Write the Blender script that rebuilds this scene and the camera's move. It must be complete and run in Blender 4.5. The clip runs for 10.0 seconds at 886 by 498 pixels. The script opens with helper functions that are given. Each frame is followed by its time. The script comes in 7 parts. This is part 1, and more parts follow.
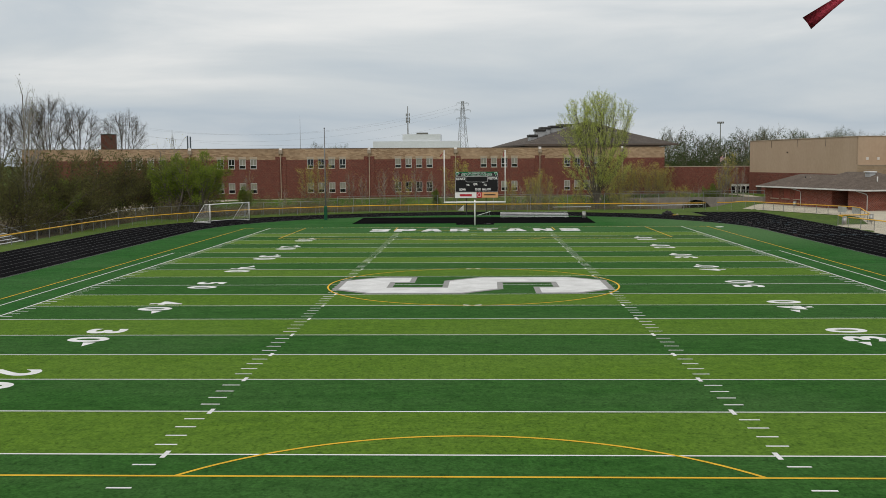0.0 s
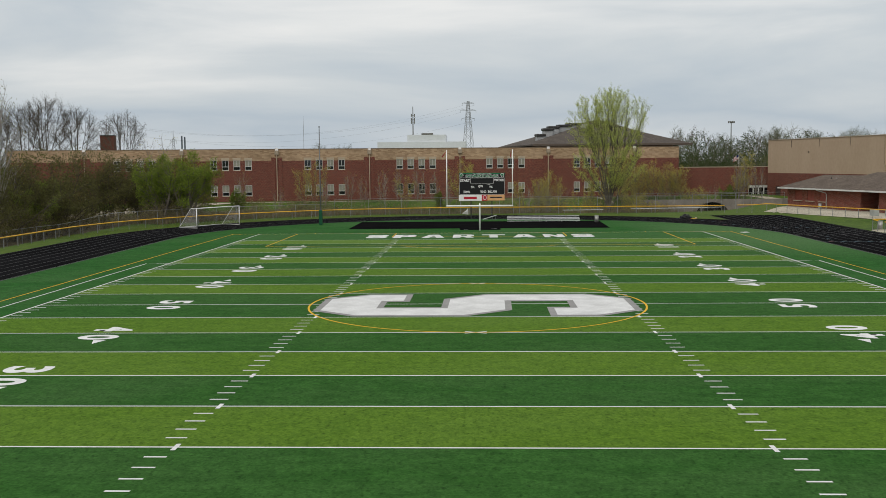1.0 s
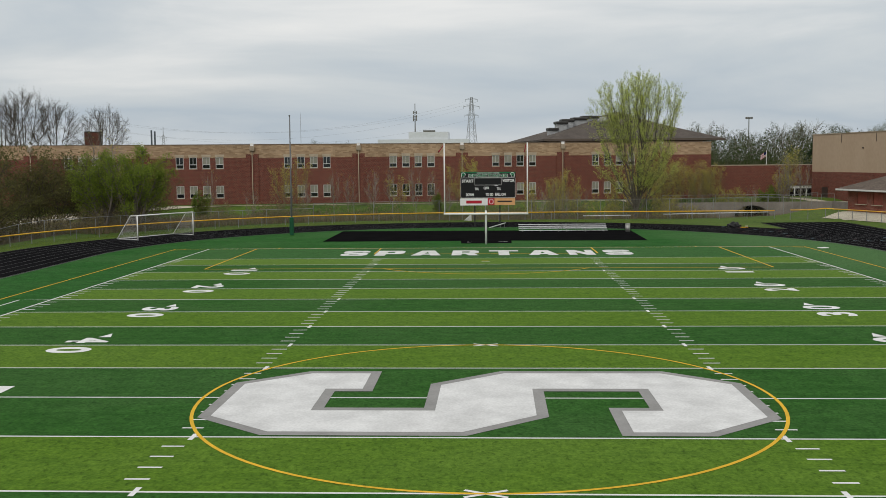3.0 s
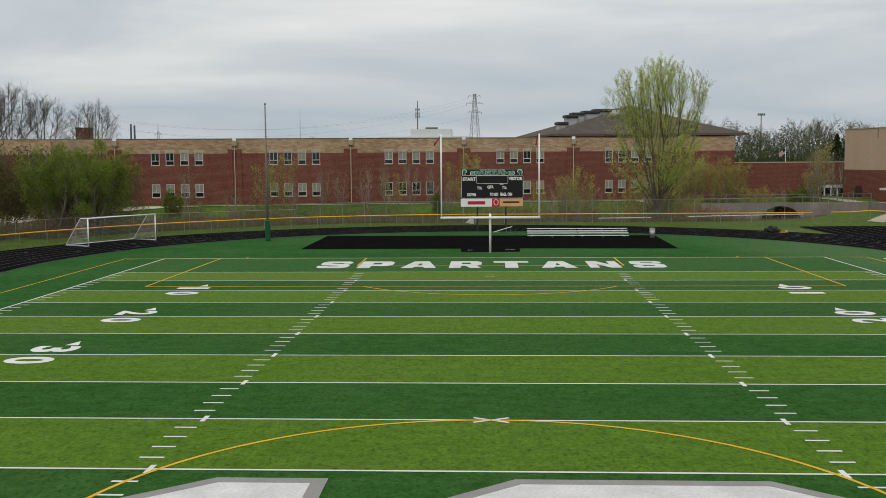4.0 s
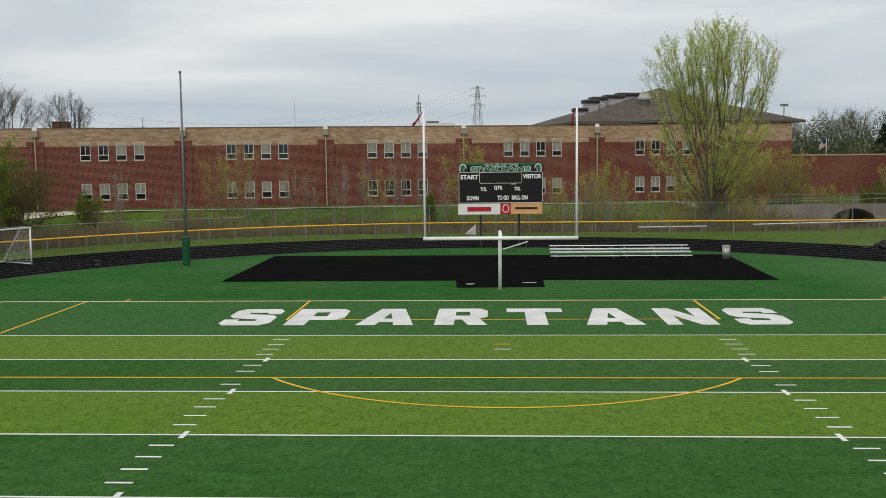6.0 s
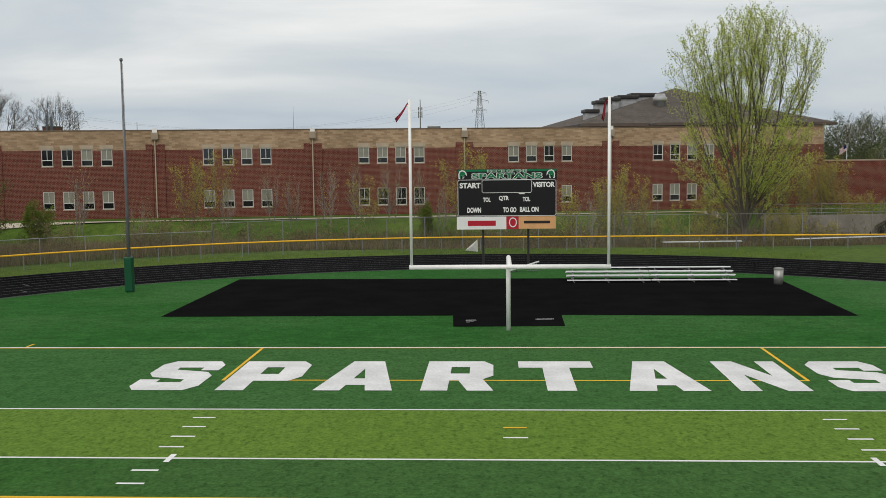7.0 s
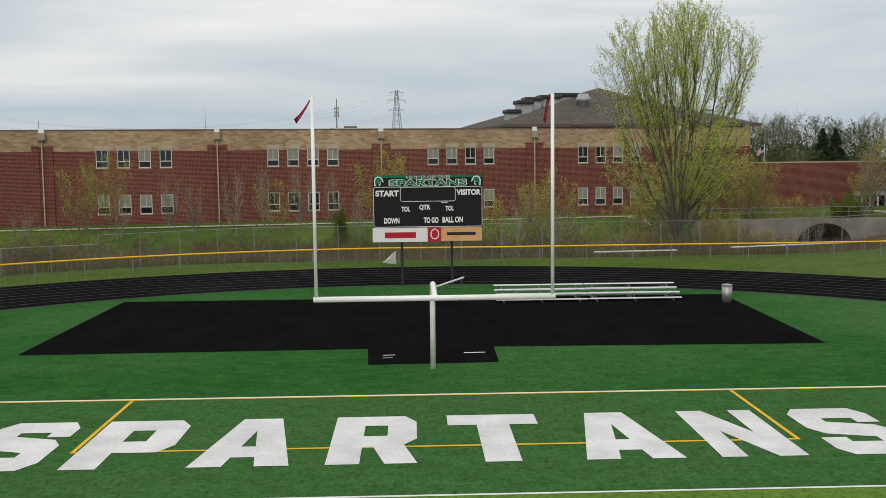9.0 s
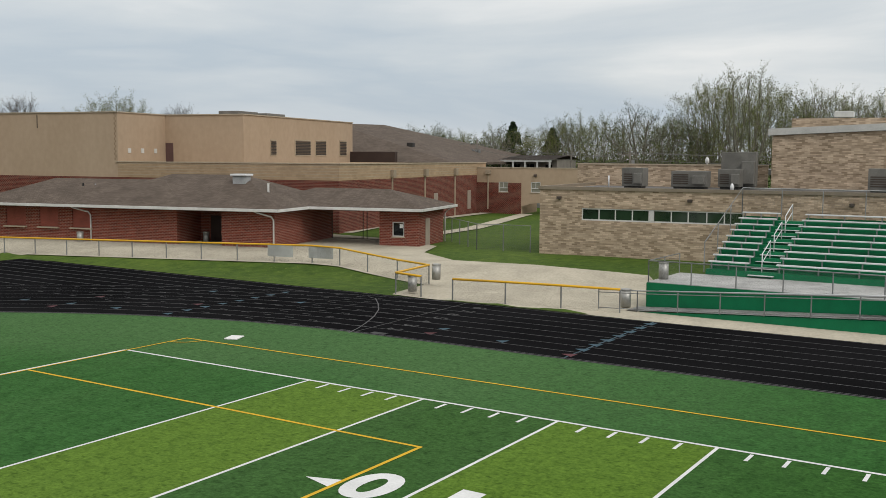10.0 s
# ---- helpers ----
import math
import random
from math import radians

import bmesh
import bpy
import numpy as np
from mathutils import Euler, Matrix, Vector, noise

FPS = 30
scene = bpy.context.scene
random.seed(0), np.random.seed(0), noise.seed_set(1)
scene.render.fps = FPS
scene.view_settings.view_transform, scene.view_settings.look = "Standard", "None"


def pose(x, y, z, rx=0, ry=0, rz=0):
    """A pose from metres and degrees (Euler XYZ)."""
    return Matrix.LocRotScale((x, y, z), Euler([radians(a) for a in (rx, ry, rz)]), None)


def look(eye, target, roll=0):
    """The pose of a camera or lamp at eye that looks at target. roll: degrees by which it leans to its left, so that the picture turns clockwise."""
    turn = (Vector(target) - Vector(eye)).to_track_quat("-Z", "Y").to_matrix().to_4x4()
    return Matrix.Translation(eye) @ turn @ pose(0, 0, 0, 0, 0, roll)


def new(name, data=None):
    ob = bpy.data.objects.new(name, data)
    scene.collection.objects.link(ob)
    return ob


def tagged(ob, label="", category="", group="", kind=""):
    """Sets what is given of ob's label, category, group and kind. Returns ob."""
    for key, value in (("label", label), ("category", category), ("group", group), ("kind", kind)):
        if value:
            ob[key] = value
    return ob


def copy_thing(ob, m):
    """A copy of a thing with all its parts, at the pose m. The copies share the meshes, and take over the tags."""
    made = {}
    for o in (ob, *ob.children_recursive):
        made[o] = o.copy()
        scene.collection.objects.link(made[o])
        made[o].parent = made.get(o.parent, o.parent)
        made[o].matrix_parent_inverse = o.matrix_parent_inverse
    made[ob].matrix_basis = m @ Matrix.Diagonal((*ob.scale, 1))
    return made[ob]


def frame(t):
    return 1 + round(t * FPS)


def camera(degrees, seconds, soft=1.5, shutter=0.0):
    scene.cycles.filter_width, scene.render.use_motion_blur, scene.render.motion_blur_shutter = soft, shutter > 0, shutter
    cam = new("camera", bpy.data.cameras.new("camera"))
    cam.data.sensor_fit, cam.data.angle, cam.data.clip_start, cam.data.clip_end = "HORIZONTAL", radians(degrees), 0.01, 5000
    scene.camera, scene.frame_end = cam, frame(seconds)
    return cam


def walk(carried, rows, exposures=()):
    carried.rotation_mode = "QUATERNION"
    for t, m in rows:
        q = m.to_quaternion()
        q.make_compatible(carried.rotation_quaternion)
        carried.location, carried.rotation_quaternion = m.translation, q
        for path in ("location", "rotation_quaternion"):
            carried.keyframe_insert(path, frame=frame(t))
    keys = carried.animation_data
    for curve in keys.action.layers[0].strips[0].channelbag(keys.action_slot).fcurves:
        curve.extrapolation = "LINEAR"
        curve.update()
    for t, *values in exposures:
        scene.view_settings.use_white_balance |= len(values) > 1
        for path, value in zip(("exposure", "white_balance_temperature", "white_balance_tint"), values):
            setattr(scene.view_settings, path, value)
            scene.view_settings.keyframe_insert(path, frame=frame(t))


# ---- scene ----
cam = camera(48.4, 10.0, 0.65)
PATH = [
    (0, (0.239, -62.182, 7.771), (0.171, -60.191, 7.595), -0.4),
    (0.5, (0.287, -58.246, 7.725), (0.212, -56.255, 7.552), -0.4),
    (1, (0.325, -53.645, 7.726), (0.245, -51.654, 7.552), -0.5),
    (1.5, (0.169, -48.541, 7.739), (0.091, -46.551, 7.562), -0.4),
    (2, (0.162, -42.929, 7.651), (0.08, -40.939, 7.475), -0.6),
    (2.5, (0.04, -37.361, 7.651), (-0.043, -35.371, 7.473), -0.5),
    (2.7, (0.025, -34.905, 7.628), (-0.059, -32.915, 7.451), -0.5),
    (3.8, (-0.005, -20.547, 7.36), (-0.098, -18.557, 7.18), -0.4),
    (4, (-0.051, -17.979, 7.298), (-0.144, -15.99, 7.117), -0.4),
    (4.5, (-0.126, -11.483, 7.194), (-0.221, -9.494, 7.01), -0.5),
    (5, (-0.099, -4.885, 6.98), (-0.199, -2.896, 6.796), -0.5),
    (5.5, (-0.229, 1.735, 6.981), (-0.328, 3.723, 6.789), -0.5),
    (5.7, (-0.276, 4.276, 6.969), (-0.375, 6.265, 6.778), -0.6),
    (6.8, (-0.487, 17.168, 6.933), (-0.59, 19.157, 6.751), -0.5),
    (7, (-0.505, 18.925, 6.881), (-0.609, 20.914, 6.703), -0.6),
    (7.5, (-0.709, 22.127, 6.92), (-0.781, 24.118, 6.741), -0.5),
    (8, (-0.895, 24.104, 6.952), (-0.886, 26.096, 6.776), -0.5),
    (8.5, (-1.043, 24.954, 7.083), (-1.034, 26.946, 6.905), -0.5),
    (9, (-0.613, 25.118, 7.176), (-0.551, 27.109, 6.996), -0.6),
    (9.1, (-0.447, 25.058, 7.215), (-0.267, 27.042, 7.033), -0.6),
    (9.2, (-0.397, 24.874, 7.265), (-0.042, 26.833, 7.079), -0.4),
    (9.3, (-0.402, 24.711, 7.326), (0.15, 26.624, 7.137), -0.2),
    (9.4, (-0.403, 24.631, 7.374), (0.341, 26.478, 7.183), -0.1),
    (9.5, (-0.388, 24.634, 7.391), (0.541, 26.395, 7.199), -0.1),
    (9.6, (-0.362, 24.649, 7.394), (0.742, 26.306, 7.203), -0.1),
    (9.7, (-0.356, 24.664, 7.401), (0.913, 26.197, 7.209), 0.1),
    (9.8, (-0.385, 24.636, 7.427), (1.035, 26.031, 7.236), 0.2),
    (9.9, (-0.414, 24.633, 7.438), (1.145, 25.871, 7.248), 0.2),
    (10, (-0.444, 24.632, 7.437), (1.234, 25.703, 7.251), 0.4),
]
walk(cam, [(t, look(eye, target, roll)) for t, eye, target, roll in PATH], [(0, -0.07), (2.5, -0.08), (4.0, -0.13), (5.0, -0.04), (6.5, 0.0), (10, 0.02)])

# ---- light ----
SUN_UP, SUN_ROUND = radians(42), radians(200)
world = bpy.data.worlds.new("overcast_sky")
scene.world = world
world.use_nodes = True
wn, wl = world.node_tree.nodes, world.node_tree.links
wn.clear()


def wnode(kind, **values):
    n = wn.new(kind)
    for key, value in values.items():
        n.inputs[key].default_value = value
    return n


w_out = wnode("ShaderNodeOutputWorld")
w_bg = wnode("ShaderNodeBackground", Strength=1.14)
w_sky = wnode("ShaderNodeTexSky")
w_sky.sky_type = "NISHITA"
w_sky.sun_disc = False
w_sky.sun_elevation, w_sky.sun_rotation = SUN_UP, SUN_ROUND
w_sky.dust_density = 4.0
w_dim = wnode("ShaderNodeMixRGB", Fac=1.0, Color2=(0.085, 0.085, 0.085, 1))
w_dim.blend_type = "MULTIPLY"
w_co = wnode("ShaderNodeTexCoord")
w_map = wnode("ShaderNodeMapping", Scale=(1.0, 1.0, 5.5))
w_noise = wnode("ShaderNodeTexNoise", Scale=2.0, Detail=7.0, Roughness=0.52, Distortion=0.35)
w_ramp = wnode("ShaderNodeValToRGB")
w_ramp.color_ramp.elements[0].position, w_ramp.color_ramp.elements[0].color = 0.30, (0.63, 0.66, 0.675, 1)
w_ramp.color_ramp.elements[1].position, w_ramp.color_ramp.elements[1].color = 0.78, (0.86, 0.855, 0.835, 1)
for at, tone in ((0.42, (0.455, 0.52, 0.58, 1)), (0.53, (0.59, 0.628, 0.65, 1)), (0.64, (0.80, 0.80, 0.785, 1))):
    w_ramp.color_ramp.elements.new(at).color = tone
w_sep = wnode("ShaderNodeSeparateXYZ")
w_up = wnode("ShaderNodeMath")
w_up.operation = "MULTIPLY"
w_up.inputs[1].default_value = 1.25
w_sum = wnode("ShaderNodeMath")
w_sum.operation = "ADD"
w_off = wnode("ShaderNodeMath")
w_off.operation = "MULTIPLY_ADD"
w_off.inputs[1].default_value, w_off.inputs[2].default_value = 0.62, 0.06
w_mix = wnode("ShaderNodeMixRGB", Fac=0.9)
wl.new(w_co.outputs["Generated"], w_map.inputs["Vector"])
wl.new(w_map.outputs["Vector"], w_noise.inputs["Vector"])
wl.new(w_co.outputs["Generated"], w_sep.inputs[0])
wl.new(w_sep.outputs["Z"], w_up.inputs[0])
wl.new(w_noise.outputs["Fac"], w_off.inputs[0])
wl.new(w_up.outputs[0], w_sum.inputs[0])
wl.new(w_off.outputs[0], w_sum.inputs[1])
wl.new(w_sum.outputs[0], w_ramp.inputs["Fac"])
wl.new(w_sky.outputs["Color"], w_dim.inputs["Color1"])
wl.new(w_dim.outputs["Color"], w_mix.inputs["Color1"])
wl.new(w_ramp.outputs["Color"], w_mix.inputs["Color2"])
wl.new(w_mix.outputs["Color"], w_bg.inputs["Color"])
wl.new(w_bg.outputs["Background"], w_out.inputs["Surface"])

sun = bpy.data.lights.new("sun", "SUN")
sun.energy, sun.angle, sun.color = 1.05, radians(28), (1.0, 0.96, 0.9)
sun_ob = new("sun", sun)
sun_ob.rotation_euler = (radians(90) - SUN_UP, 0, radians(180) - SUN_ROUND)

# ---- materials ----


class Mat:
    """A node material with short helpers."""

    def __init__(self, name, rough=0.8, metal=0.0, spec=0.3):
        self.m = bpy.data.materials.new(name)
        self.m.use_nodes = True
        self.n, self.l = self.m.node_tree.nodes, self.m.node_tree.links
        self.b = self.n["Principled BSDF"]
        self.b.inputs["Roughness"].default_value = rough
        self.b.inputs["Metallic"].default_value = metal
        self.b.inputs["Specular IOR Level"].default_value = spec
        self.co = None

    def node(self, kind, **values):
        n = self.n.new(kind)
        for key, value in values.items():
            n.inputs[key.replace("_", " ")].default_value = value
        return n

    def coords(self, scale=(1, 1, 1), source="Object"):
        if self.co is None:
            self.co = self.node("ShaderNodeTexCoord")
        mp = self.node("ShaderNodeMapping", Scale=scale)
        self.l.new(self.co.outputs[source], mp.inputs["Vector"])
        return mp.outputs["Vector"]

    def noise(self, scale, detail=4.0, stretch=(1, 1, 1), rough=0.55, distort=0.0):
        n = self.node("ShaderNodeTexNoise", Scale=scale, Detail=detail, Roughness=rough, Distortion=distort)
        self.l.new(self.coords(stretch), n.inputs["Vector"])
        return n.outputs["Fac"]

    def ramp(self, fac, a, b, lo=0.35, hi=0.65):
        r = self.node("ShaderNodeValToRGB")
        e = r.color_ramp.elements
        e[0].position, e[0].color = lo, (*a, 1)
        e[1].position, e[1].color = hi, (*b, 1)
        self.l.new(fac, r.inputs["Fac"])
        return r.outputs["Color"]

    def mix(self, fac, a, b, blend="MIX"):
        m = self.node("ShaderNodeMixRGB")
        m.blend_type = blend
        for value, key in ((fac, "Fac"), (a, "Color1"), (b, "Color2")):
            if isinstance(value, (int, float)):
                m.inputs[key].default_value = value
            elif isinstance(value, tuple):
                m.inputs[key].default_value = (*value, 1)
            else:
                self.l.new(value, m.inputs[key])
        return m.outputs["Color"]

    def math(self, op, a, b=0.0):
        m = self.node("ShaderNodeMath")
        m.operation = op
        for k, value in enumerate((a, b)):
            if isinstance(value, (int, float)):
                m.inputs[k].default_value = value
            else:
                self.l.new(value, m.inputs[k])
        return m.outputs[0]

    def bump(self, height, strength=0.3, distance=0.02):
        b = self.node("ShaderNodeBump", Strength=strength, Distance=distance)
        self.l.new(height, b.inputs["Height"])
        self.l.new(b.outputs["Normal"], self.b.inputs["Normal"])

    def base(self, colour):
        if isinstance(colour, tuple):
            self.b.inputs["Base Color"].default_value = (*colour, 1)
        else:
            self.l.new(colour, self.b.inputs["Base Color"])
        return self


def shade(c, k):
    return tuple(min(1.0, v * k) for v in c)


def plain(name, colour, rough=0.6, metal=0.0, grain=0.12, scale=6.0, spec=0.3):
    """Paint, metal or plastic with slight dirt at two scales."""
    m = Mat(name, rough, metal, spec)
    big = m.ramp(m.noise(scale * 0.18, 3), shade(colour, 1 - grain), shade(colour, 1 + grain * 0.5))
    fine = m.ramp(m.noise(scale * 3.1, 4), (1 - grain, 1 - grain, 1 - grain), (1, 1, 1))
    m.base(m.mix(1.0, big, fine, "MULTIPLY"))
    return m.m


def turf(name, light, dark, worn, wear=0.45, sides=0.0, inward=0.0):
    """Synthetic grass: fine blades, streaks of nap across the field, large worn patches; sides adds a painted sheen."""
    m = Mat(name, 0.95, 0.0, 0.05)
    blades = m.noise(9.0, 5, (1.0, 1.0, 1.0), 0.7)
    streak = m.noise(0.9, 6, (1.0, 1.8, 1.0), 0.72, 0.6)
    tuft = m.noise(2.8, 5, (1.0, 0.75, 1.0), 0.75, 0.3)
    fleck = m.noise(4.6, 5, (1.5, 0.85, 1.0), 0.65, 0.2)
    patch = m.noise(0.085, 4, (1.0, 1.6, 1.0), 0.6, 0.8)
    c = m.ramp(streak, dark, light, 0.30, 0.62)
    c = m.mix(m.math("MULTIPLY", m.ramp(patch, (0, 0, 0), (1, 1, 1), 0.42, 0.72), wear), c, worn)
    # Viewing-angle sheen painted in: the worn tone again, stronger towards high x and y.
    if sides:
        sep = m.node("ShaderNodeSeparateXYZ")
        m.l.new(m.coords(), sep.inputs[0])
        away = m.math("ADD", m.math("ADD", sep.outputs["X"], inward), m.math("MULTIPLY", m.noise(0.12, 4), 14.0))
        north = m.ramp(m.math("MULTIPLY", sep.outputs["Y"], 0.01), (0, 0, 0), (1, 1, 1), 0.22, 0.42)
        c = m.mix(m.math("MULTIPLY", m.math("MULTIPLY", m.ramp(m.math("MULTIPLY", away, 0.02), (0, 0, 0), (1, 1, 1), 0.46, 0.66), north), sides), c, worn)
    c = m.mix(1.0, c, m.ramp(blades, (0.62, 0.66, 0.6), (1.18, 1.15, 1.1), 0.32, 0.66), "MULTIPLY")
    c = m.mix(0.5, c, m.ramp(tuft, (0.42, 0.48, 0.40), (1.14, 1.12, 1.10), 0.27, 0.60), "MULTIPLY")
    c = m.mix(0.65, c, m.ramp(fleck, (0.36, 0.43, 0.34), (1.05, 1.05, 1.04), 0.33, 0.48), "MULTIPLY")
    m.base(c)
    m.bump(blades, 0.5, 0.03)
    return m.m


def brick(name, a, b, mortar, w=0.30, h=0.10, joint=0.012, stain=0.25, mott=0.5):
    """Brick facing laid along x + y and z of the thing's own frame."""
    m = Mat(name, 0.9, 0.0, 0.2)
    sep = m.node("ShaderNodeSeparateXYZ")
    m.l.new(m.coords(), sep.inputs[0])
    along = m.math("ADD", sep.outputs["X"], sep.outputs["Y"])
    com = m.node("ShaderNodeCombineXYZ")
    m.l.new(along, com.inputs["X"])
    m.l.new(sep.outputs["Z"], com.inputs["Y"])
    t = m.node("ShaderNodeTexBrick", Scale=1.0, Mortar_Size=joint, Mortar_Smooth=0.3, Bias=-0.1, Brick_Width=w, Row_Height=h)
    t.offset = 0.5
    m.l.new(com.outputs[0], t.inputs["Vector"])
    t.inputs["Color1"].default_value, t.inputs["Color2"].default_value, t.inputs["Mortar"].default_value = (*a, 1), (*b, 1), (*mortar, 1)
    c = m.mix(mott, t.outputs["Color"], m.ramp(m.noise(0.9, 6, (1, 1, 2.5)), (0.78, 0.76, 0.74), (1.12, 1.1, 1.08)), "MULTIPLY")
    c = m.mix(stain, c, m.ramp(m.noise(0.16, 4, (1, 1, 0.35)), (0.6, 0.58, 0.55), (1.1, 1.1, 1.1)), "MULTIPLY")
    m.base(c)
    m.bump(t.outputs["Fac"], -0.4, 0.01)
    return m.m


def glass_dark(name, tint, rough=0.06):
    m = Mat(name, rough, 0.0, 0.7)
    m.base(m.ramp(m.noise(0.7, 3), shade(tint, 0.7), shade(tint, 1.3)))
    return m.m


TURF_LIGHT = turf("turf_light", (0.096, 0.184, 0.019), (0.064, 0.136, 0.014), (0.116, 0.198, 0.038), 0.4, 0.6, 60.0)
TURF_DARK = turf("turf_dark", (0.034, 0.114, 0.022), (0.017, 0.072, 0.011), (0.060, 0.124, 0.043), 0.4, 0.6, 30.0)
TURF_END = turf("turf_end_zone", (0.045, 0.130, 0.038), (0.030, 0.098, 0.025), (0.056, 0.125, 0.043))
TURF_OUT = turf("turf_surround", (0.025, 0.116, 0.022), (0.011, 0.066, 0.010), (0.075, 0.155, 0.062), 0.35, 0.8)
WORN_PAINT = plain("worn_grey_paint", (0.065, 0.065, 0.067), 0.85, 0, 0.4, 9.0)
WHITE_PAINT = plain("field_white_paint", (0.69, 0.70, 0.70), 0.85, 0, 0.10, 5.0, 0.15)
LOGO_WHITE = plain("logo_white_paint", (0.64, 0.65, 0.65), 0.85, 0, 0.14, 4.0, 0.15)
GREY_PAINT = plain("logo_grey_paint", (0.27, 0.27, 0.265), 0.85, 0, 0.12, 4.0, 0.15)
YELLOW_PAINT = plain("field_yellow_paint", (0.66, 0.40, 0.03), 0.85, 0, 0.10, 5.0, 0.15)
LANE_PAINT = plain("lane_paint", (0.115, 0.115, 0.12), 0.8, 0, 0.3, 8.0)
BLUE_MARK = plain("track_blue_mark", (0.048, 0.105, 0.145), 0.8, 0, 0.4, 8.0)
RED_MARK = plain("track_red_mark", (0.105, 0.028, 0.036), 0.8, 0, 0.4, 8.0)


def rubber_track():
    m = Mat("black_rubber_track", 0.95, 0, 0.0)
    c = m.ramp(m.noise(0.12, 5, (1, 1, 1), 0.6, 0.5), (0.0068, 0.0068, 0.0075), (0.0125, 0.0125, 0.0135), 0.3, 0.7)
    c = m.mix(1.0, c, m.ramp(m.noise(14, 3), (0.75, 0.75, 0.75), (1.25, 1.25, 1.25)), "MULTIPLY")
    m.base(c)
    return m.m


TRACK = rubber_track()
PAD = plain("black_rubber_pad", (0.0082, 0.0082, 0.0088), 0.95, 0, 0.18, 3.0, 0.0)


def lawn():
    """Mown grass, drier and browner in the ditch beyond the far fence."""
    m = Mat("lawn", 0.9, 0, 0.12)
    g = m.ramp(m.noise(1.3, 7, (1, 1, 1), 0.7), (0.036, 0.074, 0.011), (0.092, 0.148, 0.023), 0.3, 0.7)
    g = m.mix(1.0, g, m.ramp(m.noise(0.06, 4, (1, 1, 1), 0.6, 0.7), (0.72, 0.78, 0.7), (1.2, 1.1, 1.05)), "MULTIPLY")
    g = m.mix(m.math("MULTIPLY", m.ramp(m.noise(5.0, 2), (0, 0, 0), (1, 1, 1), 0.66, 0.72), 0.35), g, (0.30, 0.30, 0.08))
    dry = m.ramp(m.noise(1.8, 8, (1, 1, 1), 0.75, 0.5), (0.045, 0.040, 0.020), (0.16, 0.125, 0.075), 0.3, 0.7)
    sep = m.node("ShaderNodeSeparateXYZ")
    m.l.new(m.coords(), sep.inputs[0])
    low = m.math("MULTIPLY", m.math("ADD", sep.outputs["Z"], 0.42), -2.2)
    low = m.math("ADD", low, m.math("MULTIPLY", m.math("SUBTRACT", m.noise(0.4, 4), 0.5), 1.6))
    low.node.use_clamp = True
    m.base(m.mix(low, g, dry))
    m.bump(m.noise(3.0, 6), 0.6, 0.08)
    return m.m


LAWN = lawn()


def concrete(name, c, stain=0.25):
    m = Mat(name, 0.9, 0, 0.2)
    k = m.ramp(m.noise(0.35, 6, (1, 1, 1), 0.65, 0.4), shade(c, 1 - stain), shade(c, 1.08), 0.3, 0.7)
    k = m.mix(1.0, k, m.ramp(m.noise(7, 4), (0.88, 0.88, 0.88), (1.06, 1.06, 1.06)), "MULTIPLY")
    m.base(k)
    m.bump(m.noise(18, 3), 0.2, 0.01)
    return m.m


CONCRETE = concrete("pale_concrete", (0.475, 0.435, 0.345))
WALL_CONCRETE = concrete("weathered_concrete", (0.26, 0.24, 0.21), 0.45)
STAND_BRICK = brick("stand_red_brick", (0.215, 0.050, 0.031), (0.115, 0.026, 0.018), (0.32, 0.21, 0.17), 0.30, 0.12, 0.014)
RED_BRICK = brick("red_brick", (0.150, 0.032, 0.021), (0.076, 0.016, 0.012), (0.235, 0.145, 0.112), 0.27, 0.13, 0.017)
BEIGE_BLOCK = brick("beige_block", (0.42, 0.31, 0.20), (0.36, 0.26, 0.165), (0.33, 0.25, 0.17), 0.45, 0.2, 0.008, 0.22)
BEIGE_PATCHED = brick("patched_beige_block", (0.43, 0.315, 0.205), (0.27, 0.18, 0.11), (0.33, 0.255, 0.18), 0.62, 0.2, 0.012, 0.4, 0.7)
TAN_STONE = brick("tan_split_stone", (0.56, 0.45, 0.34), (0.22, 0.165, 0.11), (0.36, 0.29, 0.22), 0.40, 0.11, 0.010, 0.25, 0.8)


def stucco():
    m = Mat("beige_stucco", 0.92, 0, 0.15)
    k = m.ramp(m.noise(0.25, 6, (1, 1, 0.3), 0.65, 0.4), (0.385, 0.292, 0.207), (0.425, 0.328, 0.238), 0.3, 0.7)
    k = m.mix(0.4, k, m.ramp(m.noise(2.2, 5, (1, 1, 0.7)), (0.86, 0.85, 0.83), (1.06, 1.06, 1.05)), "MULTIPLY")
    m.base(k)
    m.bump(m.noise(12, 4), 0.25, 0.02)
    return m.m


STUCCO = stucco()


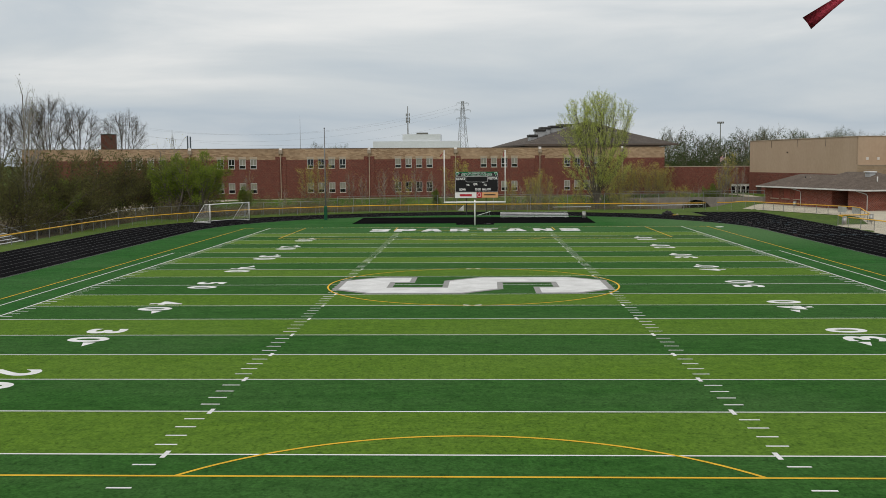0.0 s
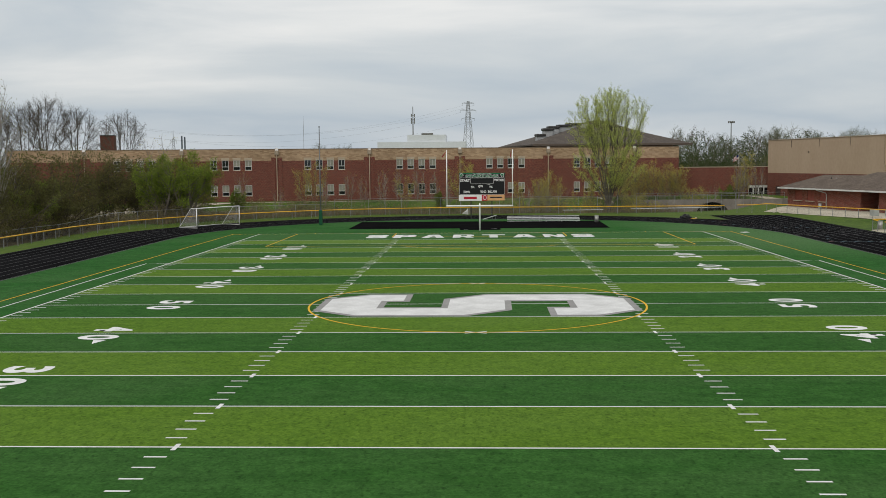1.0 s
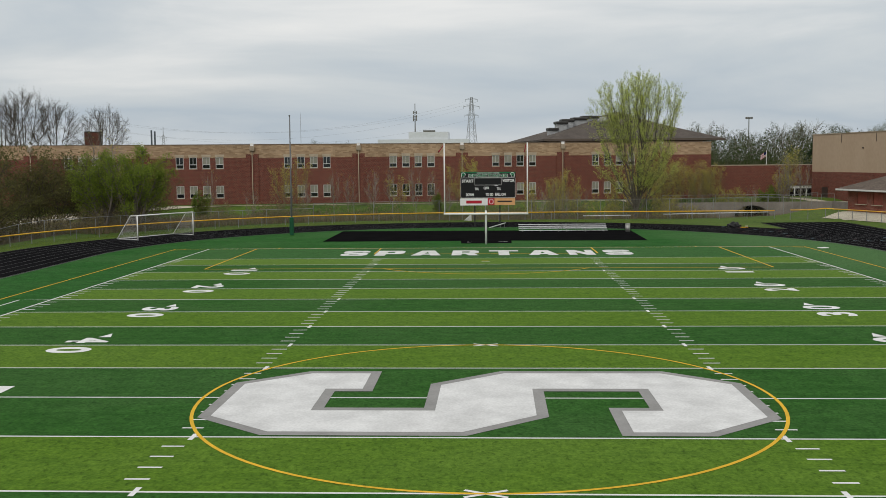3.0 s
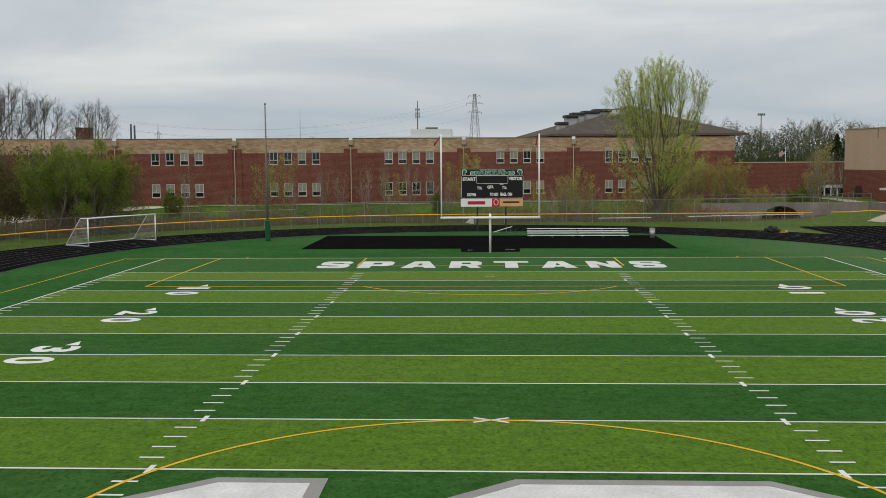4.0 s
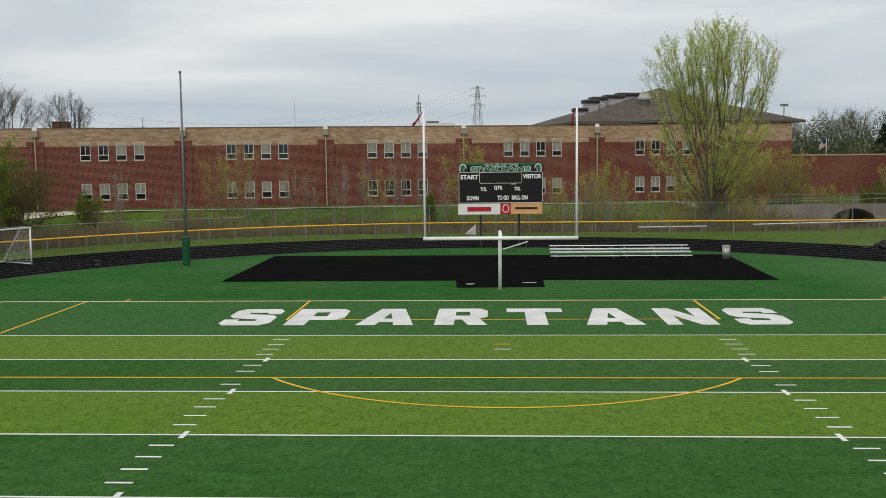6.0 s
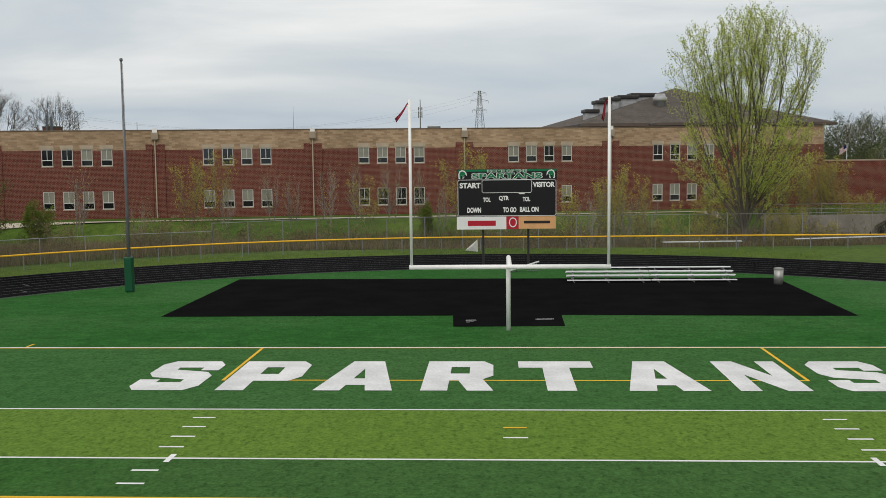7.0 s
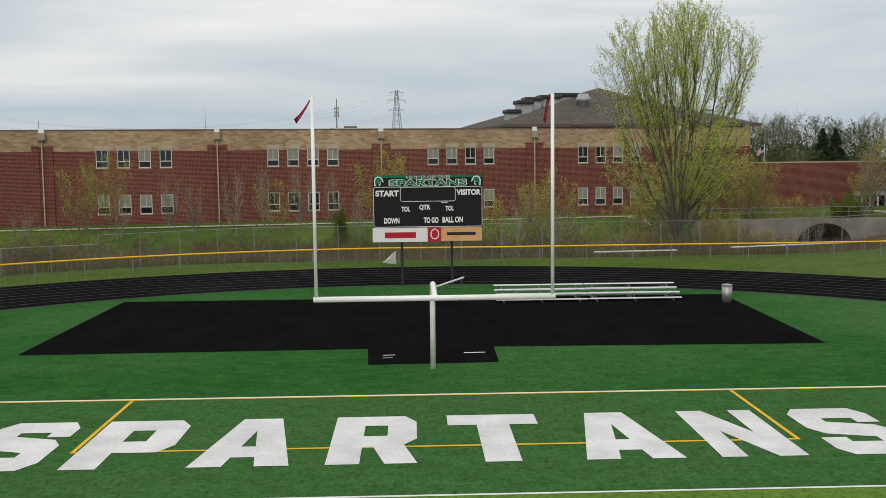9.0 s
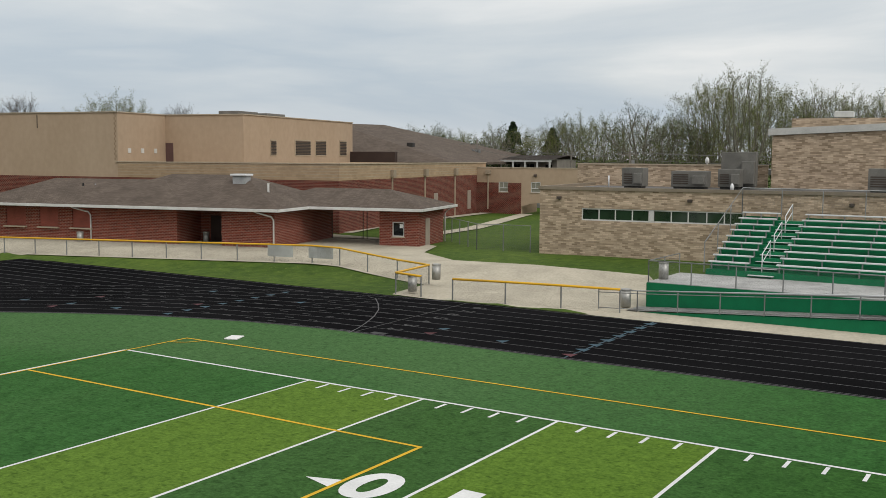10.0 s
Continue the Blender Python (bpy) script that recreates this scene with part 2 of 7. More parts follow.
def shingle(name, c):
    m = Mat(name, 0.95, 0, 0.15)
    t = m.node("ShaderNodeTexBrick", Scale=1.0, Mortar_Size=0.012, Brick_Width=0.33, Row_Height=0.14)
    sep = m.node("ShaderNodeSeparateXYZ")
    m.l.new(m.coords(), sep.inputs[0])
    com = m.node("ShaderNodeCombineXYZ")
    m.l.new(m.math("ADD", sep.outputs["X"], sep.outputs["Y"]), com.inputs["X"])
    m.l.new(m.math("MULTIPLY", sep.outputs["Z"], 2.6), com.inputs["Y"])
    m.l.new(com.outputs[0], t.inputs["Vector"])
    t.inputs["Color1"].default_value, t.inputs["Color2"].default_value, t.inputs["Mortar"].default_value = (*shade(c, 1.15), 1), (*shade(c, 0.8), 1), (*shade(c, 0.55), 1)
    k = m.mix(0.8, t.outputs["Color"], m.ramp(m.noise(0.6, 6), (0.8, 0.8, 0.8), (1.12, 1.12, 1.12)), "MULTIPLY")
    m.base(k)
    return m.m


SHINGLE = shingle("brown_shingle", (0.125, 0.100, 0.082))
SHINGLE_GREY = shingle("grey_shingle", (0.100, 0.086, 0.076))
TRIM_WHITE = plain("white_trim", (0.62, 0.62, 0.60), 0.5)
TRIM_PALE = plain("pale_stone_trim", (0.42, 0.35, 0.26), 0.8)
VENT_SHEET = plain("pale_galvanised_sheet", (0.40, 0.41, 0.42), 0.5, 0.1, 0.2)
GALV = plain("galvanised_steel", (0.30, 0.31, 0.31), 0.45, 0.6, 0.2)
ALU = plain("aluminium_plank", (0.72, 0.73, 0.74), 0.5, 0.25, 0.10)
STEEL_CAN = plain("brushed_steel", (0.42, 0.42, 0.40), 0.5, 0.7, 0.15)
YELLOW_CAP = plain("yellow_plastic_cap", (0.72, 0.40, 0.02), 0.5, 0, 0.1)
GREEN_PANEL = plain("green_painted_panel", (0.0, 0.155, 0.060), 0.5, 0, 0.12)
GREEN_PAD = plain("dark_green_vinyl", (0.004, 0.075, 0.030), 0.45)
BOARD_BLACK = plain("scoreboard_black", (0.006, 0.006, 0.007), 0.45)
BOARD_GREEN = plain("scoreboard_green", (0.0, 0.16, 0.062), 0.5, 0, 0.05)
SIGN_WHITE = plain("sign_white", (0.75, 0.75, 0.74), 0.5, 0, 0.05)
SIGN_RED = plain("sign_red", (0.42, 0.012, 0.03), 0.5, 0, 0.05)
SIGN_TAN = plain("sign_tan", (0.66, 0.36, 0.16), 0.5, 0, 0.08)
SIGN_DARK = plain("sign_dark_letters", (0.02, 0.015, 0.015), 0.5)
POST_WHITE = plain("white_goalpost_paint", (0.80, 0.80, 0.79), 0.4, 0, 0.06)
RIBBON_RED = plain("red_ribbon_cloth", (0.46, 0.05, 0.085), 0.8)
DARK_STEEL = plain("dark_steel", (0.035, 0.035, 0.035), 0.6, 0.3)
DARK_PLASTIC = plain("black_tarp", (0.006, 0.006, 0.007), 0.5, 0, 0.3)
DOOR_DARK = plain("dark_door", (0.045, 0.030, 0.026), 0.5)
DOOR_PALE = plain("pale_door", (0.36, 0.31, 0.26), 0.5)
SHUTTER_RED = plain("faded_red_shutter", (0.30, 0.085, 0.06), 0.7, 0, 0.2)
LOUVER = plain("brown_louver", (0.07, 0.055, 0.045), 0.6)
ROOF_FLAT = plain("flat_roof_membrane", (0.17, 0.165, 0.16), 0.9, 0, 0.25, 2.0)
UNIT_GREY = plain("rooftop_unit_paint", (0.17, 0.165, 0.15), 0.55, 0.1, 0.2)
GLASS = glass_dark("dark_window_glass", (0.010, 0.012, 0.014))
GLASS_GREEN = glass_dark("greenish_window_glass", (0.018, 0.035, 0.020))
BLIND = plain("window_blind", (0.25, 0.25, 0.20), 0.35, 0, 0.15, 4.0, 0.5)
BARK = plain("grey_brown_bark", (0.22, 0.195, 0.15), 0.95, 0, 0.35, 5.0)
BARK_DARK = plain("dark_bark", (0.165, 0.142, 0.12), 0.95, 0, 0.35, 5.0)
BARK_PALE = plain("pale_bark", (0.26, 0.24, 0.21), 0.95, 0, 0.3, 5.0)


def leafage(name, a, b):
    m = Mat(name, 0.7, 0, 0.2)
    g = m.node("ShaderNodeNewGeometry")
    c = m.ramp(g.outputs["Random Per Island"], a, b, 0.0, 1.0)
    m.base(m.mix(1.0, c, m.ramp(m.noise(0.35, 4), (0.75, 0.75, 0.75), (1.2, 1.2, 1.2)), "MULTIPLY"))
    tr = m.node("ShaderNodeBsdfTranslucent")
    m.l.new(c, tr.inputs["Color"])
    mx = m.node("ShaderNodeMixShader", Fac=0.52)
    m.l.new(m.b.outputs[0], mx.inputs[1])
    m.l.new(tr.outputs[0], mx.inputs[2])
    m.l.new(mx.outputs[0], m.n["Material Output"].inputs["Surface"])
    return m.m


LEAF_SPRING = leafage("spring_leaves", (0.36, 0.43, 0.085), (0.56, 0.62, 0.17))
LEAF_GREEN = leafage("green_leaves", (0.085, 0.13, 0.020), (0.20, 0.26, 0.048))
LEAF_FRESH = leafage("fresh_leaves", (0.095, 0.145, 0.018), (0.25, 0.32, 0.048))
LEAF_YELLOW = leafage("yellow_green_leaves", (0.30, 0.28, 0.05), (0.50, 0.46, 0.12))
LEAF_DARK = leafage("dark_needles", (0.020, 0.040, 0.018), (0.050, 0.080, 0.035))
LEAF_OLIVE = leafage("olive_leaves", (0.16, 0.17, 0.065), (0.30, 0.30, 0.13))
LEAF_BROWN = leafage("brown_twigs", (0.060, 0.045, 0.030), (0.13, 0.10, 0.065))
LEAF_RUST = leafage("rusty_leaves", (0.06, 0.03, 0.022), (0.12, 0.06, 0.04))
BLOSSOM = leafage("white_blossom", (0.38, 0.38, 0.30), (0.62, 0.62, 0.54))


def mesh_wire():
    """Woven wire: thin diagonal strands with gaps between."""
    m = Mat("chain_link_wire", 0.5, 0.4, 0.3)
    m.base((0.14, 0.145, 0.14))
    sep = m.node("ShaderNodeSeparateXYZ")
    m.l.new(m.coords(), sep.inputs[0])
    a = m.math("ADD", sep.outputs["X"], sep.outputs["Y"])
    p = m.math("PINGPONG", m.math("ADD", a, sep.outputs["Z"]), 0.035)
    q = m.math("PINGPONG", m.math("SUBTRACT", a, sep.outputs["Z"]), 0.035)
    wire = m.math("LESS_THAN", m.math("MINIMUM", p, q), 0.0018)
    tr = m.node("ShaderNodeBsdfTransparent")
    mx = m.node("ShaderNodeMixShader")
    m.l.new(wire, mx.inputs[0])
    m.l.new(tr.outputs[0], mx.inputs[1])
    m.l.new(m.b.outputs[0], mx.inputs[2])
    m.l.new(mx.outputs[0], m.n["Material Output"].inputs["Surface"])
    return m.m


WIRE = mesh_wire()


def net_mesh():
    m = Mat("white_goal_net", 0.7)
    m.base((0.55, 0.55, 0.55))
    sep = m.node("ShaderNodeSeparateXYZ")
    m.l.new(m.coords(), sep.inputs[0])
    a = m.math("PINGPONG", m.math("ADD", sep.outputs["X"], sep.outputs["Y"]), 0.06)
    b = m.math("PINGPONG", sep.outputs["Z"], 0.06)
    wire = m.math("LESS_THAN", m.math("MINIMUM", a, b), 0.0045)
    tr = m.node("ShaderNodeBsdfTransparent")
    mx = m.node("ShaderNodeMixShader")
    m.l.new(wire, mx.inputs[0])
    m.l.new(tr.outputs[0], mx.inputs[1])
    m.l.new(m.b.outputs[0], mx.inputs[2])
    m.l.new(mx.outputs[0], m.n["Material Output"].inputs["Surface"])
    return m.m


NET = net_mesh()

# ---- mesh helpers ----


def link_mesh(name, bm, material, parent=None, label="", smooth=False):
    me = bpy.data.meshes.new(name)
    bm.to_mesh(me)
    bm.free()
    if smooth:
        for f in me.polygons:
            f.use_smooth = True
    me.materials.append(material)
    ob = new(name, me)
    if parent is not None:
        ob.parent = parent
    if label:
        ob["label"] = label
    return ob


def part(name, bm, material, parent, label="", smooth=False):
    return link_mesh(name, bm, material, parent, label, smooth)


def thing(name, label, category, m=None, group="", kind=""):
    ob = new(name)
    if m is not None:
        ob.matrix_world = m
    return tagged(ob, label, category, group, kind)


def box(bm, x0, x1, y0, y1, z0, z1, bevel=0.0):
    """A box with, if asked, bevelled edges, added to bm."""
    g = bmesh.ops.create_cube(bm, size=1.0)
    v = g["verts"]
    bmesh.ops.scale(bm, vec=(x1 - x0, y1 - y0, z1 - z0), verts=v)
    bmesh.ops.translate(bm, vec=((x0 + x1) / 2, (y0 + y1) / 2, (z0 + z1) / 2), verts=v)
    if bevel:
        edges = list({e for q in v for e in q.link_edges})
        bmesh.ops.bevel(bm, geom=edges, offset=bevel, segments=2, affect="EDGES", profile=0.6)
    return bm


def boxes(*rows, bevel=0.0):
    bm = bmesh.new()
    for r in rows:
        box(bm, *r, bevel=bevel)
    return bm


def tube(bm, points, radii, sides=8, caps=True):
    """A round bar through points, with a radius at each."""
    if isinstance(radii, (int, float)):
        radii = [radii] * len(points)
    pts = [Vector(p) for p in points]
    rings = []
    for k, p in enumerate(pts):
        d = (pts[min(k + 1, len(pts) - 1)] - pts[max(k - 1, 0)]).normalized()
        side = d.orthogonal().normalized() if k == 0 else (side - d * side.dot(d)).normalized()
        up = d.cross(side)
        rings.append([bm.verts.new(p + radii[k] * (math.cos(2 * math.pi * s / sides) * side + math.sin(2 * math.pi * s / sides) * up)) for s in range(sides)])
    for a, b in zip(rings, rings[1:]):
        for s in range(sides):
            bm.faces.new((a[s], a[(s + 1) % sides], b[(s + 1) % sides], b[s]))
    if caps:
        bm.faces.new(rings[0][::-1])
        bm.faces.new(rings[-1])
    return bm


def bar(points, radii, sides=8):
    return tube(bmesh.new(), points, radii, sides)


def flat(bm, pts, z=0.0):
    """A flat polygon in the plan, facing up."""
    f = bm.faces.new([bm.verts.new((x, y, z)) for x, y in pts])
    f.normal_update()
    if f.normal.z < 0:
        f.normal_flip()
    return f


def sheet(pts, z):
    bm = bmesh.new()
    flat(bm, pts, z)
    return bm


def ribbon(bm, pts, width, z, closed=False):
    """A painted line of a width along points in the plan."""
    n = len(pts)
    left, right = [], []
    for k in range(n):
        a = Vector(pts[(k - 1) % n] if closed else pts[max(k - 1, 0)])
        b = Vector(pts[(k + 1) % n] if closed else pts[min(k + 1, n - 1)])
        d = (b - a).normalized()
        side = Vector((-d.y, d.x)) * width / 2
        p = Vector(pts[k])
        left.append(bm.verts.new((*(p + side), z)))
        right.append(bm.verts.new((*(p - side), z)))
    for k in range(n if closed else n - 1):
        j = (k + 1) % n
        bm.faces.new((right[k], right[j], left[j], left[k]))
    return bm


def arc(cx, cy, r, a0, a1, n):
    return [(cx + r * math.cos(radians(a0 + (a1 - a0) * k / n)), cy + r * math.sin(radians(a0 + (a1 - a0) * k / n))) for k in range(n + 1)]


def text_mesh(body, size=1.0, bold=0.0, depth=0.0):
    cu = bpy.data.curves.new("lettering", "FONT")
    cu.body, cu.size, cu.offset, cu.extrude, cu.resolution_u = body, size, bold, depth, 6
    ob = new("lettering", cu)
    me = bpy.data.meshes.new_from_object(ob.evaluated_get(bpy.context.evaluated_depsgraph_get()))
    bpy.data.objects.remove(ob)
    return me


def fit_text(body, x0, x1, y0, y1, bold=0.0, depth=0.0):
    """Letters scaled to fill a box in their plane."""
    me = text_mesh(body, 1.0, bold, depth)
    co = np.array([v.co for v in me.vertices])
    lo, hi = co.min(0), co.max(0)
    for v in me.vertices:
        v.co.x = x0 + (v.co.x - lo[0]) / (hi[0] - lo[0]) * (x1 - x0)
        v.co.y = y0 + (v.co.y - lo[1]) / (hi[1] - lo[1]) * (y1 - y0)
    return me


def lettering(name, me, material, parent, m):
    me.materials.clear()
    me.materials.append(material)
    ob = new(name, me)
    ob.parent = parent
    ob.matrix_local = m
    return ob

# ---- ground, field and track ----
YD = 0.9144
HALF_W, GOAL_Y, END_Y, HASH_X = 24.384, 45.72, 54.864, 8.128
BEND_Y, R_IN, R_OUT = 49.2, 32.4, 42.3


def smooth(a, b, v):
    t = min(max((v - a) / (b - a), 0.0), 1.0)
    return t * t * (3 - 2 * t)


def wall_y(x):
    return 129.05 + 0.175 * x


def land(x, y):
    """The height of the ground: level under the field, a ditch beyond the far fence, a rise to the buildings."""
    d = math.hypot(x, max(abs(y) - BEND_Y, 0.0))
    z = -0.05
    chute = R_IN - 2 < x < R_OUT + 0.45 and 0 < y < 89.5
    if chute:
        return -0.05
    if d > R_OUT:
        z = -0.05 + 0.06 * smooth(R_OUT, R_OUT + 1.0, d)
        east = 0.66 * smooth(42.6, 48.6, x * 0.986 + (y - 75) * 0.165) if x > 0 else 0.0
        north = 0.0
        if y > 60:
            bank = 99.0 + 0.03 * x + 8.0 * smooth(28, 47, x)
            far = max(bank + 7.0, 107.0 + 17.0 * smooth(8, 30, x))
            pit = 4.5 if 36.5 < x < 46.5 else 0.0
            dip = smooth(bank - 3.0, bank + 3.0, y) * (1 - smooth(far + pit, far + pit + (8.0 if x < 26 else 1.2), y)) * (1 - smooth(52.5, 57.0, x))
            north = 1.08 * smooth(far, far + 8.0, y) * (1 - dip)
            east *= 1 - dip
            z -= 1.9 * dip
        z += max(east, north)
        if x < -40:
            z -= 0.95 * smooth(45.6, 49.5, -x) * (1 - smooth(90, 130, -x)) * (1 - smooth(86, 108, y))
    return z


def make_ground():
    def lines(lo, hi, step, far):
        mid = list(np.arange(lo, hi + 0.01, step))
        out = [25, 60, 120, 250, 600, 1500, 3500]
        return [lo - v for v in out[::-1]] + mid + [hi + v for v in out]

    xs, ys = lines(-72, 90, 1.5, 3000), lines(-60, 142, 1.5, 3000)
    verts = [(x, y, land(x, y) + (0.05 * noise.noise((x * 0.4, y * 0.4, 0)) if math.hypot(x, max(abs(y) - BEND_Y, 0)) > R_OUT + 2 and abs(x) < 120 and abs(y) < 170 else 0)) for y in ys for x in xs]
    n = len(xs)
    faces = [(j * n + i, j * n + i + 1, (j + 1) * n + i + 1, (j + 1) * n + i) for j in range(len(ys) - 1) for i in range(n - 1)]
    me = bpy.data.meshes.new("ground")
    me.from_pydata(verts, [], faces)
    for f in me.polygons:
        f.use_smooth = True
    me.materials.append(LAWN)
    tagged(new("ground", me), "mown green grass with a drier ditch beyond the fence", "ground", kind="structure")


make_ground()


def oval(r, n=48, top=True):
    return arc(0, BEND_Y, r, 0, 180, n) + arc(0, -BEND_Y, r, 180, 360, n)


field = thing("football_field", "striped green synthetic turf football field with white and yellow lines", "field", kind="structure")
part("turf_surround", sheet(oval(R_IN), 0.0), TURF_OUT, field, "darker green turf round the field")
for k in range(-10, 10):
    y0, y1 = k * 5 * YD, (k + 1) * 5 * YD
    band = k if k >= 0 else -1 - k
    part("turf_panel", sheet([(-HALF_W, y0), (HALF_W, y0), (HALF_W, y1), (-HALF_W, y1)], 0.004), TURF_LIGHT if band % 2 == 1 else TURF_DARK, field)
for s in (-1, 1):
    a, b = sorted((s * GOAL_Y, s * END_Y))
    part("end_zone_turf", sheet([(-HALF_W, a), (HALF_W, a), (HALF_W, b), (-HALF_W, b)], 0.004), TURF_END, field)

Z_LINE = 0.009
for k in range(-10, 11):
    y = k * 5 * YD
    part("yard_line", ribbon(bmesh.new(), [(-HALF_W, y), (HALF_W, y)], 0.095, Z_LINE), WHITE_PAINT, field)
for s in (-1, 1):
    part("sideline", ribbon(bmesh.new(), [(s * HALF_W, -END_Y), (s * HALF_W, END_Y)], 0.12, Z_LINE + 0.002), WHITE_PAINT, field)
    part("end_line", ribbon(bmesh.new(), [(-HALF_W, s * END_Y), (HALF_W, s * END_Y)], 0.12, Z_LINE + 0.002), WHITE_PAINT, field)
    part("team_box_line", ribbon(bmesh.new(), [(s * HALF_W, -25 * YD), (s * 26.2, -25 * YD), (s * 26.2, 25 * YD), (s * HALF_W, 25 * YD)], 0.10, Z_LINE - 0.002), WHITE_PAINT, field)

ticks = bmesh.new()
for k in range(-49, 50):
    if k % 5 == 0:
        continue
    y = k * YD
    for x in (-HASH_X - 0.27, HASH_X + 0.27, -HALF_W + 0.45, HALF_W - 0.45):
        flat(ticks, [(x - 0.31, y - 0.05), (x + 0.31, y - 0.05), (x + 0.31, y + 0.05), (x - 0.31, y + 0.05)], Z_LINE + 0.001)
for k in range(-9, 10):
    y = k * 5 * YD
    for x in (-HASH_X, HASH_X):
        flat(ticks, [(x - 0.07, y - 0.31), (x + 0.07, y - 0.31), (x + 0.07, y + 0.31), (x - 0.07, y + 0.31)], Z_LINE + 0.002)
for s in (-1, 1):
    y = s * (GOAL_Y - 3 * YD)
    flat(ticks, [(-0.31, y - 0.05), (0.31, y - 0.05), (0.31, y + 0.05), (-0.31, y + 0.05)], Z_LINE + 0.001)
    for turn in (0.55, -0.55):
        ribbon(ticks, [(-0.5, s * 10 * YD - turn * 0.45), (0.5, s * 10 * YD + turn * 0.45)], 0.11, Z_LINE + 0.003)
part("hash_marks", ticks, WHITE_PAINT, field)

# Soccer lines in yellow.
Z_YEL = Z_LINE + 0.004
TOUCH_X, PEN_X, PEN_Y, BOX_X, BOX_Y = 27.4, 22 * YD, END_Y - 18 * YD, 10 * YD, END_Y - 6 * YD
part("centre_circle", ribbon(bmesh.new(), arc(0, 0, 10 * YD, 0, 360, 96)[:-1], 0.11, Z_YEL, True), YELLOW_PAINT, field)
for s in (-1, 1):
    part("touchline", ribbon(bmesh.new(), [(s * TOUCH_X, -END_Y + 0.06), (s * TOUCH_X, END_Y - 0.06)], 0.10, Z_YEL), YELLOW_PAINT, field)
    ye = s * (END_Y - 0.105)
    part("goal_line_yellow", ribbon(bmesh.new(), [(-TOUCH_X, ye), (TOUCH_X, ye)], 0.09, Z_YEL + 0.001), YELLOW_PAINT, field)
    part("penalty_area_line", ribbon(ribbon(ribbon(bmesh.new(), [(-PEN_X, ye), (-PEN_X, s * PEN_Y)], 0.11, Z_YEL - 0.001), [(PEN_X, ye), (PEN_X, s * PEN_Y)], 0.11, Z_YEL - 0.001), [(-PEN_X - 0.05, s * PEN_Y), (PEN_X + 0.05, s * PEN_Y)], 0.11, Z_YEL), YELLOW_PAINT, field)
    part("goal_area_line", ribbon(ribbon(ribbon(bmesh.new(), [(-BOX_X, ye), (-BOX_X, s * BOX_Y)], 0.11, Z_YEL - 0.001), [(BOX_X, ye), (BOX_X, s * BOX_Y)], 0.11, Z_YEL - 0.001), [(-BOX_X - 0.05, s * BOX_Y), (BOX_X + 0.05, s * BOX_Y)], 0.11, Z_YEL), YELLOW_PAINT, field)
    spot_y = END_Y - 12 * YD
    half = math.degrees(math.acos((spot_y - PEN_Y) / (10 * YD)))
    pts = arc(0, spot_y, 10 * YD, 270 - half, 270 + half, 40)
    part("penalty_arc", ribbon(bmesh.new(), [(x, s * y) for x, y in pts], 0.11, Z_YEL + 0.001), YELLOW_PAINT, field)
    part("penalty_spot", sheet([(-0.3, s * spot_y - 0.06), (0.3, s * spot_y - 0.06), (0.3, s * spot_y + 0.06), (-0.3, s * spot_y + 0.06)], Z_YEL), YELLOW_PAINT, field)
    for e in (-1, 1):
        pts = arc(0, 0, YD, 90, 180, 8)
        part("corner_arc", ribbon(bmesh.new(), [(e * (TOUCH_X + x), s * (END_Y - 0.105 - y)) for x, y in pts], 0.08, Z_YEL + 0.001), YELLOW_PAINT, field)
        part("corner_tick", ribbon(bmesh.new(), [(e * (TOUCH_X - 10 * YD), s * (END_Y + 0.1)), (e * (TOUCH_X - 10 * YD), s * (END_Y + 0.75))], 0.09, Z_YEL - 0.002), YELLOW_PAINT, field)

# Yard numbers, tops towards the middle of the field.
for s in (-1, 1):
    for k in range(-4, 5):
        number = 50 - abs(k) * 10
        y = k * 10 * YD
        for n, digit in enumerate(str(number)):
            wide = 0.30 if digit == "1" else 0.62
            me = fit_text(digit, -wide, wide, -0.92, 0.92, 0.035)
            place = pose(s * 17.05, y + (1 if n else -1) * s * 1.08, Z_LINE + 0.003, 0, 0, 90 * s)
            lettering("yard_number", me, WHITE_PAINT, field, place)
        if k:
            g = 1 if k > 0 else -1
            tip, x1 = y + g * 2.75, s * 17.05 - s * 0.35
            part("direction_arrow", sheet([(x1 - 0.28, y + g * 1.85), (x1 + 0.28, y + g * 1.85), (x1, tip)], Z_LINE + 0.003), WHITE_PAINT, field)

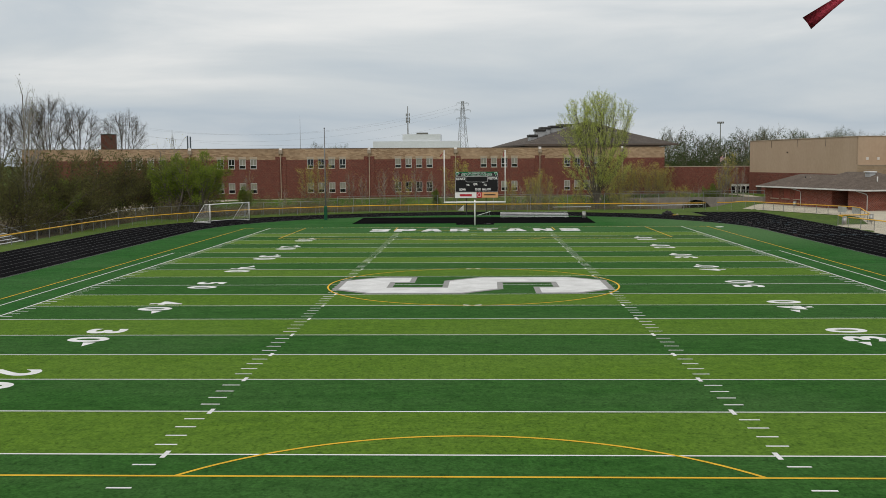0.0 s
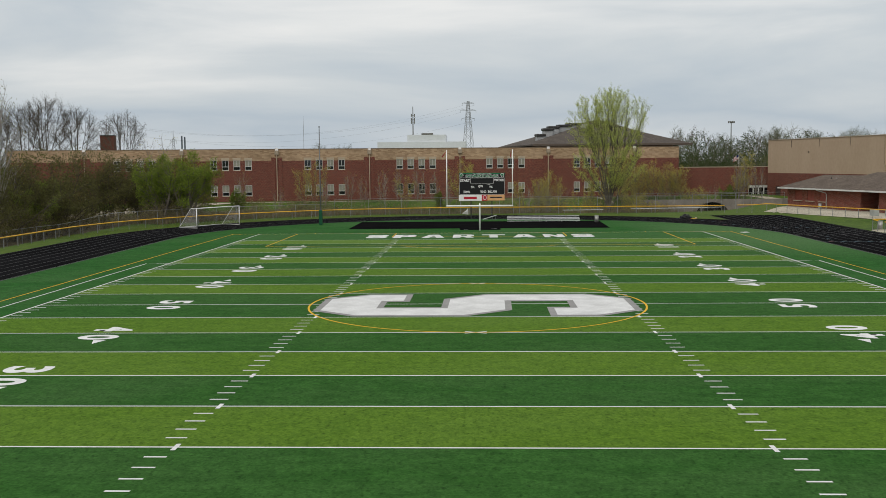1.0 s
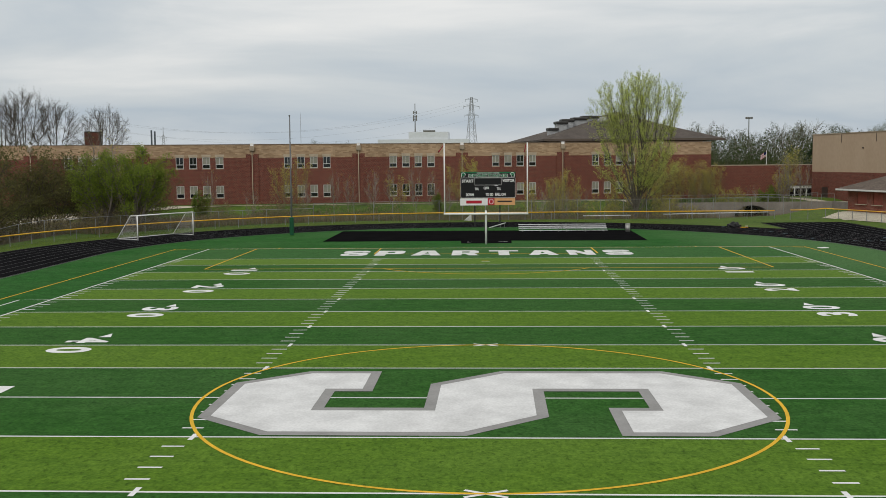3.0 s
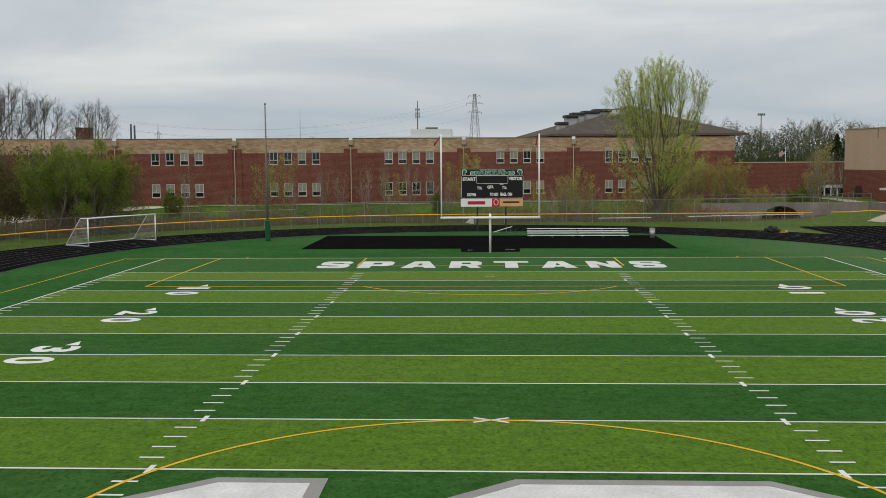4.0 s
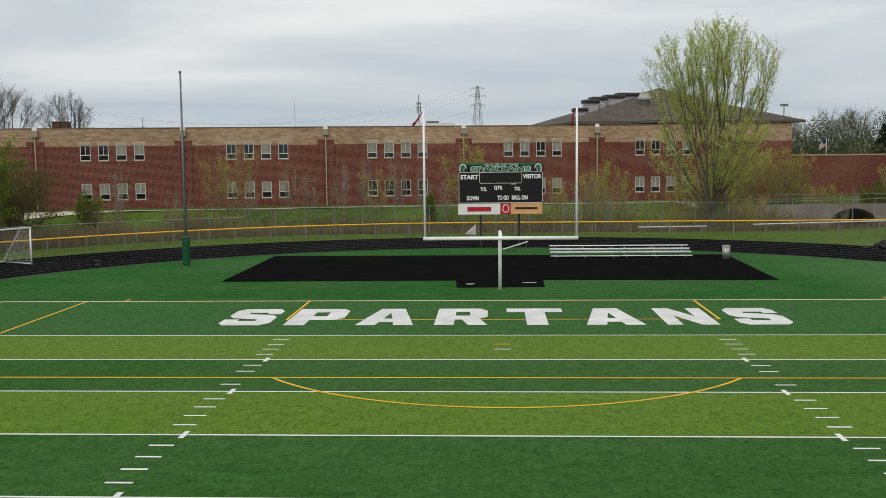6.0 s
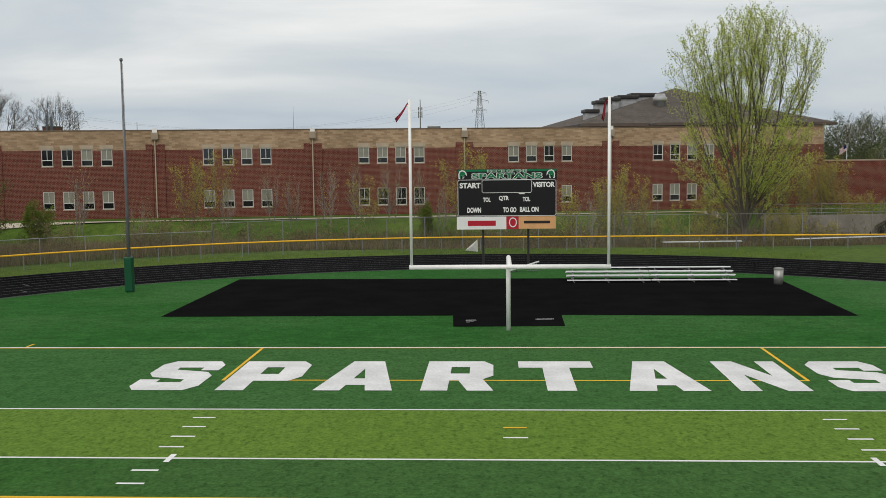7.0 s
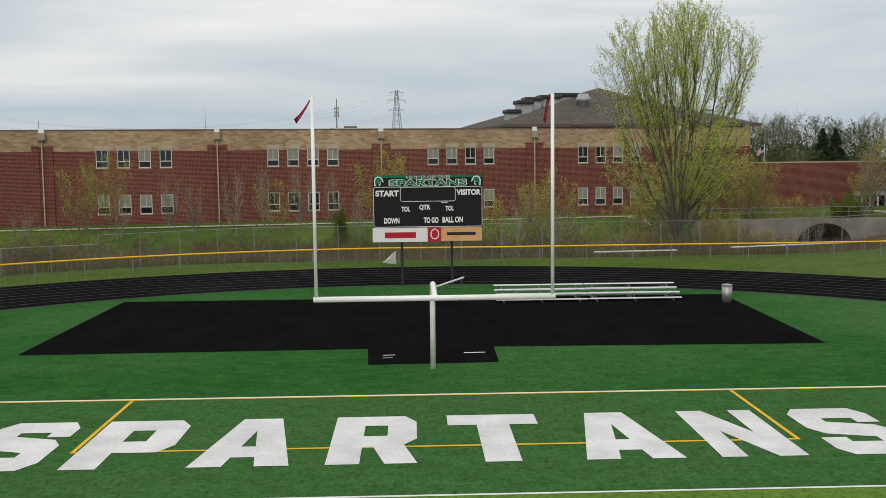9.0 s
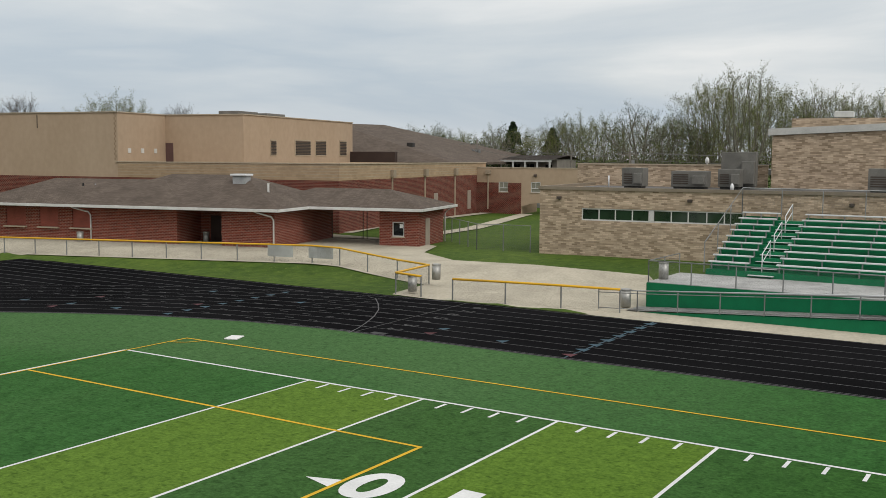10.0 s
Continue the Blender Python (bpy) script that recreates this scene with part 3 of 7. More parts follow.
# End zone lettering in block capitals, drawn on a unit square.
BLOCK = {
    "S": [[(0, 0.12), (0.12, 0), (0.85, 0), (1, 0.14), (1, 0.48), (0.87, 0.60), (0.34, 0.68), (0.34, 0.76), (0.72, 0.76), (0.72, 0.66), (1, 0.66), (1, 0.86), (0.87, 1), (0.14, 1), (0, 0.87), (0, 0.55), (0.13, 0.42), (0.66, 0.34), (0.66, 0.25), (0.3, 0.25), (0.3, 0.34), (0, 0.34)]],
    "P": [[(0, 0), (0.38, 0), (0.38, 0.30), (0.86, 0.30), (1, 0.44), (1, 0.86), (0.86, 1), (0, 1), (0, 0.999), (0.38, 0.77), (0.64, 0.77), (0.64, 0.53), (0.38, 0.53), (0.38, 0.77), (0, 0.999)]],
    "A": [[(0, 0), (0.34, 0), (0.38, 0.17), (0.62, 0.17), (0.66, 0), (1, 0), (0.72, 1), (0.5, 1), (0.5, 0.72), (0.575, 0.38), (0.425, 0.38), (0.5, 0.72), (0.5, 1), (0.28, 1)]],
    "R": [[(0, 0), (0.37, 0), (0.37, 0.32), (0.5, 0.32), (0.64, 0), (1, 0), (0.85, 0.36), (1, 0.48), (1, 0.86), (0.86, 1), (0, 1), (0, 0.999), (0.37, 0.78), (0.65, 0.78), (0.65, 0.55), (0.37, 0.55), (0.37, 0.78), (0, 0.999)]],
    "T": [[(0.32, 0), (0.68, 0), (0.68, 0.76), (1, 0.76), (1, 1), (0, 1), (0, 0.76), (0.32, 0.76)]],
    "N": [[(0, 0), (0.30, 0), (0.30, 0.52), (0.66, 0), (1, 0), (1, 1), (0.70, 1), (0.70, 0.48), (0.34, 1), (0, 1)]],
}


def block_letter(ch, x0, x1, y0, y1):
    bm = bmesh.new()
    for pts in BLOCK[ch]:
        face = flat(bm, [(x0 + (x1 - x0) * u, y0 + (y1 - y0) * v) for u, v in pts], Z_LINE + 0.007)
        bmesh.ops.triangulate(bm, faces=[face], ngon_method="EAR_CLIP")
    return bm


WORD = [("S", -11.85, -9.7), ("P", -9.03, -6.72), ("A", -6.03, -3.61), ("R", -2.76, -0.56), ("T", 0.28, 2.73), ("A", 3.49, 5.9), ("N", 6.76, 8.87), ("S", 9.75, 11.95)]
for ch, x0, x1 in WORD:
    part("end_zone_letter", block_letter(ch, x0, x1, 47.98, 52.3), LOGO_WHITE, field)
    part("end_zone_letter", block_letter(ch, x0, x1, -51.7, -47.5), LOGO_WHITE, field)

# The large letter at midfield, white with a grey border.
HALF_S = [(-8.62, -2.3), (-8.62, 2.3), (-6.35, 4.17), (-3.75, 4.17), (-3.75, 1.06), (-5.0, 1.06), (-5.0, -1.1), (-1.9, -1.1), (-1.87, 2.16), (0.53, 4.2), (6.3, 4.2)]
OUT_S = HALF_S + [(-x, -y) for x, y in HALF_S]


def inset(pts, w):
    out = []
    n = len(pts)
    for k in range(n):
        a, b, c = (Vector(pts[(k + d) % n]) for d in (-1, 0, 1))
        d0, d1 = (b - a).normalized(), (c - b).normalized()
        n0, n1 = Vector((d0.y, -d0.x)), Vector((d1.y, -d1.x))
        m = (n0 + n1).normalized()
        out.append(tuple(b + m * w / max(m.dot(n0), 0.3)))
    return out


def poly(pts, z):
    bm = bmesh.new()
    face = flat(bm, pts, z)
    bmesh.ops.triangulate(bm, faces=[face], ngon_method="EAR_CLIP")
    return bm


part("midfield_letter_border", poly([(x, y - 0.2) for x, y in OUT_S], Z_LINE + 0.007), GREY_PAINT, field, "grey border of the midfield letter")
part("midfield_letter", poly([(x, y - 0.2) for x, y in inset(OUT_S, 0.36)], Z_LINE + 0.011), LOGO_WHITE, field, "large white block letter S at midfield")

# The running track with its lanes and the sprint chute.
track = thing("running_track", "black rubber running track with thin pale lane lines", "track", kind="structure")
bm = bmesh.new()
inner, outer = oval(R_IN), oval(R_OUT)
vi = [bm.verts.new((x, y, 0.004)) for x, y in inner]
vo = [bm.verts.new((x, y, 0.004)) for x, y in outer]
for k in range(len(vi)):
    j = (k + 1) % len(vi)
    bm.faces.new((vi[k], vo[k], vo[j], vi[j]))
part("track_surface", bm, TRACK, track)
part("sprint_chute", sheet([(R_IN, BEND_Y + 2), (R_OUT + 0.02, BEND_Y), (R_OUT + 0.3, 87.6), (R_IN + 0.1, 87.2)], 0.0075), TRACK, track)
LANE = (R_OUT - R_IN - 0.3) / 8
for k in range(9):
    r = R_IN + 0.15 + k * LANE
    part("lane_line", ribbon(bmesh.new(), oval(r, 96), 0.046, 0.011, True), LANE_PAINT, track)
    # Broken lines where the chute crosses the bend, whole ones beyond it.
    out = BEND_Y + math.sqrt(R_OUT ** 2 - r ** 2) if r < R_OUT else BEND_Y
    bm = ribbon(bmesh.new(), [(r, out), (r, 87.3)], 0.05, 0.0112)
    y = BEND_Y + 1.2
    while y < out - 0.5:
        flat(bm, [(r - 0.025, y), (r + 0.025, y), (r + 0.025, y + 0.5), (r - 0.025, y + 0.5)], 0.0112)
        y += 1.4
    part("chute_line", bm, LANE_PAINT, track)
part("track_kerb", ribbon(bmesh.new(), oval(R_IN - 0.03, 64), 0.09, 0.012, True), plain("kerb_grey", (0.05, 0.05, 0.05)), track)

# Relay and hurdle marks on the straight and the bend.
Z_MARK = 0.0135
part("exchange_line", ribbon(bmesh.new(), [(32.55, 40.3), (42.1, 40.4)], 0.07, Z_MARK), BLUE_MARK, track, "faded blue line across the lanes")
part("start_line", ribbon(bmesh.new(), [(32.55, 50.05), (42.1, 50.4)], 0.06, Z_MARK), WORN_PAINT, track, "pale start line across the lanes")
part("stagger_line", ribbon(bmesh.new(), [(32.1, 50.1), (33.3, 50.5), (34.5, 51.0), (36.2, 51.8), (37.9, 52.8), (39.5, 54.0), (40.9, 55.2), (41.2, 55.9)], 0.055, Z_MARK), LANE_PAINT, track, "curved pale stagger line")


def lane_mark(x, y, material, size=0.34):
    """A small painted triangle that points along its lane, which turns with the bend."""
    a = math.atan2(max(0.0, y - BEND_Y), x)
    d, n, c = Vector((-math.sin(a), math.cos(a))), Vector((math.cos(a), math.sin(a))), Vector((x, y))
    part("lane_mark", sheet([tuple(c - n * size), tuple(c + n * size), tuple(c + d * size * 1.6)], Z_MARK + 0.002), material, track)


def mid_lane(lane):
    return R_IN + 0.15 + (lane + 0.5) * LANE


for lane in range(8):
    lane_mark(mid_lane(lane), 40.15, BLUE_MARK if lane else RED_MARK)
    a = math.asin((60.05 + 0.06 * lane - BEND_Y) / mid_lane(lane))
    lane_mark(mid_lane(lane) * math.cos(a), 60.05 + 0.06 * lane, BLUE_MARK, 0.28)
    number = fit_text(str(lane + 1), -0.2, 0.2, -0.36, 0.36, 0.01)
    lettering("lane_number", number, WORN_PAINT, track, pose(mid_lane(lane) - 0.4, 49.0, Z_MARK, 0, 0, 180))
for x, y, material in ((33.97, 47.04, RED_MARK), (35.2, 47.12, BLUE_MARK), (34.12, 43.64, BLUE_MARK), (29.7, 66.4, RED_MARK), (30.8, 66.4, BLUE_MARK), (31.1, 63.4, BLUE_MARK), (30.3, 69.4, BLUE_MARK), (30.8, 72.9, RED_MARK), (29.7, 72.3, BLUE_MARK), (28.9, 75.2, BLUE_MARK), (26.9, 72.0, RED_MARK), (33.2, 67.2, RED_MARK), (34.2, 61.1, RED_MARK), (38.0, 63.9, BLUE_MARK), (37.6, 57.3, BLUE_MARK), (27.9, 78.0, RED_MARK), (26.8, 80.5, BLUE_MARK)):
    lane_mark(x, y, material, 0.3)
# Worn grey dashes across the lanes of the other bend.
for r, turn in ((33.0, 158), (34.3, 152), (35.6, 161), (36.9, 149), (38.1, 156), (39.3, 164), (34.3, 140), (36.9, 138), (40.4, 151), (38.1, 142), (35.6, 170), (39.3, 172)):
    a = radians(turn)
    d = Vector((math.cos(a), math.sin(a)))
    c = Vector((0, BEND_Y)) + d * r
    part("lane_dash", ribbon(bmesh.new(), [tuple(c - d * 0.42), tuple(c + d * 0.42)], 0.08, Z_MARK), LANE_PAINT, track)

# ---- buildings ----


def at_yaw(x, y, z, yaw):
    return pose(x, y, z, 0, 0, yaw)


def pierced(length, z0, z1, depth, holes):
    """A wall along x from 0, outer face at y = 0 and thickness behind it, pierced by holes (x0, x1, z0, z1)."""
    bm = bmesh.new()
    us = sorted({0.0, length, *(v for h in holes for v in h[:2])})
    zs = sorted({z0, z1, *(v for h in holes for v in h[2:])})

    def solid(u, z):
        return not any(h[0] < u < h[1] and h[2] < z < h[3] for h in holes)

    grid = [[solid((a + b) / 2, (c + d) / 2) for c, d in zip(zs, zs[1:])] for a, b in zip(us, us[1:])]
    cache = {}

    def v(u, y, z):
        if (u, y, z) not in cache:
            cache[u, y, z] = bm.verts.new((u, y, z))
        return cache[u, y, z]

    for i, (a, b) in enumerate(zip(us, us[1:])):
        for j, (c, d) in enumerate(zip(zs, zs[1:])):
            if not grid[i][j]:
                continue
            bm.faces.new((v(a, 0, c), v(b, 0, c), v(b, 0, d), v(a, 0, d)))
            bm.faces.new((v(a, depth, d), v(b, depth, d), v(b, depth, c), v(a, depth, c)))
            if i == 0 or not grid[i - 1][j]:
                bm.faces.new((v(a, 0, d), v(a, depth, d), v(a, depth, c), v(a, 0, c)))
            if i == len(us) - 2 or not grid[i + 1][j]:
                bm.faces.new((v(b, 0, c), v(b, depth, c), v(b, depth, d), v(b, 0, d)))
            if j == 0 or not grid[i][j - 1]:
                bm.faces.new((v(a, 0, c), v(a, depth, c), v(b, depth, c), v(b, 0, c)))
            if j == len(zs) - 2 or not grid[i][j + 1]:
                bm.faces.new((v(a, 0, d), v(b, 0, d), v(b, depth, d), v(a, depth, d)))
    return bm


def window(parent, x0, x1, z0, z1, pane_mats, rail=0.36, y=0.0, frame_mat=None, mullions=1):
    """A framed window: outer frame, a low rail, upright mullions, panes above and below."""
    fm = frame_mat or TRIM_WHITE
    w = 0.07
    zr = z0 + rail * (z1 - z0)
    low = zr + 0.04 if rail else z0 + w
    holes = [(w, x1 - x0 - w, z0 + w, zr - 0.04)] if rail else []
    cuts = [w + (x1 - x0 - 2 * w) * k / (mullions + 1) for k in range(mullions + 2)]
    for k, (a, b) in enumerate(zip(cuts, cuts[1:])):
        holes.append((a + (0.025 if k else 0), b - (0.025 if k < mullions else 0), low, z1 - w))
    bm = pierced(x1 - x0, z0, z1, 0.09, holes)
    bmesh.ops.translate(bm, vec=(x0, y + 0.03, 0), verts=bm.verts)
    win = part("window", bm, fm, parent)
    if rail:
        part("pane", boxes((x0 + w, x1 - w, y + 0.08, y + 0.1, zr + 0.04, z1 - w)), pane_mats[0], win)
        part("pane", boxes((x0 + w, x1 - w, y + 0.08, y + 0.1, z0 + w, zr - 0.04)), pane_mats[1], win)
    else:
        part("pane", boxes((x0 + w, x1 - w, y + 0.08, y + 0.1, z0 + w, z1 - w)), pane_mats[0], win)
    part("sill", boxes((x0 - 0.06, x1 + 0.06, y - 0.05, y + 0.03, z0 - 0.09, z0 - 0.002)), TRIM_PALE, win)
    return win


def hip_roof(bm, x0, x1, y0, y1, z, rise, thick=0.22):
    """A hipped roof over a rectangle, ridge along the longer side."""
    w, d = x1 - x0, y1 - y0
    h = min(w, d) / 2
    if w >= d:
        r0, r1 = (x0 + h, (y0 + y1) / 2), (x1 - h, (y0 + y1) / 2)
    else:
        r0, r1 = ((x0 + x1) / 2, y0 + h), ((x0 + x1) / 2, y1 - h)
    low = [bm.verts.new((x, y, z - thick)) for x, y in ((x0, y0), (x1, y0), (x1, y1), (x0, y1))]
    base = [bm.verts.new((x, y, z)) for x, y in ((x0, y0), (x1, y0), (x1, y1), (x0, y1))]
    if abs(w - d) < 0.01:
        top = bm.verts.new((*r0, z + rise))
        for k in range(4):
            bm.faces.new((base[k], base[(k + 1) % 4], top))
    else:
        a, b = bm.verts.new((*r0, z + rise)), bm.verts.new((*r1, z + rise))
        if w >= d:
            bm.faces.new((base[0], base[1], b, a))
            bm.faces.new((base[2], base[3], a, b))
            bm.faces.new((base[1], base[2], b))
            bm.faces.new((base[3], base[0], a))
        else:
            bm.faces.new((base[1], base[2], b, a))
            bm.faces.new((base[3], base[0], a, b))
            bm.faces.new((base[0], base[1], a))
            bm.faces.new((base[2], base[3], b))
    for k in range(4):
        j = (k + 1) % 4
        bm.faces.new((low[k], low[j], base[j], base[k]))
    bm.faces.new(low[::-1])
    return bm


# The long two-storey classroom wing. Local x runs along the front wall from its far left end.
WING_LEN, BAY = 121.5, 16.62
wing = thing("classroom_wing", "long two-storey red brick school wing with a beige block parapet band", "building", at_yaw(37.6 - WING_LEN * math.cos(radians(9.93)), wall_y(37.6) - WING_LEN * math.sin(radians(9.93)), 1.35, 9.93))
Z_BAND, Z_TOP = 7.0, 9.06
SPOUTS = [WING_LEN - 25.35 - BAY * k for k in range(-1, 6)]
win_rows, win_list = [], []
for s in SPOUTS:
    for f in (0.332, 0.454, 0.575, 0.697):
        x = s + f * BAY
        if s > SPOUTS[1]:
            continue
        for z0, z1 in ((0.78, 2.68), (5.36, 7.13)):
            if z0 > 5:
                win_rows.append((x - 0.585, x + 0.585, z0, Z_BAND))
            else:
                win_rows.append((x - 0.585, x + 0.585, z0, z1))
            win_list.append((x - 0.585, x + 0.585, z0, z1))
part("brick_wall", pierced(WING_LEN, -1.2, Z_BAND, 0.35, win_rows), RED_BRICK, wing, "red brick lower wall")
part("parapet_band", pierced(WING_LEN, Z_BAND, Z_TOP, 0.35, [(x0, x1, Z_BAND, z1) for x0, x1, z0, z1 in win_list if z0 > 5]), BEIGE_PATCHED, wing, "patched beige block band")
part("coping", boxes((-0.05, WING_LEN + 0.05, -0.06, 0.42, Z_TOP, Z_TOP + 0.09)), plain("brown_metal_coping", (0.17, 0.125, 0.09), 0.6), wing)
part("end_wall", boxes((WING_LEN - 0.35, WING_LEN, 0.35, 22, -1.2, Z_TOP)), RED_BRICK, wing)
part("end_wall", boxes((0, 0.35, 0.35, 22, -1.2, Z_TOP)), RED_BRICK, wing)
part("back_wall", boxes((0.35, WING_LEN - 0.35, 21.65, 22, -1.2, Z_TOP)), RED_BRICK, wing)
part("flat_roof", boxes((0.35, WING_LEN - 0.35, 0.35, 21.65, Z_TOP - 0.75, Z_TOP - 0.5)), ROOF_FLAT, wing)
part("floor_slab", boxes((0.35, WING_LEN - 0.35, 0.35, 21.65, 3.4, 3.7)), ROOF_FLAT, wing)
# Which panes have drawn blinds (b) and which are dark, bay by bay, upper then lower row.
DRAWN = {1: ("ddbb", "bbbb"), 2: ("bbdb", "bbbb"), 3: ("bbbb", "dddd"), 4: ("ddbd", "bbbb"), 5: ("ddbb", "bbbb"), 6: ("dbbd", "bbdb")}
for k, (x0, x1, z0, z1) in enumerate(win_list):
    bay, col = min(range(len(SPOUTS)), key=lambda j: abs((x0 + x1) / 2 - SPOUTS[j] - 0.51 * BAY)), (k // 2) % 4
    blind = DRAWN[bay][0 if z0 > 5 else 1][col] == "b"
    window(wing, x0, x1, z0, z1, (BLIND if blind else GLASS, GLASS))
    if z0 > 5:
        part("lintel", boxes((x0 - 0.1, x1 + 0.1, -0.03, 0.0, z1 + 0.003, z1 + 0.42)), TRIM_PALE, wing)
for s in SPOUTS:
    if 1 < s < WING_LEN - 1:
        part("pilaster", boxes((s - 0.98, s - 0.32, -0.12, -0.002, -1.0, 7.6), (s + 0.32, s + 0.98, -0.12, -0.002, -1.0, 7.6), (s - 0.32, s + 0.32, -0.05, -0.002, -1.0, 7.5)), RED_BRICK, wing)
        sp = part("downspout", boxes((s - 0.06, s + 0.06, -0.2, -0.06, -0.6, 8.1), bevel=0.02), TRIM_PALE, wing)
        part("conductor_head", boxes((s - 0.36, s + 0.36, -0.36, -0.01, 8.1, 8.85), bevel=0.03), plain("tan_metal", (0.33, 0.27, 0.20)), sp)
        part("scupper", boxes((s - 0.26, s + 0.26, -0.14, -0.065, 8.78, Z_TOP + 0.2)), SIGN_WHITE, sp)

# The low brick link between wing and gym.
link = thing("brick_link", "low red brick link between the school wing and the gym", "building", at_yaw(37.0, 140.0, 0.5, 6.0))
part("wall", pierced(26, -1.0, 5.9, 0.3, [(15.4, 19.6, 0.0, 2.4)]), RED_BRICK, link)
part("coping", boxes((-0.1, 26.1, -0.05, 0.36, 5.9, 6.05)), TRIM_PALE, link)
part("flat_roof", boxes((0, 26, 0.3, 14, 5.3, 5.5)), ROOF_FLAT, link)
part("back_wall", boxes((0, 26, 14, 14.3, -1, 5.9)), RED_BRICK, link)
for k in range(4):
    x = 15.4 + 1.05 * k
    d = part("door", boxes((x, x + 1.05, 0.1, 0.14, 0.0, 0.25), (x, x + 0.12, 0.1, 0.14, 0.25, 2.4), (x + 0.93, x + 1.05, 0.1, 0.14, 0.25, 2.4), (x + 0.12, x + 0.93, 0.1, 0.14, 1.9, 2.4)), TRIM_WHITE, link, "white framed glass door")
    part("pane", boxes((x + 0.12, x + 0.93, 0.11, 0.13, 0.25, 1.9)), GLASS, d)

# The auditorium behind, under a hipped shingle roof with a lower front hip.
BROWN_METAL = plain("brown_metal_edge", (0.10, 0.078, 0.062), 0.6)
hall = thing("auditorium", "auditorium under a brown hipped shingle roof with roof vents", "building", at_yaw(25.6, 162.0, 0.5, 10))
HX0, HX1, HY0, HY1 = -18.5, 12.0, -17.0, 19.0


def pitched(x0, x1, y0, y1, z, ridge, top, thick=0.3):
    """A roof from a rectangle of eaves up to a ridge between two points."""
    bm = bmesh.new()
    low = [bm.verts.new((x, y, z - thick)) for x, y in ((x0, y0), (x1, y0), (x1, y1), (x0, y1))]
    e = [bm.verts.new((x, y, z)) for x, y in ((x0, y0), (x1, y0), (x1, y1), (x0, y1))]
    a, b = (bm.verts.new((*p, top)) for p in ridge)
    for f in ((e[0], e[1], b, a), (e[1], e[2], b), (e[2], e[3], a, b), (e[3], e[0], a), tuple(low[::-1])):
        bm.faces.new(f)
    for k in range(4):
        bm.faces.new((low[k], low[(k + 1) % 4], e[(k + 1) % 4], e[k]))
    return bm


part("roof", pitched(HX0, HX1, HY0, HY1, 10.75, ((-0.3, 0), (0.3, 2)), 16.35), SHINGLE_GREY, hall)
part("front_roof", pitched(-9.9, 13.3, -19.6, -2.0, 10.7, ((-1.4, -10.8), (4.5, -10.8)), 13.55), SHINGLE_GREY, hall)
part("wall", boxes((-17, 10.2, -15.5, 17.5, -0.5, 10.4)), STUCCO, hall)
part("front_wall", boxes((-8.0, 10.1, -17.5, -15.52, -0.5, 10.35)), STUCCO, hall)
part("fascia", boxes((HX0 - 0.05, -9.95, HY0 - 0.1, HY0 - 0.01, 10.42, 10.8)), BROWN_METAL, hall)
part("fascia", boxes((-9.95, 13.35, -19.7, -19.61, 10.4, 10.75)), BROWN_METAL, hall)
part("fascia", boxes((13.31, 13.4, -19.6, -2.0, 10.4, 10.75)), BROWN_METAL, hall)

# The gym: plan axes along its field-side wall and square to it.
GY = 11.5
gym = thing("gymnasium", "large beige stucco gymnasium over a red brick base", "building", at_yaw(55.3, 137.8, 0.4, GY - 90))
# local x runs towards the stands, local y away from the field
Z_RED, Z_LOW, Z_HI = 4.9, 6.32, 11.05
JOINT_X, STEP_Y, STEP_X, STEP_END, LOW_X = 36.7, 7.35, 46.0, 31.6, 60.36
part("stucco_wall", boxes((-0.7, JOINT_X, 0, 40, Z_RED, Z_HI)), STUCCO, gym)
part("stucco_wall", boxes((JOINT_X, STEP_X, STEP_Y, STEP_END, Z_LOW - 0.5, Z_HI - 0.004)), STUCCO, gym)
part("brick_base", boxes((-0.7, LOW_X, -0.05, 39.9, -1.5, Z_RED)), RED_BRICK, gym)
part("low_block_band", boxes((JOINT_X, LOW_X, -0.06, 39.95, Z_RED + 0.003, Z_LOW)), BEIGE_BLOCK, gym)
part("coping", boxes((JOINT_X - 0.2, LOW_X + 0.1, -0.12, 0.3, Z_LOW, Z_LOW + 0.1), (LOW_X - 0.25, LOW_X + 0.1, 0.3, 39.9, Z_LOW, Z_LOW + 0.1)), TRIM_PALE, gym)
part("coping", boxes((-0.78, JOINT_X + 0.1, -0.1, 0.3, Z_HI, Z_HI + 0.1), (JOINT_X - 0.2, JOINT_X + 0.1, 0.3, STEP_Y, Z_HI, Z_HI + 0.1), (JOINT_X + 0.1, STEP_X + 0.1, STEP_Y - 0.1, STEP_Y + 0.3, Z_HI, Z_HI + 0.1), (STEP_X - 0.2, STEP_X + 0.1, STEP_Y + 0.3, STEP_END, Z_HI, Z_HI + 0.1)), TRIM_PALE, gym)

# Concession stand with ticket booth.
stand = thing("concession_stand", "red brick concession stand with a brown hipped roof", "building", at_yaw(45.5, 99.3, 0.65, 14.5 - 90))
EAVE, MAIN_X, BOOTH_X, BOOTH_Y = 2.95, 27.8, 36.95, 5.0
part("roof", hip_roof(bmesh.new(), 0, 20.0, 0, 9.6, EAVE, 1.88), SHINGLE, stand)
part("roof", hip_roof(bmesh.new(), 8.9, MAIN_X, 0.01, 12.4, EAVE + 0.002, 2.32), SHINGLE, stand)
part("roof", hip_roof(bmesh.new(), 22.0, BOOTH_X, BOOTH_Y, 13.6, EAVE - 0.004, 1.3), SHINGLE, stand)
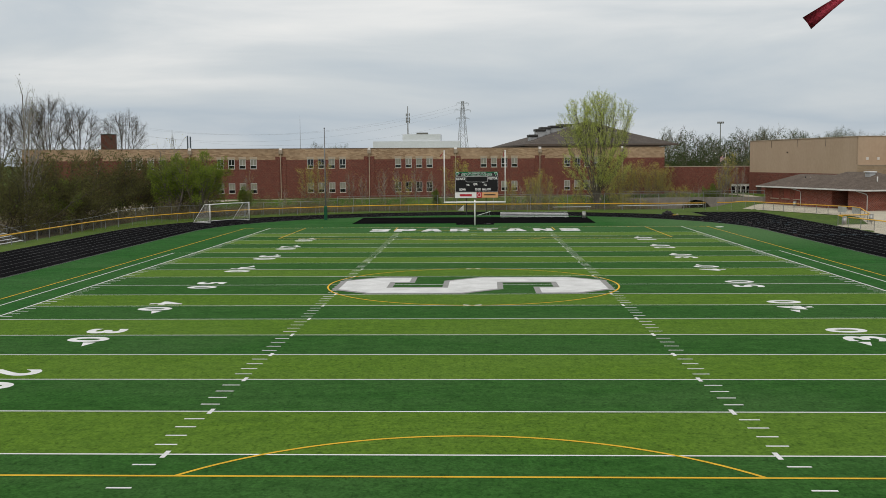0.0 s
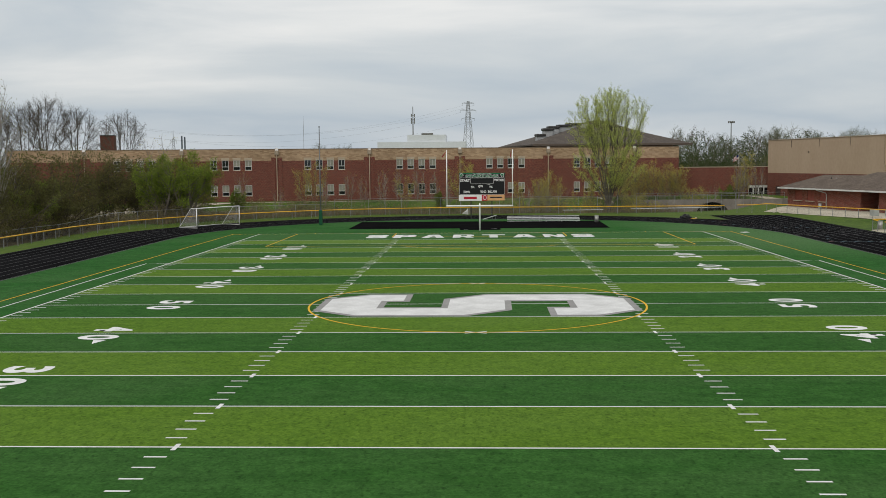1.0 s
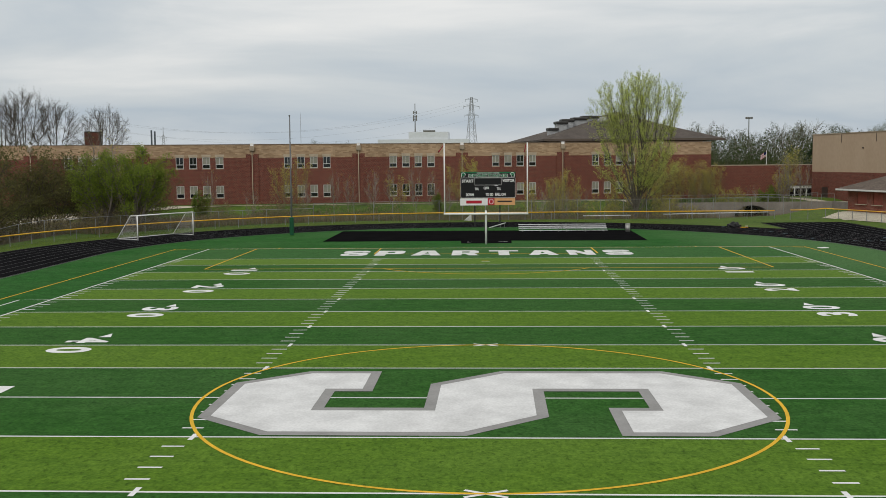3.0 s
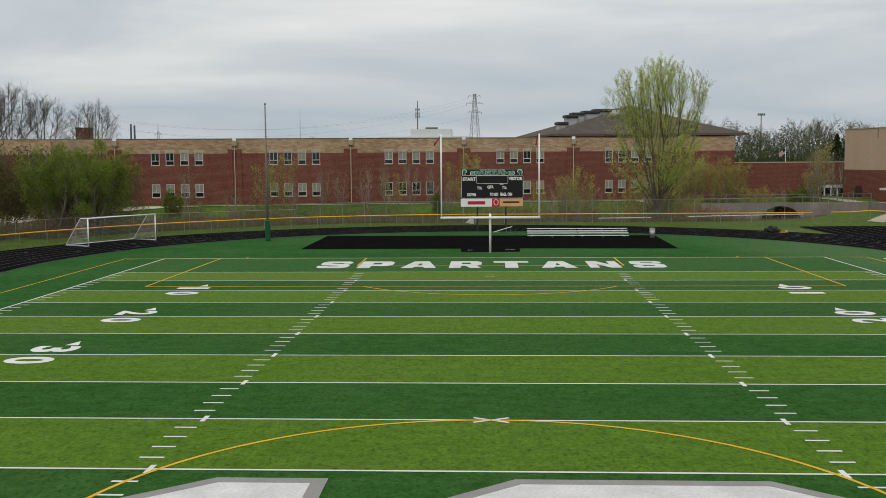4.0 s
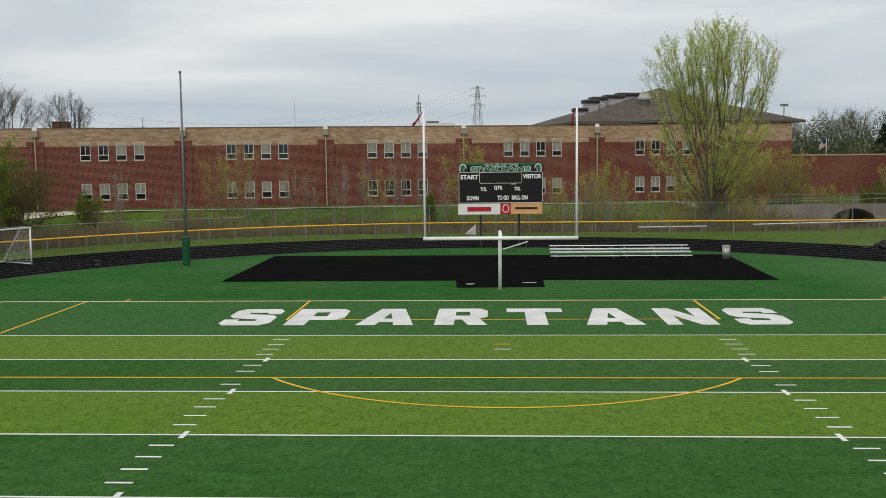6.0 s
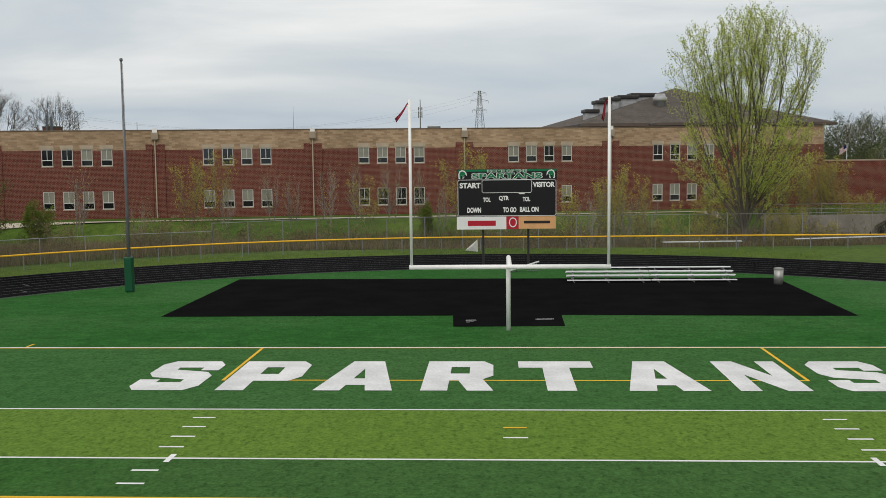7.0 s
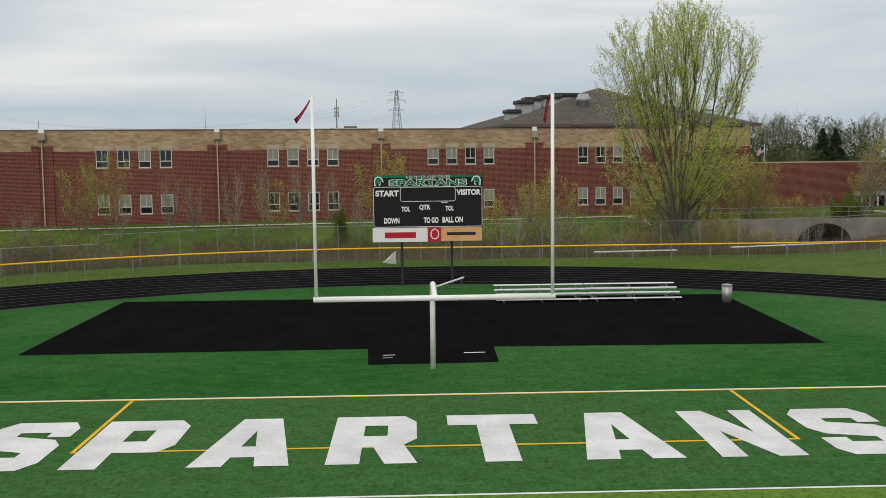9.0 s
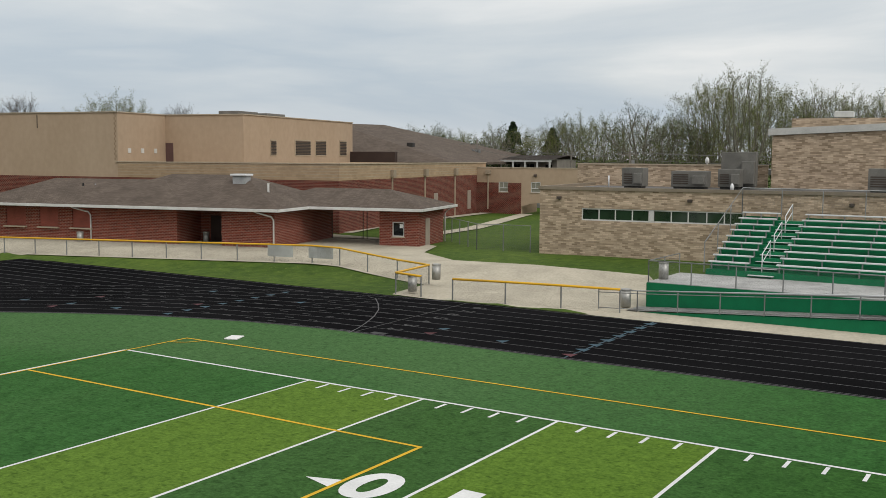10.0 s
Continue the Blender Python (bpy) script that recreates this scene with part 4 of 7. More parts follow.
W_TOP, RECESS0, RECESS1, MAIN_W = EAVE - 0.2, 18.65, 22.5, 26.9
SHUTTERS = ((2.83, 4.77), (6.09, 7.87), (9.21, 11.0))
stand_front = part("front_wall", pierced(RECESS0 - 0.9, -1.0, W_TOP, 0.3, [(a - 0.9, b - 0.9, 1.08, 2.62) for a, b in SHUTTERS]), STAND_BRICK, stand)
stand_front.location = (0.9, 1.2, 0)
for x0, x1 in SHUTTERS:
    sh = part("serving_shutter", boxes((x0, x1, 1.32, 1.34, 1.08, 2.62)), SHUTTER_RED, stand, "faded red roll-down shutter")
    for k in range(13):
        part("slat", boxes((x0, x1, 1.285, 1.318, 1.09 + 0.117 * k, 1.198 + 0.117 * k)), SHUTTER_RED, sh)
    part("counter", boxes((x0 - 0.1, x1 + 0.1, 0.95, 1.25, 0.97, 1.075), bevel=0.01), TRIM_PALE, sh)
part("brick_wall", boxes((0.9, RECESS0, 1.52, 8.6, -1, W_TOP - 0.005)), STAND_BRICK, stand)
part("recess_wall", boxes((RECESS0, RECESS1, 4.6, 11.4, -1, W_TOP - 0.006)), STAND_BRICK, stand)
part("recess_door", boxes((RECESS0 + 0.9, RECESS0 + 1.9, 4.55, 4.598, -0.1, 2.1)), DOOR_DARK, stand, "dark recessed door")
part("brick_wall", boxes((RECESS1, MAIN_W, 1.2, 11.4, -1, W_TOP)), STAND_BRICK, stand)
for row in ((RECESS1 - 0.02, MAIN_W + 0.02, 1.17, 1.2, 0.95, 1.2), (11.3, RECESS0, 1.17, 1.2, 0.95, 1.2), (MAIN_W, MAIN_W + 0.03, 1.22, 11.3, 0.95, 1.2)):
    part("soldier_course", boxes(row), STAND_BRICK, stand)
part("gutter", boxes((-0.02, MAIN_X + 0.03, -0.05, 0.1, EAVE - 0.2, EAVE + 0.01), bevel=0.015), TRIM_WHITE, stand)
part("gutter", boxes((MAIN_X - 0.1, MAIN_X + 0.05, 0.1, BOOTH_Y, EAVE - 0.2, EAVE + 0.01), bevel=0.015), TRIM_WHITE, stand)
part("gutter", boxes((MAIN_X + 0.05, BOOTH_X + 0.03, BOOTH_Y - 0.05, BOOTH_Y + 0.1, EAVE - 0.2, EAVE + 0.006), bevel=0.015), TRIM_WHITE, stand)
part("gutter", boxes((BOOTH_X - 0.1, BOOTH_X + 0.05, BOOTH_Y + 0.1, 13.62, EAVE - 0.2, EAVE + 0.006), bevel=0.015), TRIM_WHITE, stand)
part("gutter", boxes((-0.04, 0.06, 0.1, 9.6, EAVE - 0.2, EAVE + 0.01)), TRIM_WHITE, stand)
part("soffit", boxes((0.1, MAIN_X - 0.1, 0.1, 1.19, EAVE - 0.24, EAVE - 0.222), (MAIN_W + 0.01, MAIN_X - 0.1, 1.2, BOOTH_Y + 0.1, EAVE - 0.24, EAVE - 0.222), (MAIN_W + 0.01, BOOTH_X - 0.1, BOOTH_Y + 0.1, 13.5, EAVE - 0.25, EAVE - 0.232)), plain("brown_soffit", (0.16, 0.12, 0.095), 0.8), stand)
for x in (11.0, 26.85):
    part("downspout", bar([(x - 0.95, 0.05, EAVE - 0.2), (x - 0.8, 0.3, EAVE - 0.3), (x - 0.12, 1.0, EAVE - 0.6), (x, 1.1, EAVE - 0.85), (x, 1.1, -0.3)], 0.06, 8), TRIM_WHITE, stand, "", True)
part("downspout", bar([(BOOTH_X - 0.25, 12.9, EAVE - 0.2), (36.38, 12.2, EAVE - 0.6), (36.38, 12.2, -0.2)], 0.05, 8), TRIM_WHITE, stand, "", True)
part("ticket_booth", pierced(3.2, -1, W_TOP, 0.25, [(1.05, 2.0, 0.78, 1.88)]), STAND_BRICK, stand, "red brick ticket booth").location = (33.1, 6.2, 0)
part("ticket_booth", boxes((33.1, 36.3, 6.5, 12.0, -1, W_TOP - 0.003)), STAND_BRICK, stand, "red brick ticket booth")
tb = window(stand, 34.15, 35.1, 0.78, 1.88, (GLASS, GLASS), 0.0, 6.2, TRIM_WHITE, 0)
part("window_notice", boxes((34.72, 34.98, 6.255, 6.262, 1.42, 1.74)), SIGN_WHITE, tb, "small white notice")
part("booth_door", boxes((36.302, 36.34, 7.6, 8.6, -0.1, 2.1)), DOOR_PALE, stand, "pale painted door")
part("gate_frame", bar([(MAIN_W + 0.15, 10.9, -0.1), (MAIN_W + 0.15, 10.9, 2.5), (33.0, 10.9, 2.5), (33.0, 10.9, -0.1)], 0.04, 6), DARK_STEEL, stand)
for x in (29.8, 30.15):
    part("gate_stile", boxes((x - 0.025, x + 0.025, 10.88, 10.92, 0.0, 2.5)), DARK_STEEL, stand)
part("gate_rail", boxes((27.1, 33.0, 10.89, 10.91, 0.08, 0.12)), DARK_STEEL, stand)
vent = part("roof_vent", boxes((21.6, 22.7, 4.4, 5.3, EAVE + 1.2, EAVE + 2.25), bevel=0.05), VENT_SHEET, stand, "galvanised roof vent")
part("vent_hood", boxes((21.45, 22.85, 4.25, 5.45, EAVE + 2.25, EAVE + 2.42), bevel=0.06), ALU, vent)
part("roof_pipe", bar([(24.9, 4.0, EAVE + 1.0), (24.9, 4.0, EAVE + 1.75)], 0.09, 8), TRIM_WHITE, stand)
part("roof_pipe", bar([(8.6, 3.4, EAVE + 0.9), (8.6, 3.4, EAVE + 1.55)], 0.07, 8), DARK_STEEL, stand)
part("roof_pipe", bar([(9.6, 3.6, EAVE + 0.9), (9.6, 3.6, EAVE + 1.5)], 0.05, 8), VENT_SHEET, stand)

# The tan stone school block by the stands.
block = thing("tan_school_block", "flat-roofed tan split-stone school block with a window strip", "building", at_yaw(61.9, 56.7, 0.6, 7.0 - 90))
WIN0, WIN1, WIN_LO, WIN_HI = 3.42, 14.3, 2.53, 3.38
part("stone_wall", pierced(44.65, -1.2, 4.62, 0.35, [(WIN0 - 0.35, WIN1 - 0.35, WIN_LO, WIN_HI)]), TAN_STONE, block).location = (0.35, 0, 0)
part("stone_wall", boxes((0.35, 0.7, 0.35, 13, -1.2, 4.62)), TAN_STONE, block)
part("flat_roof", boxes((0.7, 45, 0.35, 13, 4.3, 4.6)), ROOF_FLAT, block)
upper = bmesh.new()
for y in (11.9, 13.0):
    upper.faces.new([upper.verts.new((x, y, z)) for x, z in ((14.4, 3.0), (45, 3.0), (45, 9.9), (14.4, 8.6))])
upper.verts.ensure_lookup_table()
for a, b in ((0, 1), (1, 2), (2, 3), (3, 0)):
    upper.faces.new([upper.verts[k] for k in (a, b, b + 4, a + 4)])
bmesh.ops.recalc_face_normals(upper, faces=upper.faces[:])
part("upper_wall", upper, TAN_STONE, block)
part("mid_wall", boxes((-1.1, 14.0, 13.01, 13.4, -1, 6.3)), TAN_STONE, block)


# ---- goalposts ----


def goalpost(y, facing, group="goalposts"):
    """A single-post football goal; facing 1 looks towards lower y."""
    g = thing("football_goalpost", "white single-post football goalpost with tall uprights", "goalpost", pose(0.05, y, 0, 0, 0, 0 if facing > 0 else 180), group)
    part("post", bar([(0, 3.75, -0.1), (0, 3.75, 2.1), (0, 3.7, 2.5), (0, 3.55, 2.82), (0, 3.25, 3.0), (0, 2.85, 3.06), (0, 0.3, 3.0), (0, 0.0, 2.99)], 0.092, 14), POST_WHITE, g, "white gooseneck post", True)
    part("crossbar", bar([(-3.68, 0, 2.99), (3.68, 0, 2.99)], 0.088, 14), POST_WHITE, g, "", True)
    for s in (-1, 1):
        part("upright", bar([(s * 3.6, 0, 3.06), (s * 3.6, 0, 9.13)], 0.054, 12), POST_WHITE, g, "", True)
    return g


def ribbon_cloth(points, widths, label):
    """A twisted strip of cloth through points, widths standing upright."""
    bm = bmesh.new()
    rows = []
    for (x, y, z), w in zip(points, widths):
        rows.append([bm.verts.new((x - 0.25 * w, y + 0.3 * w, z + w / 2)), bm.verts.new((x + 0.05 * w, y - 0.05 * w, z)), bm.verts.new((x + 0.25 * w, y - 0.3 * w, z - w / 2))])
    for a, b in zip(rows, rows[1:]):
        for k in range(2):
            bm.faces.new((a[k], b[k], b[k + 1], a[k + 1]))
    bmesh.ops.solidify(bm, geom=bm.faces[:], thickness=0.006)
    return tagged(link_mesh("wind_ribbon", bm, RIBBON_RED, None, "", True), label, "ribbon", "wind ribbons")


goalpost(54.88, 1)
goalpost(-55.35, -1)
RIB = "faded red cloth ribbon tied to the top of a goalpost upright"
ribbon_cloth([(3.60, -55.35, 9.04), (3.36, -55.35, 9.13), (3.10, -55.35, 9.07), (2.90, -55.36, 8.97), (2.74, -55.36, 8.88), (2.61, -55.37, 8.79), (2.46, -55.38, 8.68)], [0.02, 0.018, 0.02, 0.024, 0.034, 0.055, 0.085], RIB)
ribbon_cloth([(-3.56, 54.97, 9.03), (-3.64, 54.95, 8.95), (-3.74, 54.95, 8.78), (-3.85, 54.94, 8.62), (-3.96, 54.93, 8.48), (-4.07, 54.92, 8.36)], [0.06, 0.05, 0.07, 0.09, 0.11, 0.14], RIB)
ribbon_cloth([(3.55, 54.92, 9.03), (3.50, 54.9, 8.85), (3.47, 54.9, 8.65), (3.44, 54.89, 8.45), (3.40, 54.89, 8.28)], [0.06, 0.10, 0.12, 0.13, 0.12], RIB)
ribbon_cloth([(-3.5, -55.41, 9.03), (-3.57, -55.42, 8.85), (-3.63, -55.42, 8.65), (-3.69, -55.43, 8.45), (-3.75, -55.43, 8.28)], [0.06, 0.10, 0.12, 0.13, 0.12], RIB)

# ---- end of the field ----
pad = thing("high_jump_apron", "large flat black rubber apron behind the goalpost", "apron", kind="structure")
part("apron_sheet", sheet([(-15.55, 62.25), (-2.36, 62.42), (-2.23, 59.46), (2.41, 59.57), (2.46, 62.5), (15.25, 62.08), (15.6, 76.0), (-15.6, 76.3)], 0.014), PAD, pad)
for x0, x1, y0, y1 in ((-1.75, -1.3, 61.0, 61.1), (1.25, 2.05, 61.25, 61.36), (-1.75, -1.4, 60.55, 60.6)):
    part("pit_marker", sheet([(x0, y0), (x1, y0 + 0.04), (x1, y1 + 0.04), (x0, y1)], 0.018), WHITE_PAINT, pad)


def bleacher(x0, x1, y0, rows=3):
    """A low aluminium bench bleacher: seat and foot planks on bent tube frames."""
    b = thing("aluminium_bleacher", "low three-row bare aluminium bleacher on the black apron", "bleacher", pose(0, 0, 0), "aluminium bleachers")
    for r in range(rows):
        y, z = y0 + r * 0.6, 0.36 + r * 0.155
        part("seat_plank", boxes((x0, x1, y, y + 0.24, z, z + 0.045), bevel=0.012), ALU, b)
        part("foot_plank", boxes((x0, x1, y - 0.36, y - 0.12, z - 0.24, z - 0.195), bevel=0.012), ALU, b)
    n = 3
    for k in range(n):
        x = x0 + 0.4 + (x1 - x0 - 0.8) * k / (n - 1)
        bm = bmesh.new()
        tube(bm, [(x, y0 - 0.4, 0.03), (x, y0 + rows * 0.6 - 0.25, 0.03)], 0.025, 6)
        for r in range(rows):
            tube(bm, [(x, y0 + 0.12 + r * 0.6, 0.03), (x, y0 + 0.12 + r * 0.6, 0.355 + r * 0.155)], 0.022, 6)
        tube(bm, [(x, y0 + 0.12, 0.32), (x, y0 + 0.12 + (rows - 1) * 0.6, 0.32 + (rows - 1) * 0.155)], 0.022, 6)
        part("frame", bm, GALV, b)
    for k in range(n - 1):
        xa, xb = (x0 + 0.4 + (x1 - x0 - 0.8) * j / (n - 1) for j in (k, k + 1))
        part("cross_brace", bar([(xa, y0 + 0.12 + (rows - 1) * 0.6, 0.1), (xb, y0 + 0.12 + (rows - 1) * 0.6, 0.6)], 0.015, 6), GALV, b)
    return b


bleacher(3.55, 8.2, 74.3)
bleacher(8.26, 12.95, 74.35)


def trash_can(x, y, z, h=0.98, r=0.25):
    c = thing("trash_can", "round brushed steel trash can with a flat lid", "trash can", pose(x, y, z), "trash cans")
    part("body", bar([(0, 0, 0), (0, 0, h * 0.82)], [r * 0.97, r], 18), STEEL_CAN, c, "", True)
    part("lid", bar([(0, 0, h * 0.82), (0, 0, h * 0.9), (0, 0, h * 0.905), (0, 0, h * 0.93)], [r * 1.05, r * 1.05, r * 1.0, r * 0.5], 18), STEEL_CAN, c)
    return c


trash_can(14.95, 73.15, 0.0)

# Scoreboard.
score = thing("scoreboard", "black football scoreboard with a green header on two steel legs", "scoreboard", pose(0.29, 81.3, 0))
SC = 0.01384


def sc(x, y):
    """From the board's own raster to metres across and up."""
    return (x - 598) * SC, 6.31 - (y - 365) * SC


def plate(name, x0, y0, x1, y1, front, material, label="", depth=0.05):
    (a, c), (b, d) = sc(x0, y0), sc(x1, y1)
    return part(name, boxes((a, b, front, front + depth, d, c)), material, score, label)


plate("cabinet", 374, 410, 824, 578, 0.0, BOARD_BLACK, "black scoreboard cabinet", 0.3)
plate("header_sign", 374, 364, 826, 409.5, 0.02, BOARD_BLACK, "black header sign", 0.1)
plate("header_stripe", 376, 365, 824, 374, -0.005, BOARD_GREEN, "green stripe", 0.02)
plate("sponsor_panel", 370, 580, 596, 638, -0.01, SIGN_WHITE, "white sponsor panel", 0.06)
plate("sponsor_panel", 652.3, 580, 821, 636, -0.01, SIGN_TAN, "tan sponsor panel", 0.06)
plate("sponsor_panel", 596.3, 580, 652, 637, -0.012, SIGN_RED, "dark red sponsor panel", 0.06)
ring = bmesh.new()
cx, cz = sc(626, 607)
tube(ring, [(cx + 0.22 * math.cos(a), -0.02, cz + 0.28 * math.sin(a)) for a in np.linspace(0, 2 * math.pi, 25)], 0.035, 6, False)
part("sponsor_mark", ring, SIGN_WHITE, score, "white ring mark")
plate("sponsor_bar", 420, 598, 548, 622, -0.018, SIGN_RED, "red bar in place of a name", 0.01)
plate("sponsor_bar", 676, 600, 795, 612, -0.018, SIGN_DARK, "dark bar in place of an address", 0.01)


def outline(x0, y0, x1, y1, w=0.035, cut=6):
    pts = [(x0 + cut, y0), (x1 - cut, y0), (x1, y0 + cut), (x1, y1 - cut), (x1 - cut, y1), (x0 + cut, y1), (x0, y1 - cut), (x0, y0 + cut)]
    bm = bmesh.new()
    w3 = [sc(*p) for p in pts]
    tube(bm, [(a, -0.006, c) for a, c in w3] + [(w3[0][0], -0.006, w3[0][1])], w / 2, 5, False)
    return part("border_line", bm, SIGN_WHITE, score, "white border line")


outline(376, 412, 822, 576)
outline(486, 413, 712, 471)


def board_text(body, x0, y0, x1, y1, material, bold=0.02, lift=0.0):
    (a, c), (b, d) = sc(x0, y0), sc(x1, y1)
    ob = lettering("lettering", fit_text(body, a, b, d, c, bold, 0.004), material, score, pose(0, -0.008 - lift, 0, 90, 0, 0))
    return ob


for body, *r in (("START", 384, 425, 480, 450), ("VISITOR", 717, 423, 817, 447), ("TOL", 490, 492, 525, 513), ("QTR", 563, 485, 609, 509), ("TOL", 671, 491, 705, 511), ("DOWN", 418, 538, 481, 562), ("TO GO", 581, 537, 642, 561), ("BALL ON", 658, 536, 743, 560)):
    board_text(body, *r, SIGN_WHITE, 0.045)
board_text("HOME OF THE", 510, 366, 691, 379, SIGN_WHITE, 0.07)
board_text("HOME OF THE", 512, 367, 689, 378, BOARD_GREEN, 0.02, 0.012)
board_text("SPARTANS", 438, 380, 762, 408, SIGN_WHITE, 0.07)
board_text("SPARTANS", 442, 382, 758, 406, BOARD_GREEN, 0.03, 0.012)
HELMET = [(-0.27, -0.10), (-0.24, 0.10), (-0.12, 0.24), (0.06, 0.28), (0.20, 0.20), (0.27, 0.04), (0.26, -0.26), (0.16, -0.27), (0.14, -0.08), (0.02, -0.06), (0.0, -0.27), (-0.10, -0.22), (-0.10, -0.02), (-0.2, -0.02)]
for sx in (-1, 1):
    a, c = sc(598 + sx * 200, 387)
    for name, k, lift, material, label in (("emblem_rim", 1.0, 0.012, SIGN_WHITE, "white emblem rim"), ("emblem", 0.74, 0.024, BOARD_GREEN, "plain green emblem shape")):
        bm = bmesh.new()
        f = bm.faces.new([bm.verts.new((a + sx * u * k, -lift, c + v * k)) for u, v in HELMET])
        bmesh.ops.triangulate(bm, faces=[f], ngon_method="EAR_CLIP")
        bmesh.ops.solidify(bm, geom=bm.faces[:], thickness=0.01)
        part(name, bm, material, score, label)
for x in (490, 697):
    a, _ = sc(x, 600)
    part("leg", boxes((a - 0.07, a + 0.07, 0.32, 0.47, -0.3, 5.9), bevel=0.01), DARK_STEEL, score, "dark steel leg")
plate("ad_slip", 653, 474, 680, 478, -0.01, SIGN_WHITE, "small pale slip", 0.012)


def tipped_bench(x, y, turn):
    b = thing("tipped_bench", "aluminium bench tipped on its side by the scoreboard", "bench", pose(x, y, 0.0, 0, 0, turn))
    part("plank", bar([(-0.95, 0, 0.12), (0.95, 0, 0.62)], 0.05, 4), ALU, b)
    part("plank", bar([(-0.95, 0.12, 0.1), (0.95, 0.12, 0.6)], 0.05, 4), ALU, b)
    for k in (-0.55, 0.35, 0.8):
        part("leg", bar([(k, 0.05, 0.26 * k + 0.36), (k + 0.12, 0.25, 0.02)], 0.025, 6), GALV, b)
        part("foot", bar([(k - 0.15, 0.25, 0.03), (k + 0.3, 0.25, 0.03)], 0.022, 6), GALV, b)
    return b


tipped_bench(1.35, 79.6, 18)

# Flag pole with padding.
POLE_GREY = plain("weathered_pole_steel", (0.17, 0.175, 0.18), 0.55, 0.3, 0.2)
pole = thing("flag_pole", "tall grey metal pole with dark green padding at its foot", "pole", pose(-20.2, 70.9, 0))
part("shaft", bar([(0, 0, -0.1), (0, 0, 6.0), (0, 0, 12.3)], [0.1, 0.075, 0.045], 12), POLE_GREY, pole, "", True)
part("padding", boxes((-0.21, 0.21, -0.21, 0.21, 0.02, 1.9), bevel=0.06), GREEN_PAD, pole, "dark green vinyl padding")
part("ball", bar([(0, 0, 12.3), (0, 0, 12.34), (0, 0, 12.4), (0, 0, 12.46), (0, 0, 12.49)], [0.05, 0.08, 0.09, 0.08, 0.03], 10), POLE_GREY, pole, "", True)
part("halyard", bar([(0.13, 0, 0.8), (0.1, 0, 6), (0.07, 0, 12.2)], 0.008, 4), DARK_STEEL, pole)

# Soccer goal pulled onto the track.
ang = math.degrees(math.atan2(71.5 - 64.9, -30.85 + 34.4))
goal = thing("soccer_goal", "white tubular soccer goal with a net standing on the track", "soccer goal", pose(-34.4, 64.9, 0.02, 0, 0, ang))
L = 7.55
for x in (0, L):
    part("goal_post", bar([(x, 0, 0), (x, 0, 2.44)], 0.06, 10), POST_WHITE, goal, "", True)
    part("side_frame", bar([(x, 0, 2.44), (x, 0.9, 2.40), (x, 1.0, 2.35), (x, 2.9, 0.12), (x, 3.0, 0.05), (x, 0, 0.05)], 0.04, 8), POST_WHITE, goal, "", True)
part("goal_crossbar", bar([(-0.05, 0, 2.44), (L + 0.05, 0, 2.44)], 0.06, 10), POST_WHITE, goal, "", True)
part("ground_bar", bar([(0, 3.0, 0.05), (L, 3.0, 0.05)], 0.04, 8), POST_WHITE, goal, "", True)
part("back_bar", bar([(0, 0.95, 2.38), (L, 0.95, 2.38)], 0.03, 8), POST_WHITE, goal, "", True)
bm = bmesh.new()


def quads(bm, rows):
    vs = [[bm.verts.new(p) for p in row] for row in rows]
    for a, b in zip(vs, vs[1:]):
        for k in range(len(a) - 1):
            bm.faces.new((a[k], a[k + 1], b[k + 1], b[k]))


quads(bm, [[(L * k / 8, 0.02 + 0.95 * j / 2, 2.43 - 0.22 * math.sin(math.pi * k / 8) * j / 2) for k in range(9)] for j in range(3)])
quads(bm, [[(L * k / 8, 0.97 + 2.0 * j / 4, 2.4 - 2.3 * j / 4 - (0.22 * (1 - j / 4) + 0.1 * math.sin(math.pi * j / 4)) * math.sin(math.pi * k / 8)) for k in range(9)] for j in range(5)])
for x in (0.01, L - 0.01):
    quads(bm, [[(x, 0.0, 0.05), (x, 0.0, 2.42)], [(x, 0.95, 0.05), (x, 0.95, 2.38)], [(x, 2.97, 0.05), (x, 2.98, 0.1)]])
part("net", bm, NET, goal, "sagging white net")

# ---- fences ----


